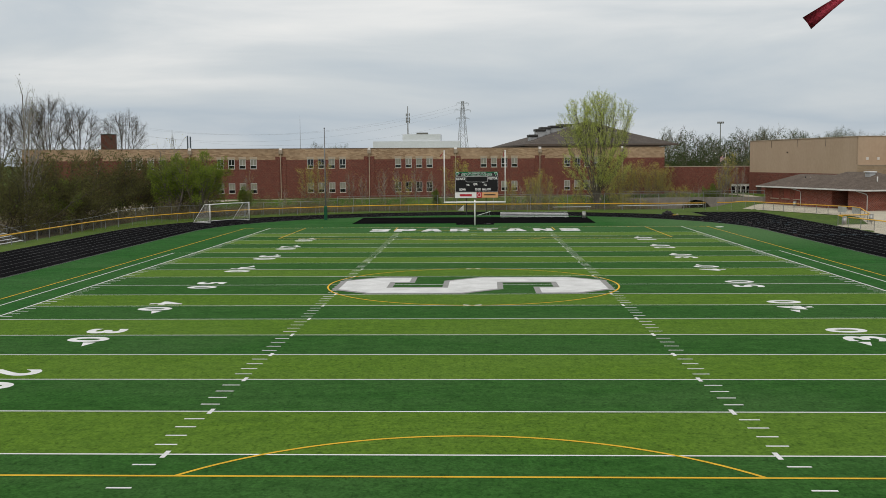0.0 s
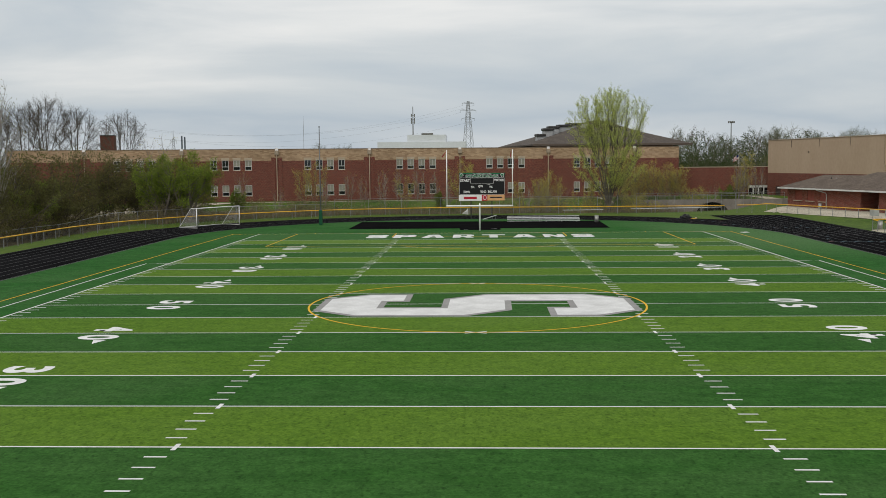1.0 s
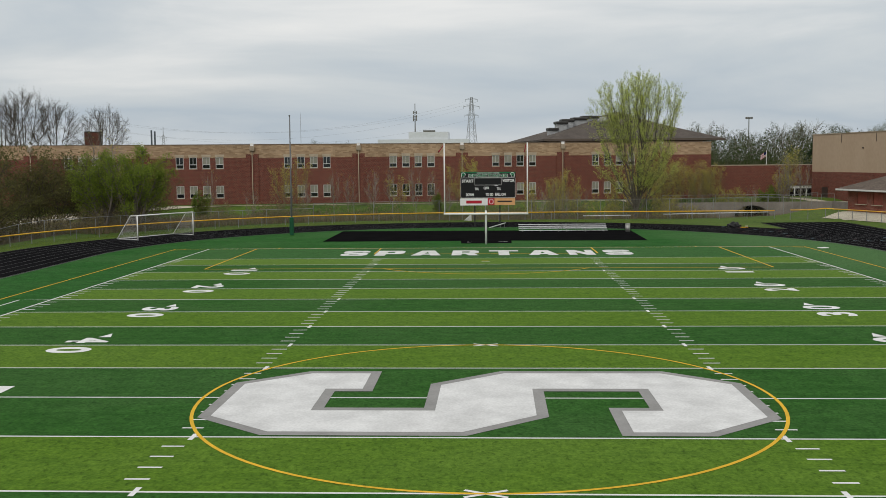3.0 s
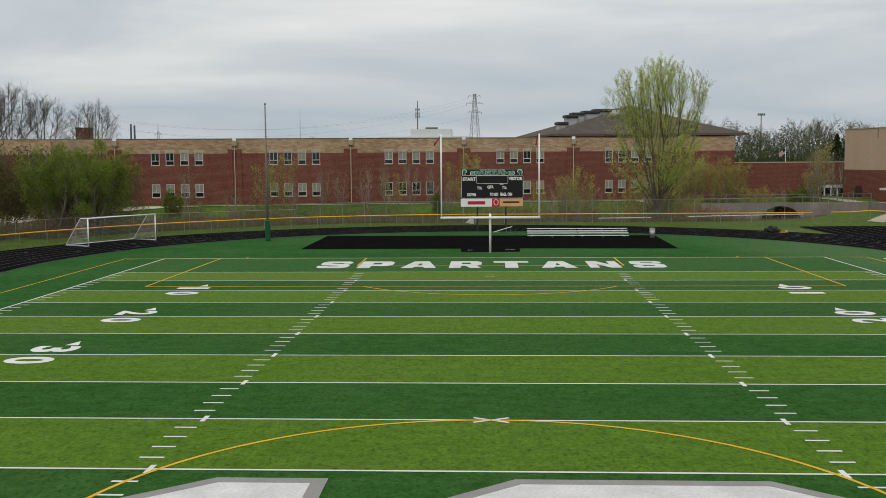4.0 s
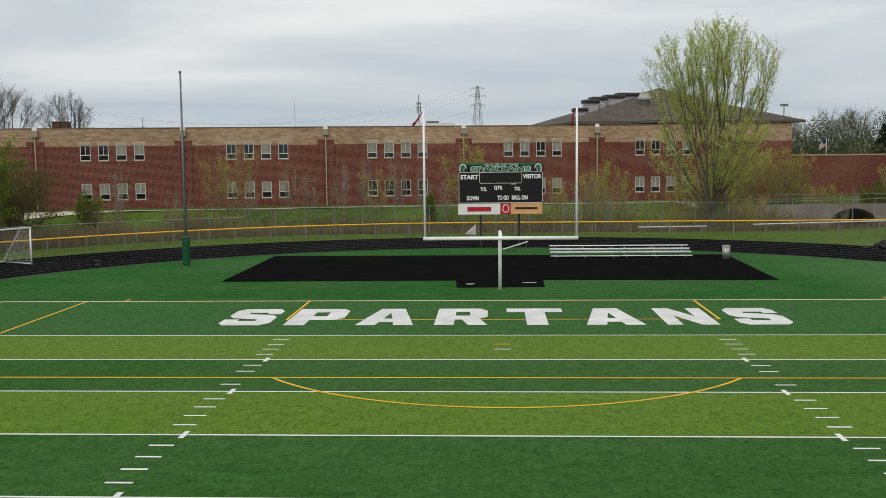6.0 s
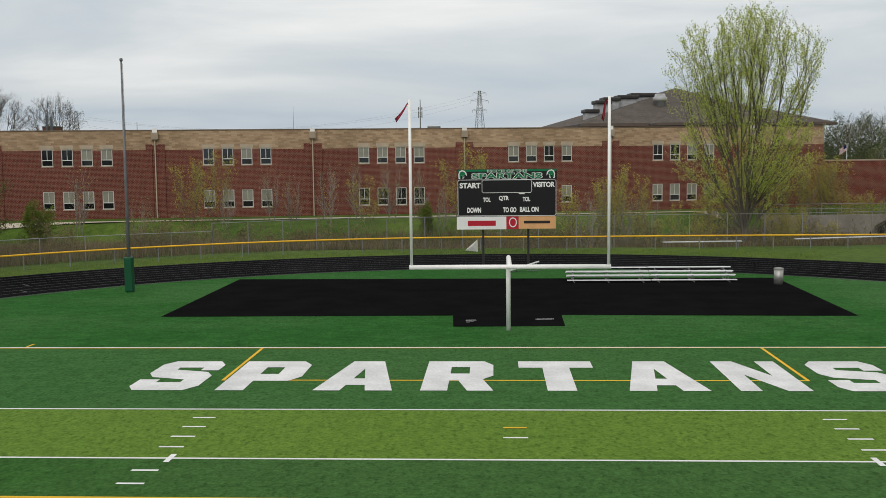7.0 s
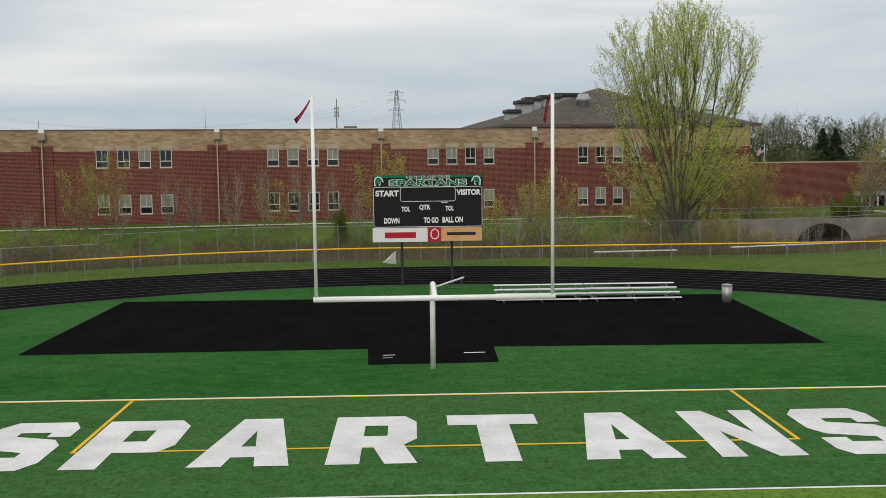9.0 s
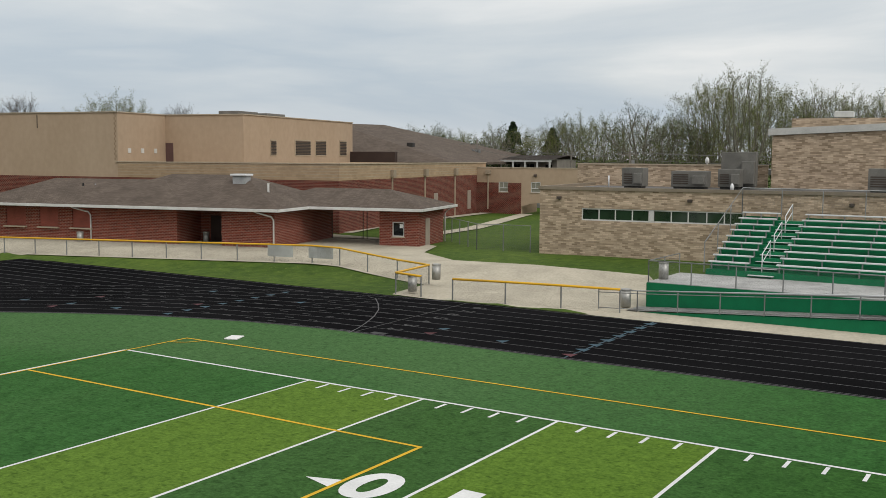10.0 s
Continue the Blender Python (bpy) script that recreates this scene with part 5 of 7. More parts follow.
def fence(name, label, points, height, cap=False, spacing=3.0, ground=None, group="", wire=True):
    """Chain-link fence: a post at each step, a top rail, woven wire and, if asked, a yellow cap."""
    f = thing(name, label, "fence", None, group)
    pts = [Vector(p) for p in points]
    steps = []
    for a, b in zip(pts, pts[1:]):
        n = max(1, round((b - a).length / spacing))
        steps += [a + (b - a) * k / n for k in range(n)]
    steps.append(pts[-1])
    zs = [(ground(p.x, p.y) if ground else land(p.x, p.y)) for p in steps]
    for p, z in zip(steps, zs):
        part("post", bar([(p.x, p.y, min(z, land(p.x, p.y)) - 0.3), (p.x, p.y, z + height + 0.03)], 0.04, 8), GALV, f)
    top = [(p.x, p.y, z + height) for p, z in zip(steps, zs)]
    part("top_rail", bar(top, 0.024, 6), GALV, f)
    if cap:
        part("yellow_cap", bar([(x, y, z + 0.035) for x, y, z in top], 0.062, 8), YELLOW_CAP, f, "yellow plastic safety cap", True)
    if wire:
        bm = bmesh.new()
        for (a, za), (b, zb) in zip(list(zip(steps, zs)), list(zip(steps, zs))[1:]):
            bm.faces.new([bm.verts.new(q) for q in ((a.x, a.y, za + 0.04), (b.x, b.y, zb + 0.04), (b.x, b.y, zb + height - 0.02), (a.x, a.y, za + height - 0.02))])
        part("wire_mesh", bm, WIRE, f, "woven wire mesh")
    return f


CURVE = [(-45.0, y) for y in (0.0, 16, 32, BEND_Y)] + arc(0, BEND_Y, 45.0, 176, 92, 22)
fence("track_fence", "chain-link track fence with a yellow top cap", CURVE + [(5, 93.9), (15, 94.2), (26, 94.1), (36.3, 94.4)], 1.0, True, 3.0)
SIDE = [(-51.2, 0.0), (-51.0, 40), (-50.2, 56)] + [(-r * math.cos(a), BEND_Y + r * math.sin(a)) for a, r in ((radians(16 + 3.6 * k), 50.0 - 0.25 * k) for k in range(14))]
fence("boundary_fence", "grey chain-link boundary fence along the thicket and ditch", SIDE, 1.85, False, 3.0)
fence("boundary_fence", "tall grey chain-link fence along the ditch", [SIDE[-1], (-12, 96.3), (0, 97.2), (12, 97.8), (24, 98.6), (33, 101.0), (41.0, 106.5), (45, 112.0), (50, 120)], 2.45, False, 3.0, lambda x, y: max(land(x, y), 0.0))
fence("apron_fence", "chain-link fence with a yellow cap along the concrete apron", [(37.7, 92.6), (42.1, 92.9), (48.6, 66.0), (48.7, 63.8), (46.9, 55.8), (42.8, 55.25), (42.65, 53.5)], 1.15, True, 2.9)
fence("gate_fence", "chain-link fence with a yellow cap beside the track", [(42.6, 51.5), (43.45, 42.6)], 1.15, True, 2.9)
fence("yard_fence", "grey chain-link yard fence and gate beside the school", [(61.6, 61.3), (69.6, 69.9)], 1.9, False, 2.6)
fence("yard_fence", "grey chain-link yard fence on the lawn", [(61.6, 61.3), (62.2, 57.2)], 1.9, False, 2.2)

# Benches behind the fence, a tarp heap, a pennant.


def plank_bench(a, b, z):
    d = Vector(b) - Vector(a)
    t = thing("plank_bench", "long aluminium plank bench on thin legs on the grass", "bench", pose(a[0], a[1], 0, 0, 0, math.degrees(math.atan2(d.y, d.x))), "benches by the fence")
    part("plank", boxes((0, d.length, -0.14, 0.14, z + 0.39, z + 0.46), bevel=0.012), ALU, t)
    m = max(2, int(d.length / 2.5))
    for k in range(m + 1):
        u = 0.04 + 0.92 * k / m
        p = Vector(a) + d * u
        part("leg", bar([(d.length * u, 0, land(p.x, p.y) - 0.2), (d.length * u, 0, z + 0.39)], 0.03, 6), GALV, t)


plank_bench((12.4, 94.9), (18.5, 95.6), 0.08)
plank_bench((22.9, 96.8), (37.2, 100.6), 0.12)
heap = bmesh.new()
bmesh.ops.create_icosphere(heap, subdivisions=4, radius=1.0)
for v in heap.verts:
    q = v.co.copy()
    v.co = Vector((q.x * 0.75, q.y * 0.5, max(q.z, -0.15) * 0.5)) * (1 + 0.35 * noise.noise(q * 2.3) + 0.15 * noise.noise(q * 6))
heap_ob = tagged(link_mesh("tarp_heap", heap, DARK_PLASTIC, None, "", True), "crumpled black tarp heap beside the track", "tarp")
heap_ob.location = (27.5, 79.2, 0.08)
hurdle = thing("starting_block", "orange and white starting block beside the tarp", "block", pose(28.5, 78.7, 0.015))
part("rail", boxes((-0.4, 0.4, -0.08, 0.08, 0, 0.07), bevel=0.01), YELLOW_CAP, hurdle)
part("pedal", boxes((0.15, 0.35, -0.16, 0.16, 0.071, 0.2), bevel=0.02), plain("pale_plastic", (0.5, 0.42, 0.36)), hurdle)
bm = bmesh.new()
vs = [bm.verts.new(p) for p in ((-0.55, 0, 0.12), (0.42, 0.05, 0.0), (0.38, 0.0, 0.95), (0.0, -0.12, 0.42))]
for t in ((0, 1, 3), (1, 2, 3), (2, 0, 3)):
    bm.faces.new([vs[k] for k in t])
bmesh.ops.solidify(bm, geom=bm.faces[:], thickness=0.012)
pen = tagged(link_mesh("white_pennant", bm, SIGN_WHITE), "white cloth pennant slumped against the fence", "pennant")
pen.location = (-2.15, 92.9, 0.03)
base_plate = tagged(link_mesh("field_base", boxes((-0.38, 0.38, -0.28, 0.28, 0, 0.05), bevel=0.02), SIGN_WHITE), "white rubber base plate lying on the turf", "base")
base_plate.matrix_world = pose(28.5, 53.2, 0.004, 0, 0, 20)

# ---- building details ----
HOOD = plain("dark_metal_hood", (0.05, 0.048, 0.046), 0.5, 0.4)


def on_hall(x, y):
    """A place in the plan in the auditorium's own frame."""
    c, s = math.cos(radians(10)), math.sin(radians(10))
    return (x - 25.6) * c + (y - 162) * s, (y - 162) * c - (x - 25.6) * s


for wx, wy, top, w in ((12.4, 152.0, 13.0, 1.6), (14.0, 153.0, 14.2, 1.9), (15.2, 154.0, 14.65, 2.0), (17.6, 155.5, 15.0, 2.6), (19.9, 157.0, 15.35, 3.3)):
    x, y = on_hall(wx, wy)
    v = part("roof_ventilator", boxes((x - w / 2, x + w / 2, y - 0.7, y + 1.0, top - 2.6, top - 0.5)), VENT_SHEET, hall, "galvanised roof ventilator")
    part("hood", boxes((x - w / 2 - 0.2, x + w / 2 + 0.2, y - 1.0, y + 1.3, top - 0.5, top), bevel=0.15), HOOD, v)
x, y = on_hall(21.6, 152.5)
part("roof_fan", bar([(x, y, 12.6), (x, y, 14.0), (x, y, 14.01), (x, y, 14.5), (x, y, 14.51), (x, y, 14.95)], [0.75, 0.75, 0.95, 0.95, 0.75, 0.65], 16), VENT_SHEET, hall, "round galvanised exhaust fan", True)

# Gym walls: louvres, doors, downspouts, roof behind.
for y0, y1, z0, z1 in ((12.4, 13.6, 7.05, 8.7), (17.5, 21.0, 7.05, 8.8), (22.1, 24.7, 7.05, 8.85), (28.1, 29.9, 7.05, 8.9)):
    lv = part("louvre_window", boxes((STEP_X, STEP_X + 0.06, y0, y0 + 0.1, z0, z1), (STEP_X, STEP_X + 0.06, y1 - 0.1, y1, z0, z1), (STEP_X, STEP_X + 0.06, y0 + 0.1, y1 - 0.1, z1 - 0.1, z1), (STEP_X, STEP_X + 0.06, y0 + 0.1, y1 - 0.1, z0, z0 + 0.1)), TRIM_PALE, gym)
    for k in range(9):
        z = z0 + 0.12 + k * (z1 - z0 - 0.25) / 9
        part("slat", boxes((STEP_X + 0.01, STEP_X + 0.1, y0 + 0.1, y1 - 0.1, z, z + 0.11)), LOUVER, lv)
part("roof_door", boxes((JOINT_X + 0.05, JOINT_X + 0.95, STEP_Y - 0.05, STEP_Y, Z_LOW + 0.02, Z_LOW + 1.95)), plain("mauve_door", (0.12, 0.07, 0.065)), gym, "dull brown roof door")
for y in (1.67, 3.64, 5.68):
    part("wall_light", boxes((JOINT_X, JOINT_X + 0.06, y - 0.22, y + 0.22, 7.2, 7.66), bevel=0.02), TRIM_WHITE, gym)
for x in (8.0, 17.5, 27.0):
    part("wall_stain_pipe", boxes((x - 0.03, x + 0.03, -0.05, -0.002, 9.6, 10.9)), LOUVER, gym)
part("wall_light", boxes((14.0, 14.25, -0.15, 0.0, 8.6, 8.8), bevel=0.02), LOUVER, gym)
part("expansion_joint", boxes(*[(36.3 + 0.12 * (k % 2), 36.4 + 0.12 * (k % 2), -0.012, 0.0, Z_LOW + 0.2 + 0.24 * k, Z_LOW + 0.43 + 0.24 * k) for k in range(19)]), plain("toothed_joint", (0.24, 0.17, 0.105), 0.9), gym, "toothed brick joint")
for y in (11.2, 19.7, 28.8):
    d = part("downspout", boxes((LOW_X, LOW_X + 0.12, y - 0.06, y + 0.06, 0.2, 5.0)), TRIM_PALE, gym)
    part("conductor_head", boxes((LOW_X, LOW_X + 0.35, y - 0.35, y + 0.35, 5.0, 5.75), bevel=0.03), plain("tan_metal", (0.33, 0.27, 0.20)), d)
for y in (22.4, 33.2):
    part("exit_door", boxes((LOW_X, LOW_X + 0.05, y, y + 1.1, 0.9, 3.1)), DOOR_PALE, gym, "pale exit door")
part("side_door", boxes((2.6, 4.4, -0.09, -0.052, -0.2, 2.4)), DOOR_DARK, gym, "dark side door")
for k in range(5):
    z = Z_RED + 0.25 + 0.26 * k
    part("block_course", boxes((JOINT_X + 0.02, LOW_X + 0.02, -0.075, -0.062, z, z + 0.04), (LOW_X, LOW_X + 0.015, -0.06, 39.9, z, z + 0.04)), TRIM_PALE, gym)
part("hip_roof", pitched(15, 59.0, 31.7, 78, 6.4, ((36, 46), (40, 54)), 11.6), SHINGLE, gym, "brown hipped roof behind the gym")
# Dark box stands in for the shaded gap under the roof edge.
part("gable_gap", boxes((STEP_X + 0.02, 52.0, 30.9, 31.55, Z_LOW, 7.6)), DOOR_DARK, gym)
for x, y, z in ((51, 38, 8.2), (47, 55, 9.0)):
    part("roof_stack", boxes((x - 0.4, x + 0.4, y - 0.4, y + 0.4, z - 0.8, z + 0.6), bevel=0.05), HOOD, gym)
for y in (15, 21):
    part("rooftop_unit", boxes((38.0, 40.5, y, y + 4.0, Z_HI - 0.3, Z_HI + 0.8), bevel=0.05), UNIT_GREY, gym)

# Beige arcade joining the gym and the tan block.
arcade = thing("arcade_link", "beige arcade link with an arched passage beside red brick", "building", pose(103.2, 86.0, 0.4, 0, 0, -82))
ARCH = [(5.85 + 0.31 * k, 6.16 + 0.31 * k, -1.2, 1.15 + 0.5 * math.sin(math.pi * (k + 0.5) / 13)) for k in range(13)]
part("stucco_wall", pierced(22, -1.2, 5.75, 0.4, [(2.9, 4.12, 2.9, 4.1), (7.0, 8.2, 2.9, 4.15), *ARCH]), STUCCO, arcade)
part("brick_panel", boxes((0, 2.9, -0.04, -0.002, -1.2, 4.0), (4.12, 5.8, -0.04, -0.002, -1.2, 4.0), (2.9, 4.12, -0.04, -0.002, -1.2, 2.9)), RED_BRICK, arcade)
for x0, x1 in ((2.9, 4.12), (7.0, 8.2)):
    window(arcade, x0, x1, 2.9, 4.1, (BLIND, BLIND), 0.4)
part("coping", boxes((-0.1, 22.1, -0.06, 0.46, 5.75, 5.86)), TRIM_PALE, arcade)
part("back_room", boxes((0, 5.7, 0.42, 6, -1.2, 5.3)), STUCCO, arcade)
part("back_room", boxes((10.0, 22, 0.42, 6, -1.2, 5.3)), STUCCO, arcade)
spout = part("downspout", boxes((1.5, 1.62, -0.16, -0.041, 0.8, 5.0)), TRIM_PALE, arcade)
part("conductor_head", boxes((1.25, 1.87, -0.3, -0.01, 5.0, 5.5), bevel=0.03), plain("tan_metal", (0.33, 0.27, 0.20)), spout)
part("wall_lamp", boxes((7.4, 7.75, -0.25, -0.002, 4.75, 5.05), bevel=0.03), LOUVER, arcade)

# Tan block: window strip, parapet trim, roof units, upper storeys.
MULLIONS = (4.65, 5.8, 6.98, 9.62, 10.74, 11.95, 13.08)
strip = part("window_strip", boxes((WIN0, WIN1, 0.05, 0.2, WIN_LO, WIN_LO + 0.09), (WIN0, WIN1, 0.05, 0.2, WIN_HI - 0.08, WIN_HI), *[(x - 0.035, x + 0.035, 0.05, 0.2, WIN_LO + 0.09, WIN_HI - 0.08) for x in MULLIONS], (WIN0, WIN0 + 0.07, 0.05, 0.2, WIN_LO + 0.09, WIN_HI - 0.08), (WIN1 - 0.07, WIN1, 0.05, 0.2, WIN_LO + 0.09, WIN_HI - 0.08), (8.1, 8.46, 0.03, 0.2, WIN_LO + 0.09, WIN_HI - 0.08)), TRIM_WHITE, block, "white framed window strip")
edges = sorted((WIN0, 8.1, 8.46, WIN1) + MULLIONS)
for a, b in zip(edges, edges[1:]):
    if a != 8.1:
        part("pane", boxes((a + 0.035, b - 0.035, 0.11, 0.13, WIN_LO + 0.09, WIN_HI - 0.08)), GLASS_GREEN, strip)
part("roof_edge", boxes((0.25, 45, -0.1, 0.12, 4.62, 4.84), (0.25, 0.47, 0.12, 13, 4.62, 4.84)), plain("tan_roof_edge", (0.24, 0.20, 0.15)), block)
for x, y in ((1.8, 0.0), (10.86, 0.0), (20.75, 0.0)):
    part("wall_lamp", boxes((x - 0.15, x + 0.15, -0.25, 0.0, 3.95, 4.15), bevel=0.03), LOUVER, block)


def rooftop_unit(x, y, w, d, h, z=4.64):
    u = part("rooftop_unit", boxes((x, x + w, y, y + d, z + 0.15, z + h), bevel=0.04), UNIT_GREY, block, "grey rooftop air handling unit")
    part("unit_hood", boxes((x + w * 0.62, x + w * 0.98, y - 0.45, y - 0.01, z + 0.35, z + h * 0.75), bevel=0.05), UNIT_GREY, u)
    part("unit_grille", boxes(*[(x + 0.15, x + w * 0.5, y - 0.03, y - 0.002, z + 0.35 + 0.16 * k, z + 0.44 + 0.16 * k) for k in range(5)]), LOUVER, u)
    part("unit_curb", boxes((x + 0.15, x + w - 0.15, y + 0.15, y + d - 0.15, z, z + 0.15)), HOOD, u)


rooftop_unit(4.7, 5.5, 1.55, 1.7, 1.5)
rooftop_unit(8.1, 6.5, 2.5, 1.9, 1.3)
rooftop_unit(11.1, 8.4, 1.6, 1.4, 1.45)
rooftop_unit(11.0, 10.2, 2.5, 1.2, 2.7)
rooftop_unit(21.3, 7.2, 2.7, 2.4, 1.6)
part("roof_dome", bar([(12.4, 6.8, 4.6), (12.4, 6.8, 4.85), (12.4, 6.8, 5.0), (12.4, 6.8, 5.1)], [0.13, 0.15, 0.1, 0.03], 12), ALU, block, "small pale roof vent", True)
for x, y in ((9.4, 13.2), (10.7, 12.6), (3.0, 8.0)):
    part("vent_pipe", bar([(x, y, 4.6), (x, y, 6.75 if y > 13 else 5.5)], 0.06, 8), ALU, block, "", True)
part("vent_cap", bar([(9.4, 13.2, 6.5), (9.4, 13.2, 6.8), (9.4, 13.2, 6.95)], [0.16, 0.15, 0.06], 12), ALU, block, "", True)
part("gas_pipe", bar([(3.0, 3.0, 4.42), (9.0, 5.2, 4.42), (17, 5.4, 4.42)], 0.05, 6), plain("yellow_pipe", (0.42, 0.36, 0.22)), block)
coping = boxes((14.1, 45.2, 11.7, 13.1, 0.0, 0.5))
for v in coping.verts:
    v.co.z += 8.62 + (v.co.x - 14.4) * 0.0425
part("upper_coping", coping, plain("pale_metal_fascia", (0.52, 0.52, 0.50), 0.5), block)
part("upper_parapet", boxes((15.6, 45, 13.11, 14, 8.6, 9.9)), TAN_STONE, block)
part("roof_hatch", boxes((18.55, 19.9, 13.2, 13.9, 9.95, 10.4), bevel=0.05), TRIM_WHITE, block)
part("mid_roof", boxes((-1.1, 14.0, 13.4, 26, 5.6, 6.0)), ROOF_FLAT, block)
part("mid_coping", boxes((-1.2, 14.0, 12.95, 13.45, 6.3, 6.4)), TRIM_PALE, block)

# ---- grandstand ----
stands = thing("grandstand", "green and aluminium grandstand with bench rows and ramp", "grandstand")
ROWS_N, RUN, RISE, DECK = 9, 0.76, 0.29, 1.35
Y0, Y1, AISLE0, AISLE1 = 40.8, 14.0, 38.6, 37.2
for k in range(ROWS_N):
    x, z = 50.7 + RUN * k, DECK + RISE * k
    part("riser_panel", boxes((x + 0.02, x + 0.05, Y1, Y0, z - 0.02, z + RISE - 0.03)), GREEN_PANEL, stands, "green riser panel")
    part("foot_plank", boxes((x + 0.05, x + RUN + 0.02, Y1, Y0, z + RISE - 0.03, z + RISE)), GREEN_PANEL, stands)
    for a, b in ((AISLE0, Y0 - 0.1), (Y1, AISLE1)):
        seat = part("seat_plank", boxes((x + 0.10, x + 0.36, a, b, z + RISE + 0.37, z + RISE + 0.44), bevel=0.012), ALU, stands)
        part("seat_back_panel", boxes((x + 0.38, x + 0.40, a, b, z + RISE + 0.02, z + RISE + 0.20)), GREEN_PANEL, stands)
        n = max(2, int((b - a) / 1.8))
        for j in range(n + 1):
            y = a + 0.15 + (b - a - 0.3) * j / n
            part("bracket", boxes((x + 0.18, x + 0.28, y - 0.03, y + 0.03, z + RISE, z + RISE + 0.38)), GALV, seat)
    part("aisle_step", boxes((x - 0.25, x + 0.02, AISLE1 + 0.05, AISLE0 - 0.05, z + RISE / 2 - 0.03, z + RISE / 2)), ALU, stands)
for k0 in (0, 3, 6):
    xa, xb = 50.8 + RUN * k0, 50.8 + RUN * (k0 + 2)
    za, zb = DECK + RISE * (k0 + 1), DECK + RISE * (k0 + 3)
    part("aisle_rail", bar([(xa, 37.9, za), (xa, 37.9, za + 0.95), (xb, 37.9, zb + 0.95), (xb, 37.9, zb)], 0.028, 8), ALU, stands, "", True)
    part("aisle_rail", bar([(xa, 37.9, za + 0.5), (xb, 37.9, zb + 0.5)], 0.022, 8), ALU, stands, "", True)
top_z, top_x = DECK + RISE * ROWS_N, 50.7 + RUN * ROWS_N
DECK_ALU = plain("worn_aluminium_deck", (0.50, 0.50, 0.49), 0.6, 0.2, 0.2)
for k in range(16):
    part("deck_plank", boxes((45.95 + 0.3 * k, 46.21 + 0.3 * k, Y1, 42.2, DECK - 0.05, DECK)), DECK_ALU, stands)
part("front_panel", boxes((45.88, 45.93, Y1, 42.2, 0.0, DECK - 0.03)), GREEN_PANEL, stands, "green front panel")
part("end_panel", boxes((45.93, 50.7, 42.2, 42.24, 0.0, DECK - 0.06)), GREEN_PANEL, stands, "green end panel")


def rail(points, height, posts, mesh=True, mids=(0.5,)):
    top = [(x, y, z + height) for x, y, z in points]
    part("guard_rail", bar(top, 0.03, 8), GALV, stands, "", True)
    for m in mids:
        part("guard_rail", bar([(x, y, z + height * m) for x, y, z in points], 0.022, 6), GALV, stands, "", True)
    pts = [Vector(p) for p in points]
    for a, b in zip(pts, pts[1:]):
        n = max(1, round((b - a).length / posts))
        for k in range(n + 1):
            p = a + (b - a) * k / n
            part("rail_post", bar([p, p + Vector((0, 0, height))], 0.03, 8), GALV, stands)
        if mesh:
            bm = bmesh.new()
            bm.faces.new([bm.verts.new(v) for v in (a + Vector((0, 0, 0.05)), b + Vector((0, 0, 0.05)), b + Vector((0, 0, height)), a + Vector((0, 0, height)))])
            part("rail_mesh", bm, WIRE, stands)


rail([(45.95, Y1, DECK), (45.95, 42.15, DECK), (50.5, 42.15, DECK)], 1.05, 2.2, True, ())
rail([(50.75, 40.9, DECK + 0.1), (top_x, 40.9, top_z + 0.2), (top_x, Y1, top_z + 0.2)], 1.6, 2.2, True, ())
deck = bmesh.new()
quads(deck, [[(x, y, z) for x in (44.25, 45.75)] for y, z in ((42.6, 0.10), (26.0, 0.96), (Y1, 1.02))])
bmesh.ops.solidify(deck, geom=deck.faces[:], thickness=0.05)
part("ramp_deck", deck, DECK_ALU, stands)
ramp = bmesh.new()
side = ((41.9, 0.0), (Y1, 0.0), (Y1, 0.98), (26.0, 0.92), (41.9, 0.09))
faces = [[ramp.verts.new((x, y, z)) for y, z in side] for x in (44.2, 44.24)]
ramp.faces.new(faces[0][::-1])
ramp.faces.new(faces[1])
for k in range(5):
    ramp.faces.new((faces[0][k], faces[0][(k + 1) % 5], faces[1][(k + 1) % 5], faces[1][k]))
bmesh.ops.recalc_face_normals(ramp, faces=ramp.faces[:])
part("ramp_skirt", ramp, GREEN_PANEL, stands, "green ramp skirt")
rail([(44.15, 44.0, 0.03), (44.15, 42.0, 0.1), (44.15, 26.0, 0.97), (44.15, Y1, 1.03)], 1.0, 2.1, False, (0.86, 0.1))
part("handrail", bar([(45.75, 41.5, 0.95), (45.75, 26.0, 1.86), (45.75, Y1, 1.92)], 0.025, 8), ALU, stands, "", True)
trash_can(47.4, 41.9, DECK)
trash_can(45.2, 43.0, 0.12)
trash_can(48.6, 89.3, 0.6)
trash_can(53.7, 80.9, 0.66)
trash_can(46.6, 55.1, 0.45)
trash_can(43.3, 54.5, 0.18)

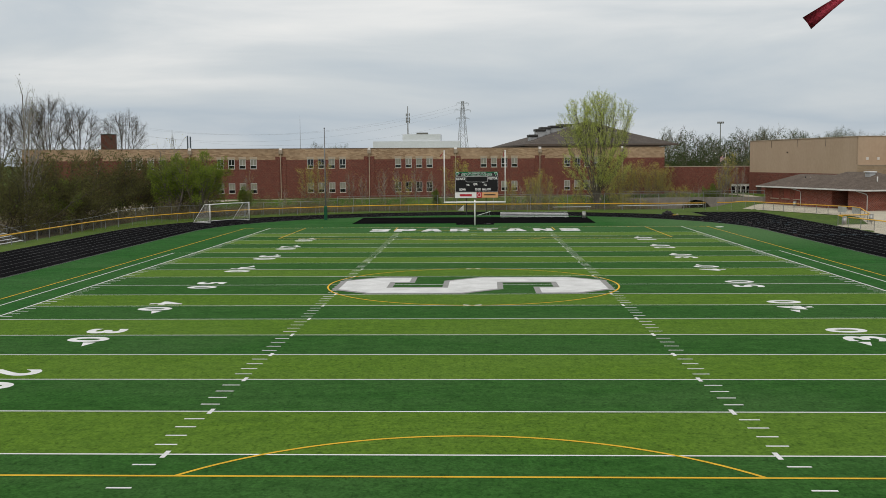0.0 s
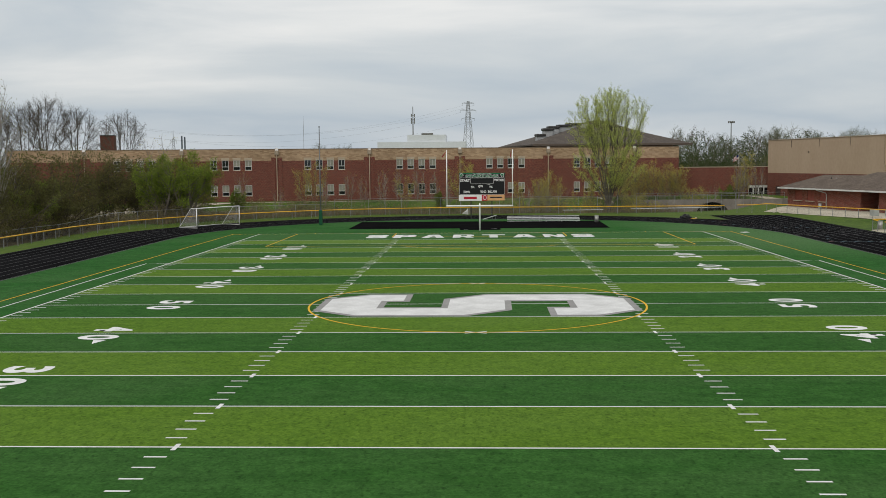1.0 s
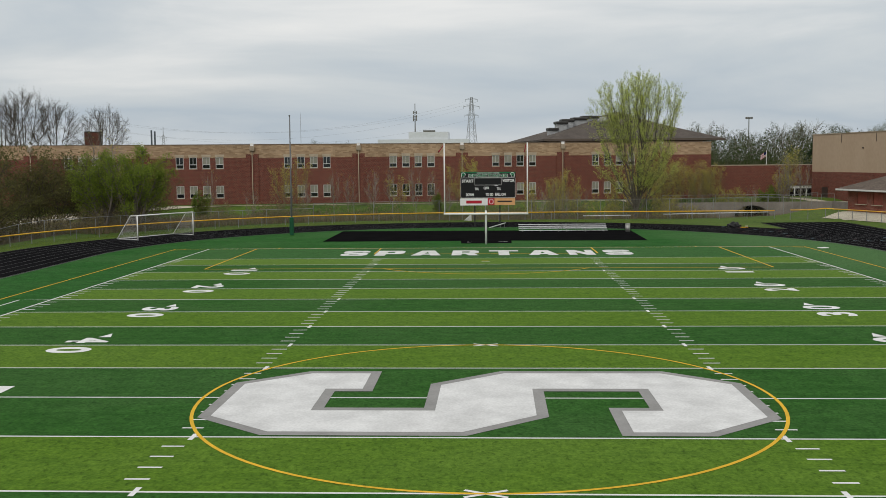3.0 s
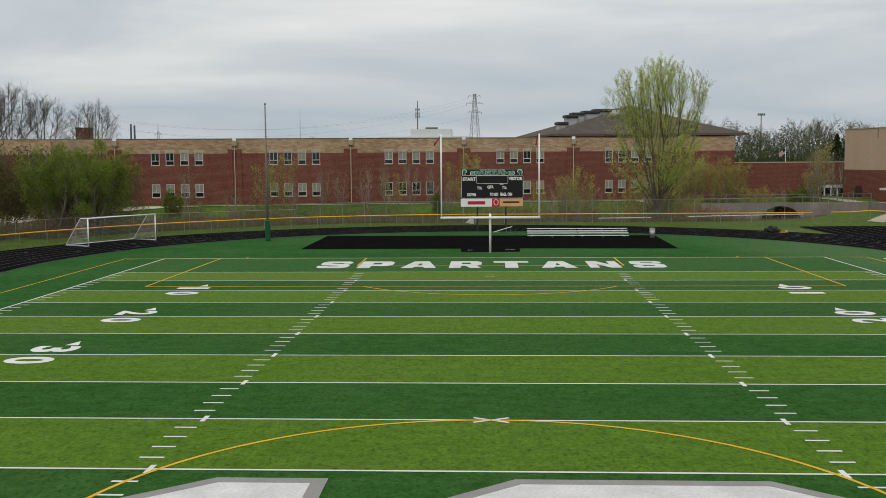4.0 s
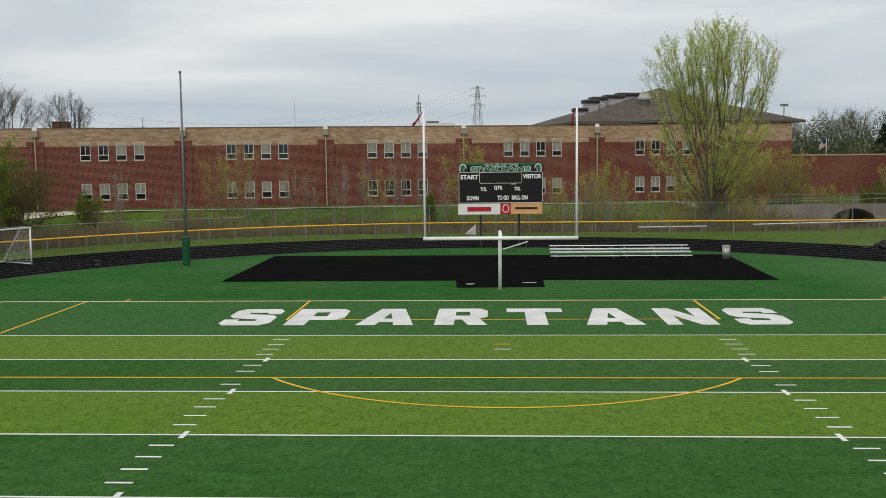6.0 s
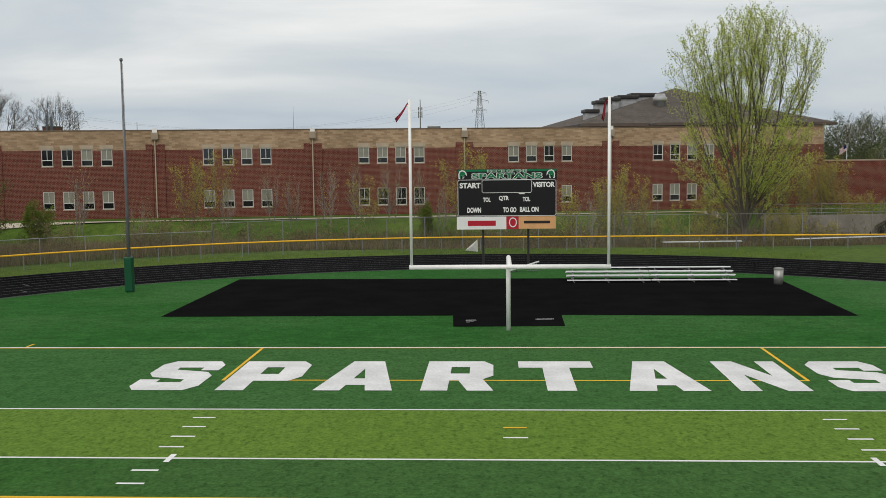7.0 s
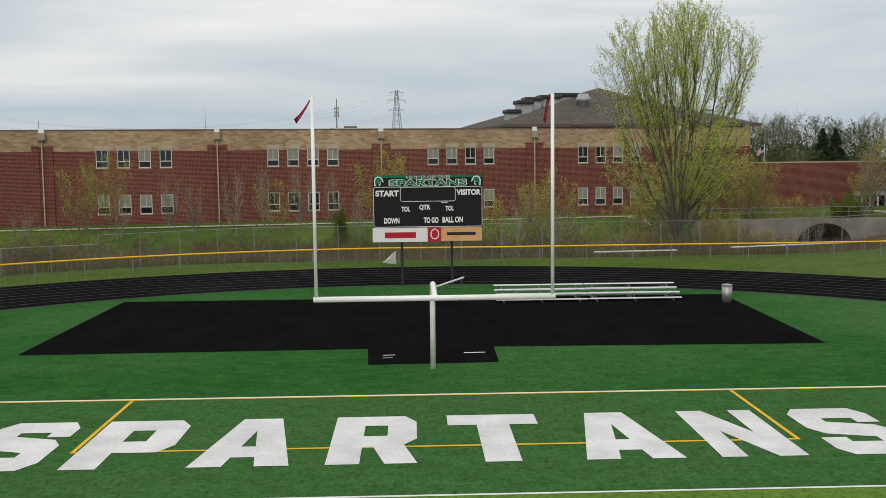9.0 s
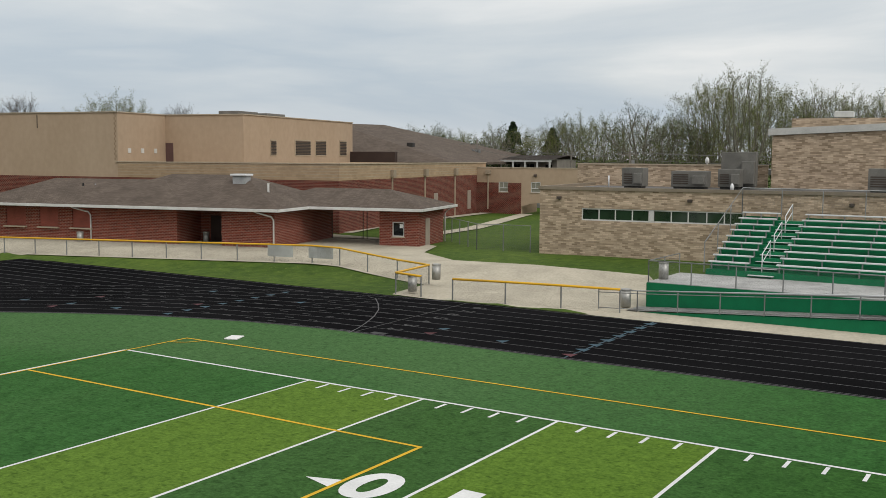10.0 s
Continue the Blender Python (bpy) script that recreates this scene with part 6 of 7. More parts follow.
# ---- pavements ----


def drape(name, pts, lift, material, label):
    """A paved sheet that follows the ground."""
    bm = bmesh.new()
    f = flat(bm, pts, 0.0)
    bmesh.ops.triangulate(bm, faces=[f], ngon_method="EAR_CLIP")
    for axis in (0, 1):
        lo, hi = min(p[axis] for p in pts), max(p[axis] for p in pts)
        n = int((hi - lo) / 1.5)
        for k in range(1, n + 1):
            co = [0, 0, 0]
            no = [0, 0, 0]
            co[axis], no[axis] = lo + (hi - lo) * k / (n + 1), 1
            bmesh.ops.bisect_plane(bm, geom=bm.verts[:] + bm.edges[:] + bm.faces[:], plane_co=co, plane_no=no)
    for v in bm.verts:
        v.co.z = land(v.co.x, v.co.y) + lift
    return tagged(link_mesh(name, bm, material), label, "pavement", kind="structure")


drape("pavement_apron", [(41.6, 92.9), (42.0, 92.2), (48.4, 66.0), (48.5, 63.8), (46.7, 56.0), (42.7, 55.4), (42.45, 53.3), (42.35, 42.0), (45.9, 41.0), (50.5, 43.0), (53.6, 45.0), (54.6, 52.8), (53.9, 58.5), (57.2, 63.0), (61.8, 64.9), (65.0, 70.5), (66.0, 78.0), (52.0, 104.0)], 0.06, CONCRETE, "pale broom-finished concrete apron by the concession stand")
drape("ground_strip", [(42.36, 52.2), (42.6, 51.2), (42.55, 50.1), (42.8, 48.9), (42.5, 47.6), (42.75, 46.4), (42.95, 45.2), (42.7, 44.2), (42.37, 43.7)], 0.085, LAWN, "ragged strip of grass between track and apron")
drape("pavement_strip", [(42.2, 42.0), (44.3, 42.0), (44.3, 14.0), (42.2, 14.0)], 0.075, CONCRETE, "worn concrete strip along the grandstand")


def path(name, pts, width, label):
    bm = ribbon(bmesh.new(), pts, width, 0)
    out = [(v.co.x, v.co.y) for v in bm.verts]
    bm.free()
    return drape(name, out[0::2] + out[1::2][::-1], 0.07, CONCRETE, label)


path("pavement_walk", [(-85, wall_y(-85) - 6.5), (-40, wall_y(-40) - 6.5), (0, wall_y(0) - 6.5), (24, wall_y(24) - 6.0)], 1.6, "concrete walk in front of the school wing")
path("pavement_walk", [(48, 133.5), (56, 126), (61, 118)], 1.8, "concrete walk by the gym")
path("pavement_walk", [(63, 70.5), (80, 72.5), (104, 79.5)], 1.7, "concrete walk across the lawn")
path("pavement_walk", [(68, 78.6), (80, 82.0), (103, 84.5)], 1.5, "concrete walk along the gym")

# ---- culvert ----
culvert = thing("culvert", "weathered concrete culvert headwall with a dark arch", "culvert", pose(41.4, 124.0, 0, 0, 0, 4))
AX, AZ, TOP = 2.9, 2.1, 0.85
curve = [(-AX * math.cos(a), -1.75 + AZ * math.sin(a)) for a in np.linspace(0, math.pi, 21)]
head = bmesh.new()
for y in (0.0, 0.45):
    quads(head, [[(x, y, z) for x, z in [(-14, -2.4), (-AX, -2.4)] + curve + [(AX, -2.4), (13, -2.4)]], [(x, y, TOP) for x, z in [(-14, 0), (-AX, 0)] + curve + [(AX, 0), (13, 0)]]])
quads(head, [[(-14, y, TOP), (13, y, TOP)] for y in (0.0, 0.45)])
quads(head, [[(x, y, z) for x, z in [(-AX, -2.4)] + curve + [(AX, -2.4)]] for y in (0.0, 0.45)])
bmesh.ops.remove_doubles(head, verts=head.verts[:], dist=0.001)
part("headwall", head, WALL_CONCRETE, culvert)
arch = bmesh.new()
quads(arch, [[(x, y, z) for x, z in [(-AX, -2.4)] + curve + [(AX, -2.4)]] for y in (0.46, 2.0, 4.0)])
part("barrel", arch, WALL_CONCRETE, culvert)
# Near-black end plate: the deep barrel's darkness is put into its colour.
part("barrel_end", boxes((-AX - 0.2, AX + 0.2, 4.0, 4.3, -2.4, 0.6)), plain("culvert_dark", (0.02, 0.018, 0.015), 0.9), culvert)
part("wing_wall", boxes((12.6, 13.1, -9, -0.02, -2.2, 0.9), bevel=0.02), WALL_CONCRETE, culvert)
part("guard_rail", bar([(-14, 0.2, 2.0), (13, 0.2, 2.0)], 0.03, 6), GALV, culvert)
part("guard_rail", bar([(-14, 0.2, 1.5), (13, 0.2, 1.5)], 0.025, 6), GALV, culvert)
for k in range(14):
    part("rail_post", bar([(-14 + 27 * k / 13, 0.2, 0.9), (-14 + 27 * k / 13, 0.2, 2.02)], 0.03, 6), GALV, culvert)

# ---- far things ----
far_hall = thing("industrial_building", "distant white flat-roofed industrial building", "building", pose(-42, 640, 0))
part("wall", boxes((-31, 31, 0, 40, 0, 22.6)), plain("far_white_wall", (0.62, 0.65, 0.68), 0.8, 0, 0.06, 0.2), far_hall)
part("upper_wall", boxes((-10, 17, 1, 30, 22.6, 27.5)), plain("far_white_wall", (0.62, 0.65, 0.68), 0.8, 0, 0.06, 0.2), far_hall)
part("roof_unit", boxes((0, 8, 0.9, 6, 27.5, 28.6)), UNIT_GREY, far_hall)


def lattice(name, label, x, y, h, base, arms, r):
    """A lattice tower with crossed bracing and side arms."""
    t = thing(name, label, "tower", pose(x, y, 0, 0, 0, 20))

    def half(z):
        return base * (1 - z / h * 0.86) / 2

    for sx in (-1, 1):
        for sy in (-1, 1):
            part("tower_leg", bar([(sx * half(z), sy * half(z), z) for z in (0, h * 0.5, h)], r, 4), GALV, t)
    zs = [h * (1 - 0.86 ** k) / (1 - 0.86 ** 11) for k in range(12)]
    bm = bmesh.new()
    for a, b in zip(zs, zs[1:]):
        for s in (-1, 1):
            for flip in (-1, 1):
                tube(bm, [(flip * half(a), s * half(a), a), (-flip * half(b), s * half(b), b)], r * 0.55, 3)
                tube(bm, [(s * half(a), flip * half(a), a), (s * half(b), -flip * half(b), b)], r * 0.55, 3)
    part("bracing", bm, GALV, t)
    for z, w in arms:
        bm = bmesh.new()
        for s in (-1, 1):
            tube(bm, [(0, 0, z + 1.2), (s * w, 0, z)], r * 0.8, 4)
            tube(bm, [(0, 0, z - 0.4), (s * w, 0, z)], r * 0.8, 4)
            tube(bm, [(s * w, 0, z), (s * w, 0, z - 1.6)], r * 0.7, 4)
        part("arm", bm, GALV, t)
    return t


lattice("power_pylon", "grey lattice power pylon with three pairs of arms", -9.5, 665, 52, 9.0, ((50.5, 4.5), (45.5, 6.0), (39.5, 5.0)), 0.16)
mast = thing("radio_mast", "slender distant radio mast with antennas", "mast", pose(-71, 974, 0))
part("shaft", bar([(0, 0, 0), (0, 0, 66)], [1.0, 0.35], 6), UNIT_GREY, mast)
for z in (50, 53, 57):
    part("antenna", boxes((-2, -1.2, -1, 1, z - 1.5, z + 1.5), (1.2, 2, -1, 1, z - 1.5, z + 1.5), (-1.4, 1.4, -0.2, 0.2, z - 0.2, z + 0.2)), UNIT_GREY, mast)
for x, y, h, s in ((-64.4, 158, 14.0, 0.22), (-63.85, 158.3, 13.8, 0.22)):
    c = thing("exhaust_stack", "dark steel exhaust stack beyond the school", "stack", pose(x, y, 0), "exhaust stacks")
    part("shaft", bar([(0, 0, 0), (0, 0, h)], s * 0.75, 10), plain("stack_blue_grey", (0.09, 0.11, 0.13)), c)
house = thing("brick_penthouse", "brick stair tower rising behind the school roof", "building", pose(-170.5, 392, 0, 0, 0, 10))
part("wall", boxes((-3.0, 3.0, 0, 6, 0, 21.3)), plain("penthouse_brick", (0.12, 0.045, 0.032), 0.9), house)
part("cap", boxes((-3.15, 3.15, -0.15, 6.15, 21.3, 21.7)), DARK_STEEL, house)
thin = thing("radio_mast", "thin distant radio mast like a needle", "mast", pose(-112, 568, 0))
part("shaft", bar([(0, 0, 0), (0, 0, 30), (0, 0, 38)], [0.13, 0.10, 0.04], 5), UNIT_GREY, thin)
lattice("lattice_tower", "small distant lattice tower with a spike on top", -160, 456, 21.5, 4.5, ((20.4, 1.6),), 0.10)
lattice("power_pylon", "distant lattice power pylon with wide arms behind bare trees", -249.4, 600, 39, 8.0, ((37.3, 4.6), (32.7, 6.2)), 0.14)
spike = thing("tower_spike", "steel spike standing on the lattice tower", "antenna", pose(-160, 456, 21.5))
part("shaft", bar([(0, 0, -0.4), (0, 0, 4.2)], [0.16, 0.09], 5), UNIT_GREY, spike)


def cable(points, sag, r, label):
    """A hanging cable between points, with the same sag in each span."""
    line = []
    for p, q in zip(points, points[1:]):
        p, q = Vector(p), Vector(q)
        line += [p.lerp(q, k / 14) - Vector((0, 0, 4 * sag * (k / 14) * (1 - k / 14))) for k in range(15)]
    c = thing("cable", label, "cable", None, "cables")
    part("wire", bar(line, r, 3), UNIT_GREY, c)


for arm, z0, z1 in ((-4.4, 35.5, 48.9), (4.4, 35.5, 48.9), (-5.8, 31.0, 43.9), (5.0, 30.6, 37.9)):
    cable([(-249.4 + arm * 0.9, 600 + arm * 0.3, z0), (-9.5 + arm * 0.9, 665 + arm * 0.3, z1)], 14.0, 0.032, "sagging power cable between far pylons")


def utility_pole(x, y, top, boxes_n):
    p = thing("utility_pole", "grey wooden utility pole with a crossarm beyond the gym", "pole", pose(x, y, 0), "utility poles")
    part("shaft", bar([(0, 0, 0), (0, 0, top)], [0.16, 0.11], 8), BARK_PALE, p)
    part("crossarm", boxes((-0.06, 0.06, -1.1, 1.1, top - 0.7, top - 0.56)), BARK_PALE, p)
    for k in range(boxes_n):
        part("transformer", bar([(-0.3, -0.5 + 0.5 * k, top - 2.2), (-0.3, -0.5 + 0.5 * k, top - 1.3)], 0.2, 10), GALV, p)
    for y in (-0.95, 0.95):
        part("insulator", bar([(0, y, top - 0.56), (0, y, top - 0.35)], 0.05, 6), DARK_STEEL, p)


utility_pole(120, 95.9, 9.8, 3)
utility_pole(117.2, 80, 8.4, 0)
utility_pole(111, 69.4, 8.5, 1)
for dy, dz in ((-0.95, -0.35), (0.95, -0.35), (0.0, -1.2)):
    cable([(138, 140, 9.5 + dz), (120, 95.9 + dy, 9.8 + dz), (117.2, 80 + dy, 8.4 + dz), (111, 69.4 + dy, 8.5 + dz), (98, 30, 8.6 + dz)], 0.5, 0.03, "thin black cable between utility poles")

porch_house = thing("porch_house", "low house with a white columned porch beyond the gym", "house", pose(121, 87.5, 0))
part("wall", boxes((0, 6, -3.6, 3.6, 0, 7.1)), plain("house_siding", (0.22, 0.20, 0.18), 0.8), porch_house)
roof = bmesh.new()
quads(roof, [[(x, y, z) for y in (-4, 4)] for x, z in ((-2.6, 7.15), (3, 7.75), (6.6, 7.2))])
bmesh.ops.solidify(roof, geom=roof.faces[:], thickness=0.12)
part("roof", roof, SHINGLE_GREY, porch_house)
part("porch_beam", boxes((-2.5, -2.3, -3.9, 3.9, 6.85, 7.1)), TRIM_WHITE, porch_house)
part("porch_deck", boxes((-2.6, 0.0, -3.9, 3.9, 0, 4.6)), plain("porch_deck_grey", (0.3, 0.3, 0.29)), porch_house)
for y in (-3.7, -1.85, 0.0, 1.85, 3.7):
    part("porch_column", boxes((-2.5, -2.32, y - 0.09, y + 0.09, 4.6, 6.85)), TRIM_WHITE, porch_house)
for y in (-2.4, 0.4, 2.6):
    part("window", boxes((-0.05, -0.005, y - 0.5, y + 0.5, 5.2, 6.5)), GLASS, porch_house)

mastpole = thing("floodlight_pole", "tall floodlight pole with a cluster of lamps", "light pole", pose(113, 400, 0))
part("shaft", bar([(0, 0, 0), (0, 0, 25)], [0.4, 0.2], 8), GALV, mastpole)
for k in (-1.2, -0.4, 0.4, 1.2):
    part("lamp", boxes((k - 0.3, k + 0.3, -0.5, 0.1, 24.6, 25.4), bevel=0.08), UNIT_GREY, mastpole)
part("lamp_bar", boxes((-1.5, 1.5, 0.0, 0.12, 24.5, 24.62)), GALV, mastpole)

usflag = thing("national_flag", "striped national flag hanging from a white pole", "flag", pose(72.8, 228.9, 0.1))
part("shaft", bar([(0, 0, 0), (0, 0, 9.6)], [0.09, 0.05], 8), POST_WHITE, usflag)


def flag_cell(u0, u1, v0, v1):
    bm = bmesh.new()
    n = 4
    quads(bm, [[(-0.08 - (u0 + (u1 - u0) * i / n) * 1.45, 0.12 * math.sin(5 * (u0 + (u1 - u0) * i / n)), 9.3 - 1.3 * (v0 + (v1 - v0) * j) - 0.95 * (u0 + (u1 - u0) * i / n)) for i in range(n + 1)] for j in range(2)])
    bmesh.ops.solidify(bm, geom=bm.faces[:], thickness=0.015)
    return bm


FLAG_RED = plain("flag_red", (0.42, 0.02, 0.03), 0.8)
FLAG_BLUE = plain("flag_blue", (0.02, 0.03, 0.13), 0.8)
for k in range(13):
    u0 = 0.4 if k < 7 else 0.0
    part("stripe", flag_cell(u0, 1, k / 13, (k + 1) / 13), FLAG_RED if k % 2 == 0 else SIGN_WHITE, usflag)
part("canton", flag_cell(0, 0.4, 0, 7 / 13), FLAG_BLUE, usflag)

# Steel steps and a small stand outside the fence.
steps = thing("portable_stand", "grey steel spectator stand with stair rails", "stand", pose(-48.2, 39.0, -0.75, 0, 0, 90))
for k in range(5):
    part("seat_plank", boxes((-7, 2.4, 0.6 * k, 0.6 * k + 0.28, 0.45 + 0.25 * k, 0.5 + 0.25 * k), bevel=0.01), ALU, steps)
for k in range(5):
    x = -6.8 + 2.3 * k
    part("frame", tube(tube(bmesh.new(), [(x, 0, 0.4), (x, 2.6, 1.5)], 0.03, 6), [(x, 2.6, -0.2), (x, 2.6, 2.3)], 0.03, 6), GALV, steps)
part("back_rail", bar([(-7, 2.7, 2.3), (2.4, 2.7, 2.3)], 0.03, 6), GALV, steps)
part("side_rail", bar([(2.4, 0, 1.3), (2.4, 2.7, 2.3), (2.4, 2.7, 0)], 0.03, 6), GALV, steps)

# Pale banners tied to the apron fence.
for y0, y1 in ((67.3, 69.1), (64.5, 66.2)):
    banner = thing("fence_banner", "blank pale banner tied to the apron fence", "banner", None, "fence banners")
    bm = bmesh.new()
    at = [(47.88 + (68.95 - y) * 0.2416 - 0.06, y) for y in np.linspace(y0, y1, 5)]
    quads(bm, [[(x - 0.02 * (k % 2), y, z) for k, (x, y) in enumerate(at)] for z in (0.85, 1.2, 1.6)])
    bmesh.ops.solidify(bm, geom=bm.faces[:], thickness=0.01)
    part("cloth", bm, plain("pale_banner", (0.62, 0.63, 0.62), 0.7), banner)

# ---- trees ----


class Growth:
    """Collects tapered limbs and leaf quads for one tree."""

    def __init__(self, seed):
        self.rng = random.Random(seed)
        self.v, self.f, self.lv, self.lf = [], [], [], []
        self.tips = []

    def limb(self, pts, r0, r1, sides):
        base = len(self.v)
        n = len(pts)
        for k, p in enumerate(pts):
            d = (pts[min(k + 1, n - 1)] - pts[max(k - 1, 0)]).normalized()
            a = d.orthogonal().normalized()
            b = d.cross(a)
            r = r0 + (r1 - r0) * k / (n - 1)
            for s in range(sides):
                t = 2 * math.pi * s / sides
                self.v.append(p + a * (r * math.cos(t)) + b * (r * math.sin(t)))
        for k in range(n - 1):
            for s in range(sides):
                i, j = base + k * sides + s, base + k * sides + (s + 1) % sides
                self.f.append((i, j, j + sides, i + sides))

    def grow(self, p, d, length, r, level, spec):
        rng = self.rng
        n = spec["twig"] if level >= spec["levels"] else (7, 4, 2)[min(level, 2)]
        pts = [p]
        wander = spec["wander"]
        for k in range(n):
            d = (d + Vector((rng.gauss(0, wander), rng.gauss(0, wander), rng.gauss(0, wander) + spec["lift"]))).normalized()
            pts.append(pts[-1] + d * (length / n))
        last = level >= spec["levels"]
        self.limb(pts, r, r * (0.25 if last else 0.45), 7 if r > 0.12 and level == 0 else 4 if r > 0.05 and level < 2 else 3)
        if last or level >= spec["leaf_level"]:
            self.tips += pts[1:]
        if last:
            return
        kids = spec["kids"][level]
        for k in range(kids):
            t = spec["bare"][level] + (1 - spec["bare"][level]) * (k + rng.random()) / kids
            i = min(int(t * n), n - 1)
            q = pts[i] + (pts[i + 1] - pts[i]) * (t * n - i)
            along = (pts[i + 1] - pts[i]).normalized()
            side = along.orthogonal().normalized()
            side.rotate(Matrix.Rotation(rng.uniform(0, 2 * math.pi), 3, along))
            a = radians(rng.uniform(*spec["fork"]))
            way = along * math.cos(a) + side * math.sin(a)
            reach = 0.45 + 0.8 * math.sin(math.pi * min(t, 1.0) ** 0.85) if spec["oval"] and level == 0 else 1.15 - 0.5 * t
            self.grow(q, way, length * spec["shrink"] * rng.uniform(0.75, 1.2) * reach, r * 0.5 * (1.1 - 0.45 * t), level + 1, spec)

    def leaves(self, count, size, puff, low=0.0, diamond=False):
        rng = self.rng
        tips = [t for t in self.tips if t.z > low]
        for _ in range(count if tips else 0):
            c = rng.choice(tips) + Vector((rng.uniform(-1, 1), rng.uniform(-1, 1), rng.uniform(-1, 1))) * puff * 1.4
            a = Vector((rng.gauss(0, 1), rng.gauss(0, 1), rng.gauss(0, 1))).normalized()
            b = a.orthogonal().normalized()
            b.rotate(Matrix.Rotation(rng.uniform(0, 6.28), 3, a))
            s = size * rng.uniform(0.6, 1.4)
            i = len(self.lv)
            if diamond:
                self.lv += [c - a * s, c + b * s * 0.55, c + a * s, c - b * s * 0.55]
                self.lf.append((i, i + 1, i + 2, i + 3))
            else:
                self.lv += [c - a * s, c + b * s * 0.75, c + a * s]
                self.lf.append((i, i + 1, i + 2))

    def to_height(self, h):
        """Scales the whole tree so that its top stands h above the ground."""
        k = h / max(p.z for p in self.v)
        self.v, self.lv, self.tips = ([p * k for p in some] for some in (self.v, self.lv, self.tips))
        return self

    def thing(self, name, label, category, bark, leaf, m=None, group=""):
        t = thing(name, label, category, m, group)
        for part_name, v, f, mat in (("trunk", self.v, self.f, bark), ("crown", self.lv, self.lf, leaf)):
            if f:
                me = bpy.data.meshes.new(part_name)
                me.from_pydata(v, [], f)
                me.materials.append(mat)
                ob = new(part_name, me)
                ob.parent = t
        return t


def spec(**kw):
    s = dict(oval=False, twig=2, levels=3, leaf_level=2, kids=(7, 6, 5), bare=(0.25, 0.2, 0.1), fork=(25, 50), shrink=0.52, wander=0.09, lift=0.03)
    s.update(kw)
    return s


def stems(g, count, spread, length, r, sp, base=0.3, foot=-0.3):
    for k in range(count):
        a = 2 * math.pi * (k + g.rng.random() * 0.6) / count
        lean = radians(g.rng.uniform(*spread))
        d = Vector((math.cos(a) * math.sin(lean), math.sin(a) * math.sin(lean), math.cos(lean)))
        g.grow(Vector((math.cos(a) * base * g.rng.random(), math.sin(a) * base * g.rng.random(), foot + (g.rng.random() * 0.5 * foot if foot > 0 else 0))), d, length * g.rng.uniform(0.85, 1.1), r, 0, sp)


# The large poplar by the ditch: one short trunk, ascending limbs, leaves in tufts along every twig.
BARK_POPLAR = plain("grey_brown_poplar_bark", (0.125, 0.112, 0.085), 0.95, 0, 0.3, 5.0)
g = Growth(23)
g.limb([Vector((0, 0, z)) for z in (-0.4, 0.6, 2.0, 3.4)], 0.36, 0.26, 9)
shoot = spec(levels=2, leaf_level=1, kids=(0, 5), bare=(0.2, 0.12), fork=(18, 42), shrink=0.34, wander=0.06, lift=0.05)
STEPS = (0, 0.14, 0.28, 0.42, 0.56, 0.7, 0.85, 1.0)


def arching(g, foot, tip, out, rise, jitter):
    """Points of a limb that leaves its foot outwards and turns up towards its tip."""
    bend = Vector((foot.x + (tip.x - foot.x) * out, foot.y + (tip.y - foot.y) * out, foot.z + rise * (tip.z - foot.z)))
    return [foot * (1 - t) ** 2 + bend * (2 * t * (1 - t)) + tip * t * t + Vector((g.rng.gauss(0, jitter), g.rng.gauss(0, jitter), 0)) * min(1, 4 * t) for t in STEPS]


limbs = []
for turn, rho, top in ((20, 0.4, 18.6), (40, 2.4, 16.4), (105, 2.3, 16.0), (160, 3.0, 16.2), (212, 2.7, 15.4), (280, 2.4, 16.0), (328, 3.2, 15.6), (8, 5.0, 13.6), (186, 5.0, 13.4), (70, 4.6, 12.5), (250, 4.6, 12.5)):
    a = radians(turn)
    limbs.append(arching(g, Vector((math.cos(a) * 0.12, math.sin(a) * 0.12, 1.6 + 1.6 * g.rng.random())), Vector((math.cos(a) * rho, math.sin(a) * rho, top)), 0.7, 0.5, 0.1))
    g.limb(limbs[-1], 0.12 if rho < 4 else 0.09, 0.025, 6)
SHOOTS, CROWN_R, CROWN_Z = 128, 6.5, 20.0
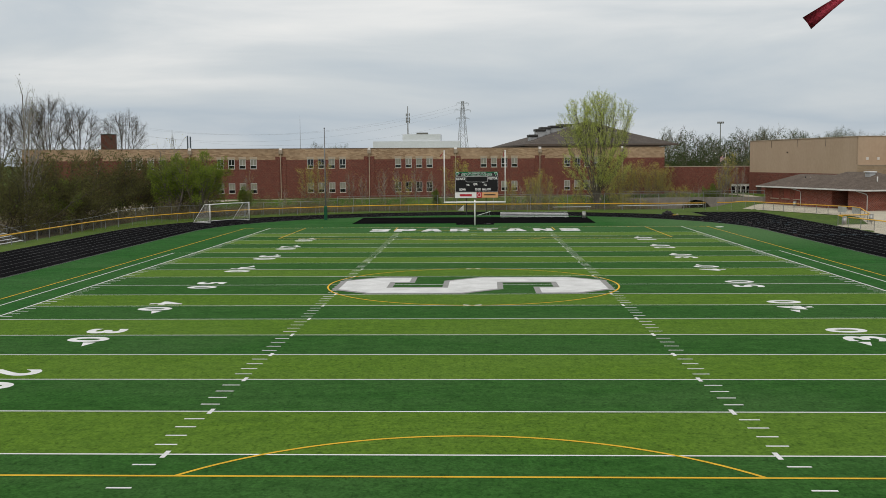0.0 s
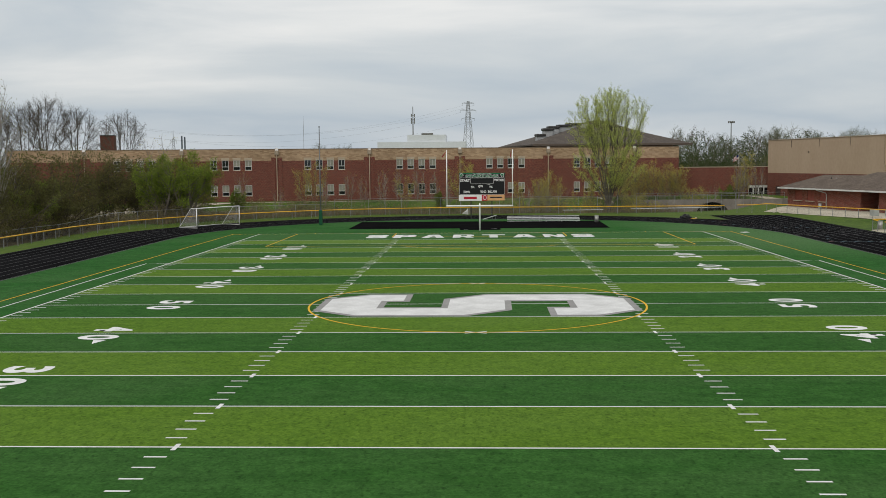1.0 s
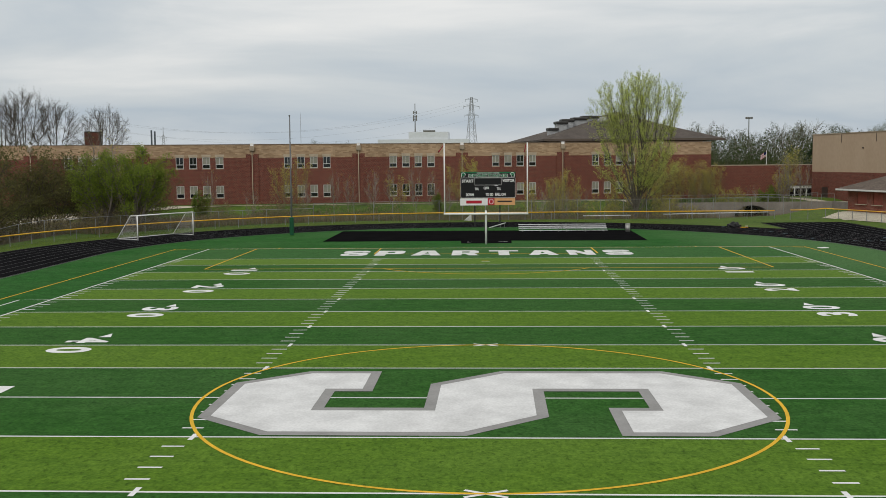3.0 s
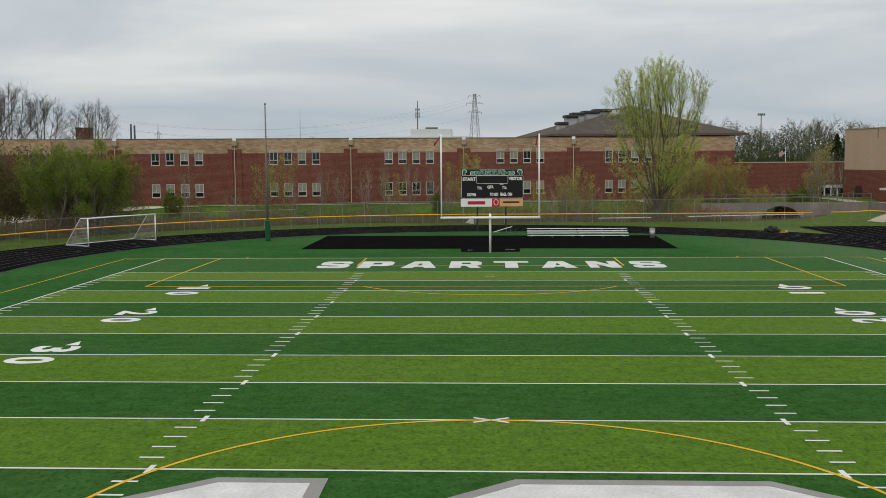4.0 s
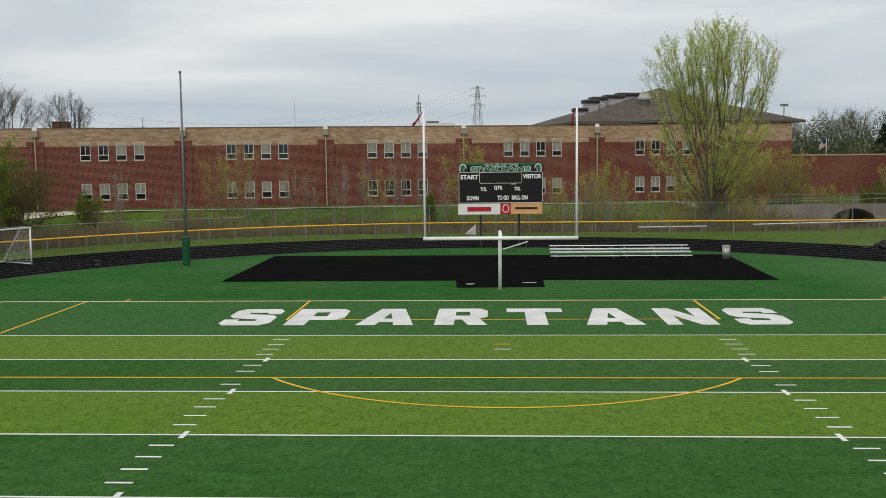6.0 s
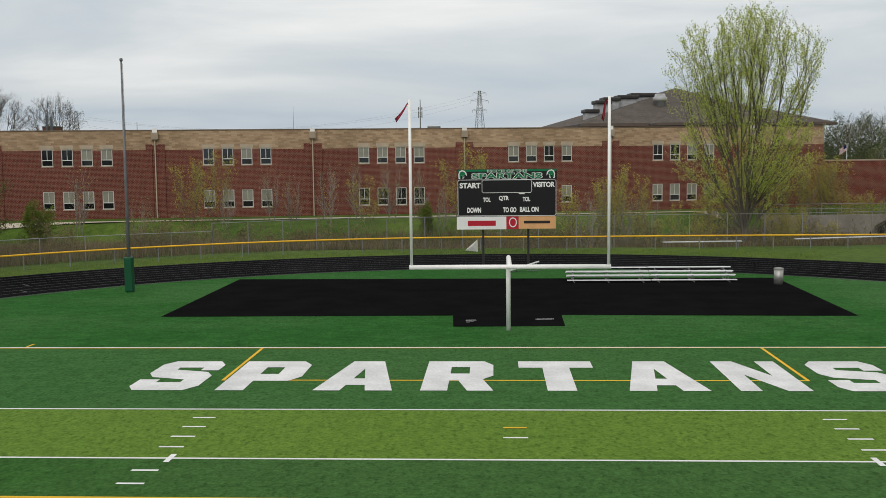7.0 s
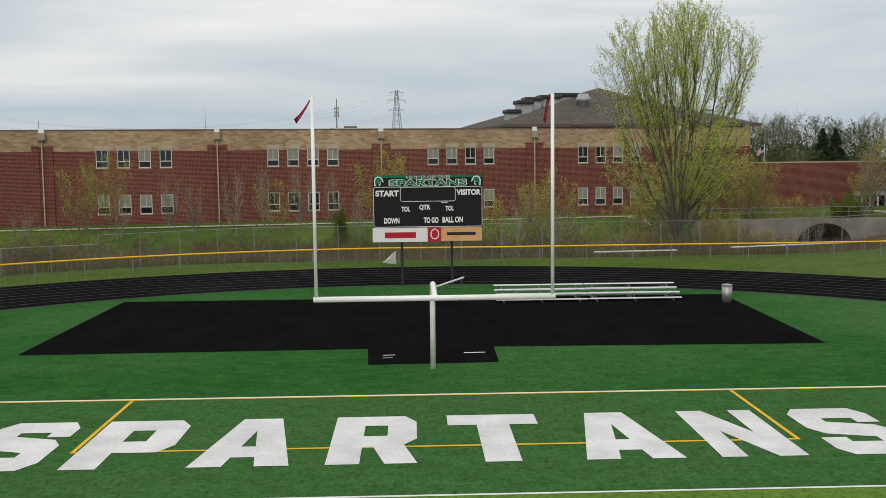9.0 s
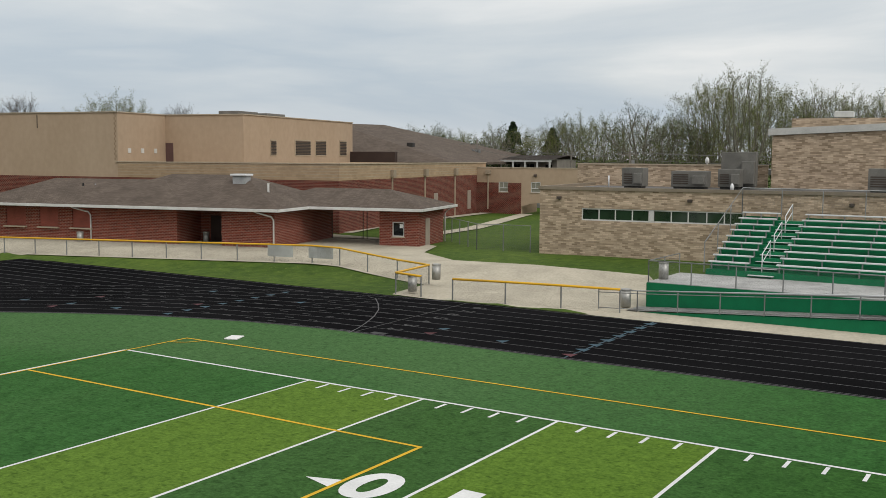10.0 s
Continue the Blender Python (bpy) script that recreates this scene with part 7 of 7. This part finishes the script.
for k in range(SHOOTS):
    a, rho = 2.39996 * k + g.rng.uniform(-0.25, 0.25), CROWN_R * math.sqrt((k + 0.5) / SHOOTS) * g.rng.uniform(0.85, 1.06)
    crest = CROWN_Z - 0.07 * rho * rho + 1.0 * math.sin(3 * a + 0.6) * rho / CROWN_R + g.rng.uniform(-1.2, 0.4)
    top = crest if g.rng.random() < 0.5 else crest * g.rng.uniform(0.38, 0.9)
    tip = Vector((math.cos(a) * rho, math.sin(a) * rho, top))
    host = min(limbs, key=lambda p: (p[5].xy - tip.xy * 0.62).length)
    low = top - 2.6 - 1.5 * (host[5].xy - tip.xy).length - 2.5 * g.rng.random()
    foot = min(host[1:7], key=lambda p: abs(p.z - low)).copy()
    pts = arching(g, foot, tip, 0.62, 0.45, 0.06)
    length = (tip - foot).length
    g.limb(pts, 0.016 + 0.0040 * length, 0.007, 4)
    for n in range(11):
        t = 0.16 + 0.84 * (n + g.rng.random()) / 11
        m = min(int(t * 7), 6)
        q = pts[m] + (pts[m + 1] - pts[m]) * (t * 7 - m)
        along = (pts[m + 1] - pts[m]).normalized()
        side = along.orthogonal().normalized()
        side.rotate(Matrix.Rotation(g.rng.uniform(0, 2 * math.pi), 3, along))
        b = radians(g.rng.uniform(18, 40))
        g.grow(q, along * math.cos(b) + side * math.sin(b), (0.7 + 1.5 * math.sin(math.pi * min(1.0, 1.25 * (1.02 - t)))) * g.rng.uniform(0.6, 1.1), 0.013, 1, shoot)
    g.tips += pts[4:]
low_shoots = spec(levels=2, leaf_level=1, twig=1, kids=(7, 4), bare=(0.2, 0.1), fork=(25, 50), shrink=0.34, wander=0.09, lift=0.0)
stems(g, 6, (25, 55), 4.2, 0.026, low_shoots, 0.2, 3.0)
g.leaves(62000, 0.060, 0.13, 4.0, True)
g.thing("poplar_tree", "tall many-stemmed tree in pale spring leaf beside the ditch", "tree", BARK_POPLAR, LEAF_SPRING, pose(20.1, 101.0, land(20.1, 101.0)))

# Low shoots round it and thin saplings along the ditch.


def sapling(seed, h, count, leaf, leaves, size=0.10, stems_n=3, spread=(3, 16), bark=BARK):
    g = Growth(seed)
    stems(g, stems_n, spread, h, 0.018 + 0.004 * h, spec(twig=1, levels=2, leaf_level=1, kids=(count + 5, 7), bare=(0.12, 0.15), fork=(18, 42), shrink=0.32, wander=0.07, lift=0.05), 0.35)
    g.to_height(h)
    g.leaves(leaves, size, 0.16)
    return g


rng = random.Random(7)
olive = sapling(21, 6.0, 9, LEAF_OLIVE, 3800, 0.062, 5, (3, 20)).thing("ditch_shrub", "thin olive-leaved shrub growing in the ditch", "shrub", BARK, LEAF_YELLOW, pose(17.8, 104, land(17.8, 104)), "ditch shrubs")
yellow = sapling(22, 6.4, 13, LEAF_YELLOW, 3000, 0.060, 3, (2, 14)).thing("sapling", "thin sapling in yellow-green spring leaf", "tree", BARK, LEAF_YELLOW, pose(-30.0, 114, land(-30, 114)), "saplings")
bare = sapling(23, 5.6, 14, LEAF_BROWN, 300, 0.05, 3, (2, 12)).thing("bare_sapling", "thin nearly bare sapling in the ditch", "tree", BARK_PALE, LEAF_YELLOW, pose(-33.5, 109, land(-33.5, 109)), "saplings")
green = sapling(24, 4.2, 8, LEAF_GREEN, 3800, 0.10, 5, (5, 30)).thing("green_shrub", "small leafy green shrub", "shrub", BARK, LEAF_GREEN, pose(-37, 96, land(-37, 96)), "green shrubs")


def scaled_copy(src, x, y, s, turn):
    c = copy_thing(src, pose(x, y, land(x, y) - 0.05, 0, 0, turn))
    c.scale = (s, s, s)
    return c


for x, y, s in ((24.5, 101.5, 0.7), (27.8, 103, 0.6), (16.5, 101.5, 0.6), (23.5, 103, 0.75), (13.5, 106, 0.6), (26.0, 107, 0.8), (28.0, 126.5, 0.95), (30.5, 127.5, 1.05), (33.0, 126.8, 0.95), (35.2, 128, 1.0), (37.5, 127, 0.85), (47.0, 128, 0.8), (25.5, 127.0, 1.0), (22.5, 124, 0.9), (39.2, 128.2, 0.8)):
    scaled_copy(olive, x, y, s, rng.uniform(0, 360))
for x, y, s in ((-3.6, 113, 1.25), (9.5, 109, 1.05), (12.0, 108, 1.15), (6.4, 108, 1.0), (15.3, 103, 0.8), (29.2, 127.2, 1.1), (48.5, 129, 1.35), (-12.5, 113, 0.8), (-28.5, 116, 1.1), (-2.2, 115, 1.0), (11.0, 112, 1.1), (31.8, 128.5, 1.15), (34.2, 127.2, 1.1), (36.4, 128.6, 1.0), (40.5, 127.5, 0.8), (24.0, 107, 0.9), (27.0, 128.2, 1.1)):
    scaled_copy(yellow, x, y, s, rng.uniform(0, 360))
for x, y, s in ((-22.5, 115, 1.0), (-16.5, 114, 1.1), (7.5, 103, 1.15), (9.9, 110, 1.2), (-8.0, 115, 1.0), (13.8, 111, 1.1), (21.5, 110, 1.1), (46.5, 125.8, 1.6), (50.5, 129, 1.4), (38.3, 118, 0.75), (36.5, 117, 0.7), (-5.5, 112, 0.9), (-14, 116, 1.1), (-20.0, 113, 1.0), (-10.5, 114, 1.2), (-40.5, 112, 1.25), (-26.5, 113, 0.9), (11.0, 104, 1.1), (42.5, 128, 1.0)):
    scaled_copy(bare, x, y, s, rng.uniform(0, 360))
for x, y, s in ((-6.8, 112, 0.75), (-33, 108, 0.42), (-27, 107, 0.45), (-24, 110, 0.5), (-19, 106, 0.42), (-14.5, 109, 0.45), (-10, 107, 0.4), (1.5, 108, 0.42), (7, 106, 0.4), (14, 108, 0.5), (44.5, 126.5, 1.25), (46.0, 128.5, 1.15), (-30.5, 103, 0.45), (-22, 102, 0.3), (4.0, 104, 0.3)):
    scaled_copy(green, x, y, s, rng.uniform(0, 360))

# Low tangled brush in the ditch.
LEAF_DRY = leafage("dry_olive_leaves", (0.13, 0.105, 0.055), (0.26, 0.23, 0.11))
g = Growth(25)
stems(g, 9, (6, 48), 2.2, 0.016, spec(levels=2, leaf_level=1, twig=1, kids=(4, 2), bare=(0.15, 0.1), fork=(25, 60), shrink=0.45, wander=0.14, lift=0.0), 0.7)
g.to_height(2.1)
g.leaves(900, 0.06, 0.14)
tangle = g.thing("ditch_brush", "low tangled brown brush in the ditch behind the fence", "shrub", BARK_DARK, LEAF_DRY, pose(-20, 103, land(-20, 103)), "ditch brush")
for k in range(112):
    if k >= 76:
        y = rng.uniform(28, 88)
        x = -51.9 - rng.uniform(0, 5)
    elif k < 56:
        x = rng.uniform(-30, 31)
        y = rng.uniform(99.5, 109) + max(0, x - 24) * 0.35
    else:
        a, d = radians(rng.uniform(118, 160)), rng.uniform(50.5, 58)
        x, y = d * math.cos(a), BEND_Y + d * math.sin(a)
    scaled_copy(tangle, x, y, rng.uniform(1.1, 2.0), rng.uniform(0, 360))

# Leafy trees and brush on the left.
BARK_THICKET = plain("thicket_bark", (0.075, 0.062, 0.050), 0.95, 0, 0.35, 5.0)
LEAF_THICKET = leafage("thicket_leaves", (0.055, 0.055, 0.019), (0.14, 0.138, 0.045))
g = Growth(31)
stems(g, 5, (6, 30), 6.2, 0.13, spec(levels=3, kids=(9, 6, 4), fork=(25, 50), shrink=0.42, wander=0.08, lift=0.02), 0.4)
g.to_height(9.6)
g.leaves(21000, 0.095, 0.30)
leafy = g.thing("leafy_tree", "dense rounded tree in fresh green leaf by the fence", "tree", BARK_DARK, LEAF_FRESH, pose(-39.4, 79.0, land(-39.4, 79)), "leafy trees")
scaled_copy(leafy, -43.2, 78.0, 0.92, 140)
scaled_copy(leafy, -57.5, 47.0, 0.75, 40)
scaled_copy(leafy, -59.5, 56.0, 0.7, 220)
scaled_copy(leafy, -55.5, 70.0, 0.72, 300)
scaled_copy(leafy, -54.0, 61.0, 0.62, 90)
g = Growth(33)
stems(g, 6, (5, 34), 5.8, 0.05, spec(levels=3, twig=1, kids=(5, 4, 2), fork=(25, 55), shrink=0.45, wander=0.10, lift=0.01), 0.9)
g.to_height(8.2)
g.leaves(3000, 0.12, 0.35)
brush = g.thing("thicket_bush", "tangled olive-brown bush in the thicket beyond the fence", "shrub", BARK_THICKET, LEAF_THICKET, pose(-52.5, 66, land(-52.5, 66)), "thicket")
for k in range(40):
    y = rng.uniform(30, 104)
    x = -52.6 - 12 * rng.random() ** 1.8 + max(0, y - 80) * 0.25
    scaled_copy(brush, x, y, rng.uniform(0.7, 1.15), rng.uniform(0, 360))
for x, y, s in ((-47, 88, 1.0), (-52, 84, 1.1), (-44, 96, 0.8), (-49.5, 93, 1.0), (-56.5, 58, 1.25), (-57.5, 66, 1.3), (-57, 74, 1.35), (-56, 82, 1.3), (-55, 90, 1.3), (-53, 97, 1.25)):
    scaled_copy(brush, x, y, s, rng.uniform(0, 360))


def bare_tree(seed, h, leaf, leaves, bark, label, name="bare_tree", fork=(24, 50), kids=(6, 5, 4), m=None, trunks=3, lean=(6, 34), puff=0.011, clear=0.08, shrink=0.42, thick=0.011):
    g = Growth(seed)
    stems(g, trunks, lean, h * 0.75, h * thick, spec(twig=1, levels=3, kids=kids, bare=(clear, 0.12, 0.1), fork=fork, shrink=shrink, wander=0.045, lift=0.035, oval=True), 0.15)
    g.to_height(h)
    g.leaves(leaves, h * 0.0052, h * puff)
    return g.thing(name, label, "tree", bark, leaf, m, "distant trees")


# Distance haze is painted into this bark and the olive leaves.
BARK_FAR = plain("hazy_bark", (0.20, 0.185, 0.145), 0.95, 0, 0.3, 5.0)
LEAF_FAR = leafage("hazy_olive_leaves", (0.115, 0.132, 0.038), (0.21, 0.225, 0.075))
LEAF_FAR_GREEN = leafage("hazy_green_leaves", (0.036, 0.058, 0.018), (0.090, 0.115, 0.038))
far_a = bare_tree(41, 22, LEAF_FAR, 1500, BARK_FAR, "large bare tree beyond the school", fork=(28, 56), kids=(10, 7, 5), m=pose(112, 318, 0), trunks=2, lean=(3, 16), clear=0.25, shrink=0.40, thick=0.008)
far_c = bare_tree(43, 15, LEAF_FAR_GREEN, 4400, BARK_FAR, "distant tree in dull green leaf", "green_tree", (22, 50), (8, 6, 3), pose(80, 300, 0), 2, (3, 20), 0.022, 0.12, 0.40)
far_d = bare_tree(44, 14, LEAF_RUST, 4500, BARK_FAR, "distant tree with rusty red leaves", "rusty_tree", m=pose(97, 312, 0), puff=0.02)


def vase_tree(seed, h, r, boughs, label, m, name="bare_oak", bark=None, leaf=LEAF_BROWN, leaves=2600, twig_n=9, kids=6, puff=0.012, size=0.0045):
    """A bare tree with a short trunk, limbs that spread upwards and a rounded crown of fine twigs."""
    g = Growth(seed)
    g.limb([Vector((0, 0, z)) for z in (-0.4, h * 0.1, h * 0.24)], h * 0.016, h * 0.012, 7)
    limbs = []
    for k in range(8):
        a, rho = 2.39996 * k, r * (0.12 + 0.58 * (k / 7))
        tip = Vector((math.cos(a) * rho, math.sin(a) * rho, h * (0.92 - 0.3 * (k / 7) ** 2)))
        limbs.append(arching(g, Vector((0, 0, h * (0.14 + 0.1 * g.rng.random()))), tip, 0.6, 0.42, h * 0.006))
        g.limb(limbs[-1], h * 0.0072, h * 0.0015, 5)
    twigs = spec(levels=2, leaf_level=1, twig=1, kids=(0, kids), bare=(0.1, 0.1), fork=(20, 55), shrink=0.5, wander=0.08, lift=0.02)
    for k in range(boughs):
        a, u = 2.39996 * k + g.rng.uniform(-0.3, 0.3), (k + 0.5) / boughs
        rho, up = r * math.sqrt(1 - (1 - u) ** 1.6) * g.rng.uniform(0.8, 1.05), 1 - u
        tip = Vector((math.cos(a) * rho, math.sin(a) * rho, h * (0.36 + 0.64 * up ** 0.55) * g.rng.uniform(0.9, 1.0)))
        host = min(limbs, key=lambda p: (p[5].xy - tip.xy * 0.6).length)
        foot = min(host[2:7], key=lambda p: abs(p.z - tip.z + h * 0.18)).copy()
        pts = arching(g, foot, tip, 0.55, 0.5, h * 0.004)[::2] + [tip]
        g.limb(pts, h * 0.0026, h * 0.0008, 3)
        for n in range(twig_n):
            t = 0.2 + 0.8 * (n + g.rng.random()) / twig_n
            q = foot.lerp(tip, t) if t > 0.95 else pts[min(int(t * 4), 3)].lerp(pts[min(int(t * 4) + 1, 4)], t * 4 % 1)
            way = ((tip - foot).normalized() + Vector((g.rng.gauss(0, 0.55), g.rng.gauss(0, 0.55), g.rng.gauss(0.1, 0.4)))).normalized()
            g.grow(q, way, h * 0.085 * g.rng.uniform(0.6, 1.15), h * 0.0010, 1, twigs)
    g.to_height(h)
    g.leaves(leaves, h * size, h * puff)
    return g.thing(name, label, "tree", bark or BARK_OAK, leaf, m, "distant trees")


BARK_OAK = plain("oak_bark", (0.105, 0.092, 0.075), 0.95, 0, 0.3, 5.0)
oak = vase_tree(47, 29.5, 10.6, 74, "large bare tree with a rounded twiggy crown", pose(-137.5, 322, 0, 0, 0, 75), leaves=5000)
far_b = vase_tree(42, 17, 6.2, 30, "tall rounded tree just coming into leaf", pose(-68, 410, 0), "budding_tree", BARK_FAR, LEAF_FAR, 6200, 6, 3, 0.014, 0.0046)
birch = bare_tree(45, 19, LEAF_OLIVE, 300, BARK_PALE, "slender pale-barked tree by the thicket", "pale_tree", (16, 36), (10, 5, 3), pose(-53.4, 53, -0.8), 2, (1, 7), 0.02, 0.2, 0.30, 0.0055)


def far_copy(src, x, y, s, z=0.0):
    c = copy_thing(src, pose(x, y, z, 0, 0, rng.uniform(0, 360)))
    c.scale = (s, s, s)


for x, y, s in ((-155.5, 322, 1.09), (-167, 320, 1.22), (-179, 328, 1.14), (-193, 334, 1.1)):
    far_copy(oak, x, y, s)
far_copy(birch, -56.2, 47, 0.85, -0.8)
scaled_copy(bare, -47.9, 93, 2.35, 30)
scaled_copy(bare, -55.5, 62, 1.9, 130)
for x, y, s in ((-76, 418, 1.2), (-66, 425, 1.15), (-30, 440, 0.95), (20, 430, 0.9)):
    far_copy(far_c, x, y, s)
for k in range(6):
    far_copy(far_b, rng.uniform(-120, 40), rng.uniform(380, 460), rng.uniform(0.7, 0.95))
for k in range(28):
    src, tall = rng.choice(((far_c, 15), (far_c, 15), (far_c, 15), (far_c, 15), (far_b, 17), (far_d, 14)))
    far_copy(src, 66 + 92 * (k + rng.random()) / 28, rng.uniform(288, 330), rng.uniform(16, 20.5) / tall)
for x, y, s in ((84, 240, 0.6), (92, 244, 0.65)):
    far_copy(far_b, x, y, s)


def wood(az0, az1, d0, d1, h0, h1, count, kinds):
    """Trees over a sector beyond the school, seen from midfield's far end."""
    for k in range(count):
        a, d = radians(az0 + (az1 - az0) * (k + rng.random()) / count), rng.uniform(d0, d1)
        src = rng.choice(kinds)
        tall = {far_a: 22, far_b: 17, far_c: 15}[src]
        far_copy(src, d * math.cos(a), 25 + d * math.sin(a), rng.uniform(h0, h1) / tall)


g = Growth(48)
stems(g, 4, (10, 50), 5.0, 0.04, spec(twig=1, levels=2, leaf_level=1, kids=(5, 4), bare=(0.1, 0.1), fork=(25, 60), shrink=0.5, wander=0.1, lift=0.0), 0.8)
g.to_height(6.5)
g.leaves(1100, 0.13, 0.5)
under = g.thing("undergrowth_bush", "dull olive undergrowth bush at the edge of the woods", "shrub", BARK_FAR, LEAF_FAR_GREEN, pose(100, 280, 0), "undergrowth")
for k in range(85):
    if k < 35:
        x, y = 66 + 94 * (k + rng.random()) / 35, rng.uniform(272, 286)
    else:
        a, d = radians(3 + 44 * (k - 35 + rng.random()) / 50), rng.uniform(138, 150) + 55 * (k - 35) / 50
        x, y = d * math.cos(a), 25 + d * math.sin(a)
    far_copy(under, x, y, rng.uniform(1.2, 2.0))
for k in range(30):
    far_copy(under, 64 + 62 * (k + rng.random()) / 30, rng.uniform(284, 300), rng.uniform(1.9, 2.6))
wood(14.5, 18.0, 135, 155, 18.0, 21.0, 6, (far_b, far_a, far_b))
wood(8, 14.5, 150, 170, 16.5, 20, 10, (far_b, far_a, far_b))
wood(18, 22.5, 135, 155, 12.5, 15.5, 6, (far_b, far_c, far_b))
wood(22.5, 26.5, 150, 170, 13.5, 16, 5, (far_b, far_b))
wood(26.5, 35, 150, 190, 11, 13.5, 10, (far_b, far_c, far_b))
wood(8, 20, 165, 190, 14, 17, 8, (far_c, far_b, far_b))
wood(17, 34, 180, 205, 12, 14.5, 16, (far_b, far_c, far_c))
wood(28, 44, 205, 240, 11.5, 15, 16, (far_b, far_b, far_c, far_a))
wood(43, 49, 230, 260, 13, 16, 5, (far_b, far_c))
for az, d, h in ((55.8, 230, 20.5), (47.6, 235, 19.5)):
    far_copy(oak, d * math.cos(radians(az)), 25 + d * math.sin(radians(az)), h / 29.5)
for az, h in ((50.1, 21.5), (51.0, 22), (51.9, 20.5)):
    far_copy(far_b, 225 * math.cos(radians(az)), 25 + 225 * math.sin(radians(az)), h / 17)


def conifer(seed, h):
    g = Growth(seed)
    g.limb([Vector((0, 0, z)) for z in (0, h / 2, h)], h * 0.018, 0.02, 6)
    for k in range(int(h * 9)):
        z = h * (0.12 + 0.86 * g.rng.random())
        r = (h - z) * 0.52 * g.rng.uniform(0.6, 1.0)
        a = g.rng.uniform(0, 6.28)
        p = Vector((0, 0, z))
        q = Vector((math.cos(a) * r, math.sin(a) * r, z - r * 0.25))
        g.limb([p, (p + q) / 2 + Vector((0, 0, 0.05 * r)), q], 0.05, 0.01, 3)
        g.tips += [p + (q - p) * t for t in (0.3, 0.5, 0.65, 0.8, 0.9, 1.0)]
    g.leaves(int(h * 560), 0.22, 0.2)
    return g


pine = conifer(51, 13).thing("spruce_tree", "tall dark spruce standing behind the school", "tree", BARK_DARK, LEAF_DARK, pose(85.5, 230, 0), "spruces")
for x, y, s in ((88.6, 231, 1.0), (149, 106, 1.05), (152, 100, 0.97), (128, 150, 0.85)):
    far_copy(pine, x, y, s)
bare_tree(46, 11.5, BLOSSOM, 5000, BARK_DARK, "white blossoming tree behind the gym roof", "blossom_tree", m=pose(158, 126, 0))

# Dry weeds along the ditch and grass by the fences.


def weeds(name, label, material, count, seed, region, size):
    r = random.Random(seed)
    verts, faces = [], []
    while len(faces) < count:
        x, y = region(r)
        z = land(x, y)
        a = r.uniform(0, 6.28)
        h = size * r.uniform(0.5, 1.3)
        dx, dy = math.cos(a) * 0.03, math.sin(a) * 0.03
        lx, ly = r.gauss(0, 0.25) * h, r.gauss(0, 0.25) * h
        i = len(verts)
        verts += [(x - dx, y - dy, z - 0.05), (x + dx, y + dy, z - 0.05), (x + lx, y + ly, z + h)]
        faces.append((i, i + 1, i + 2))
    me = bpy.data.meshes.new(name)
    me.from_pydata(verts, [], faces)
    me.materials.append(material)
    tagged(new(name, me), label, "weeds", kind="stuff")


def ditch(r):
    x = r.uniform(-52, 46)
    if x < -20:
        a = radians(r.uniform(100, 150))
        d = r.uniform(48.2, 60)
        return d * math.cos(a), BEND_Y + d * math.sin(a)
    return x, r.uniform(98, 112) + 10 * smooth(26, 44, x)


STRAW = leafage("dry_straw", (0.12, 0.092, 0.050), (0.29, 0.24, 0.14))
weeds("dry_weeds", "tall dry brown weeds filling the ditch", STRAW, 56000, 61, ditch, 1.0)
weeds("green_weeds", "fresh green weeds among the dry growth", LEAF_GREEN, 16000, 62, ditch, 0.5)


def verge(r):
    a = radians(r.uniform(60, 180))
    d = r.uniform(42.3, 46.5)
    return d * math.cos(a), BEND_Y + d * math.sin(a)


weeds("verge_grass", "rough grass blades along the track fence", LEAF_GREEN, 9000, 63, verge, 0.10)
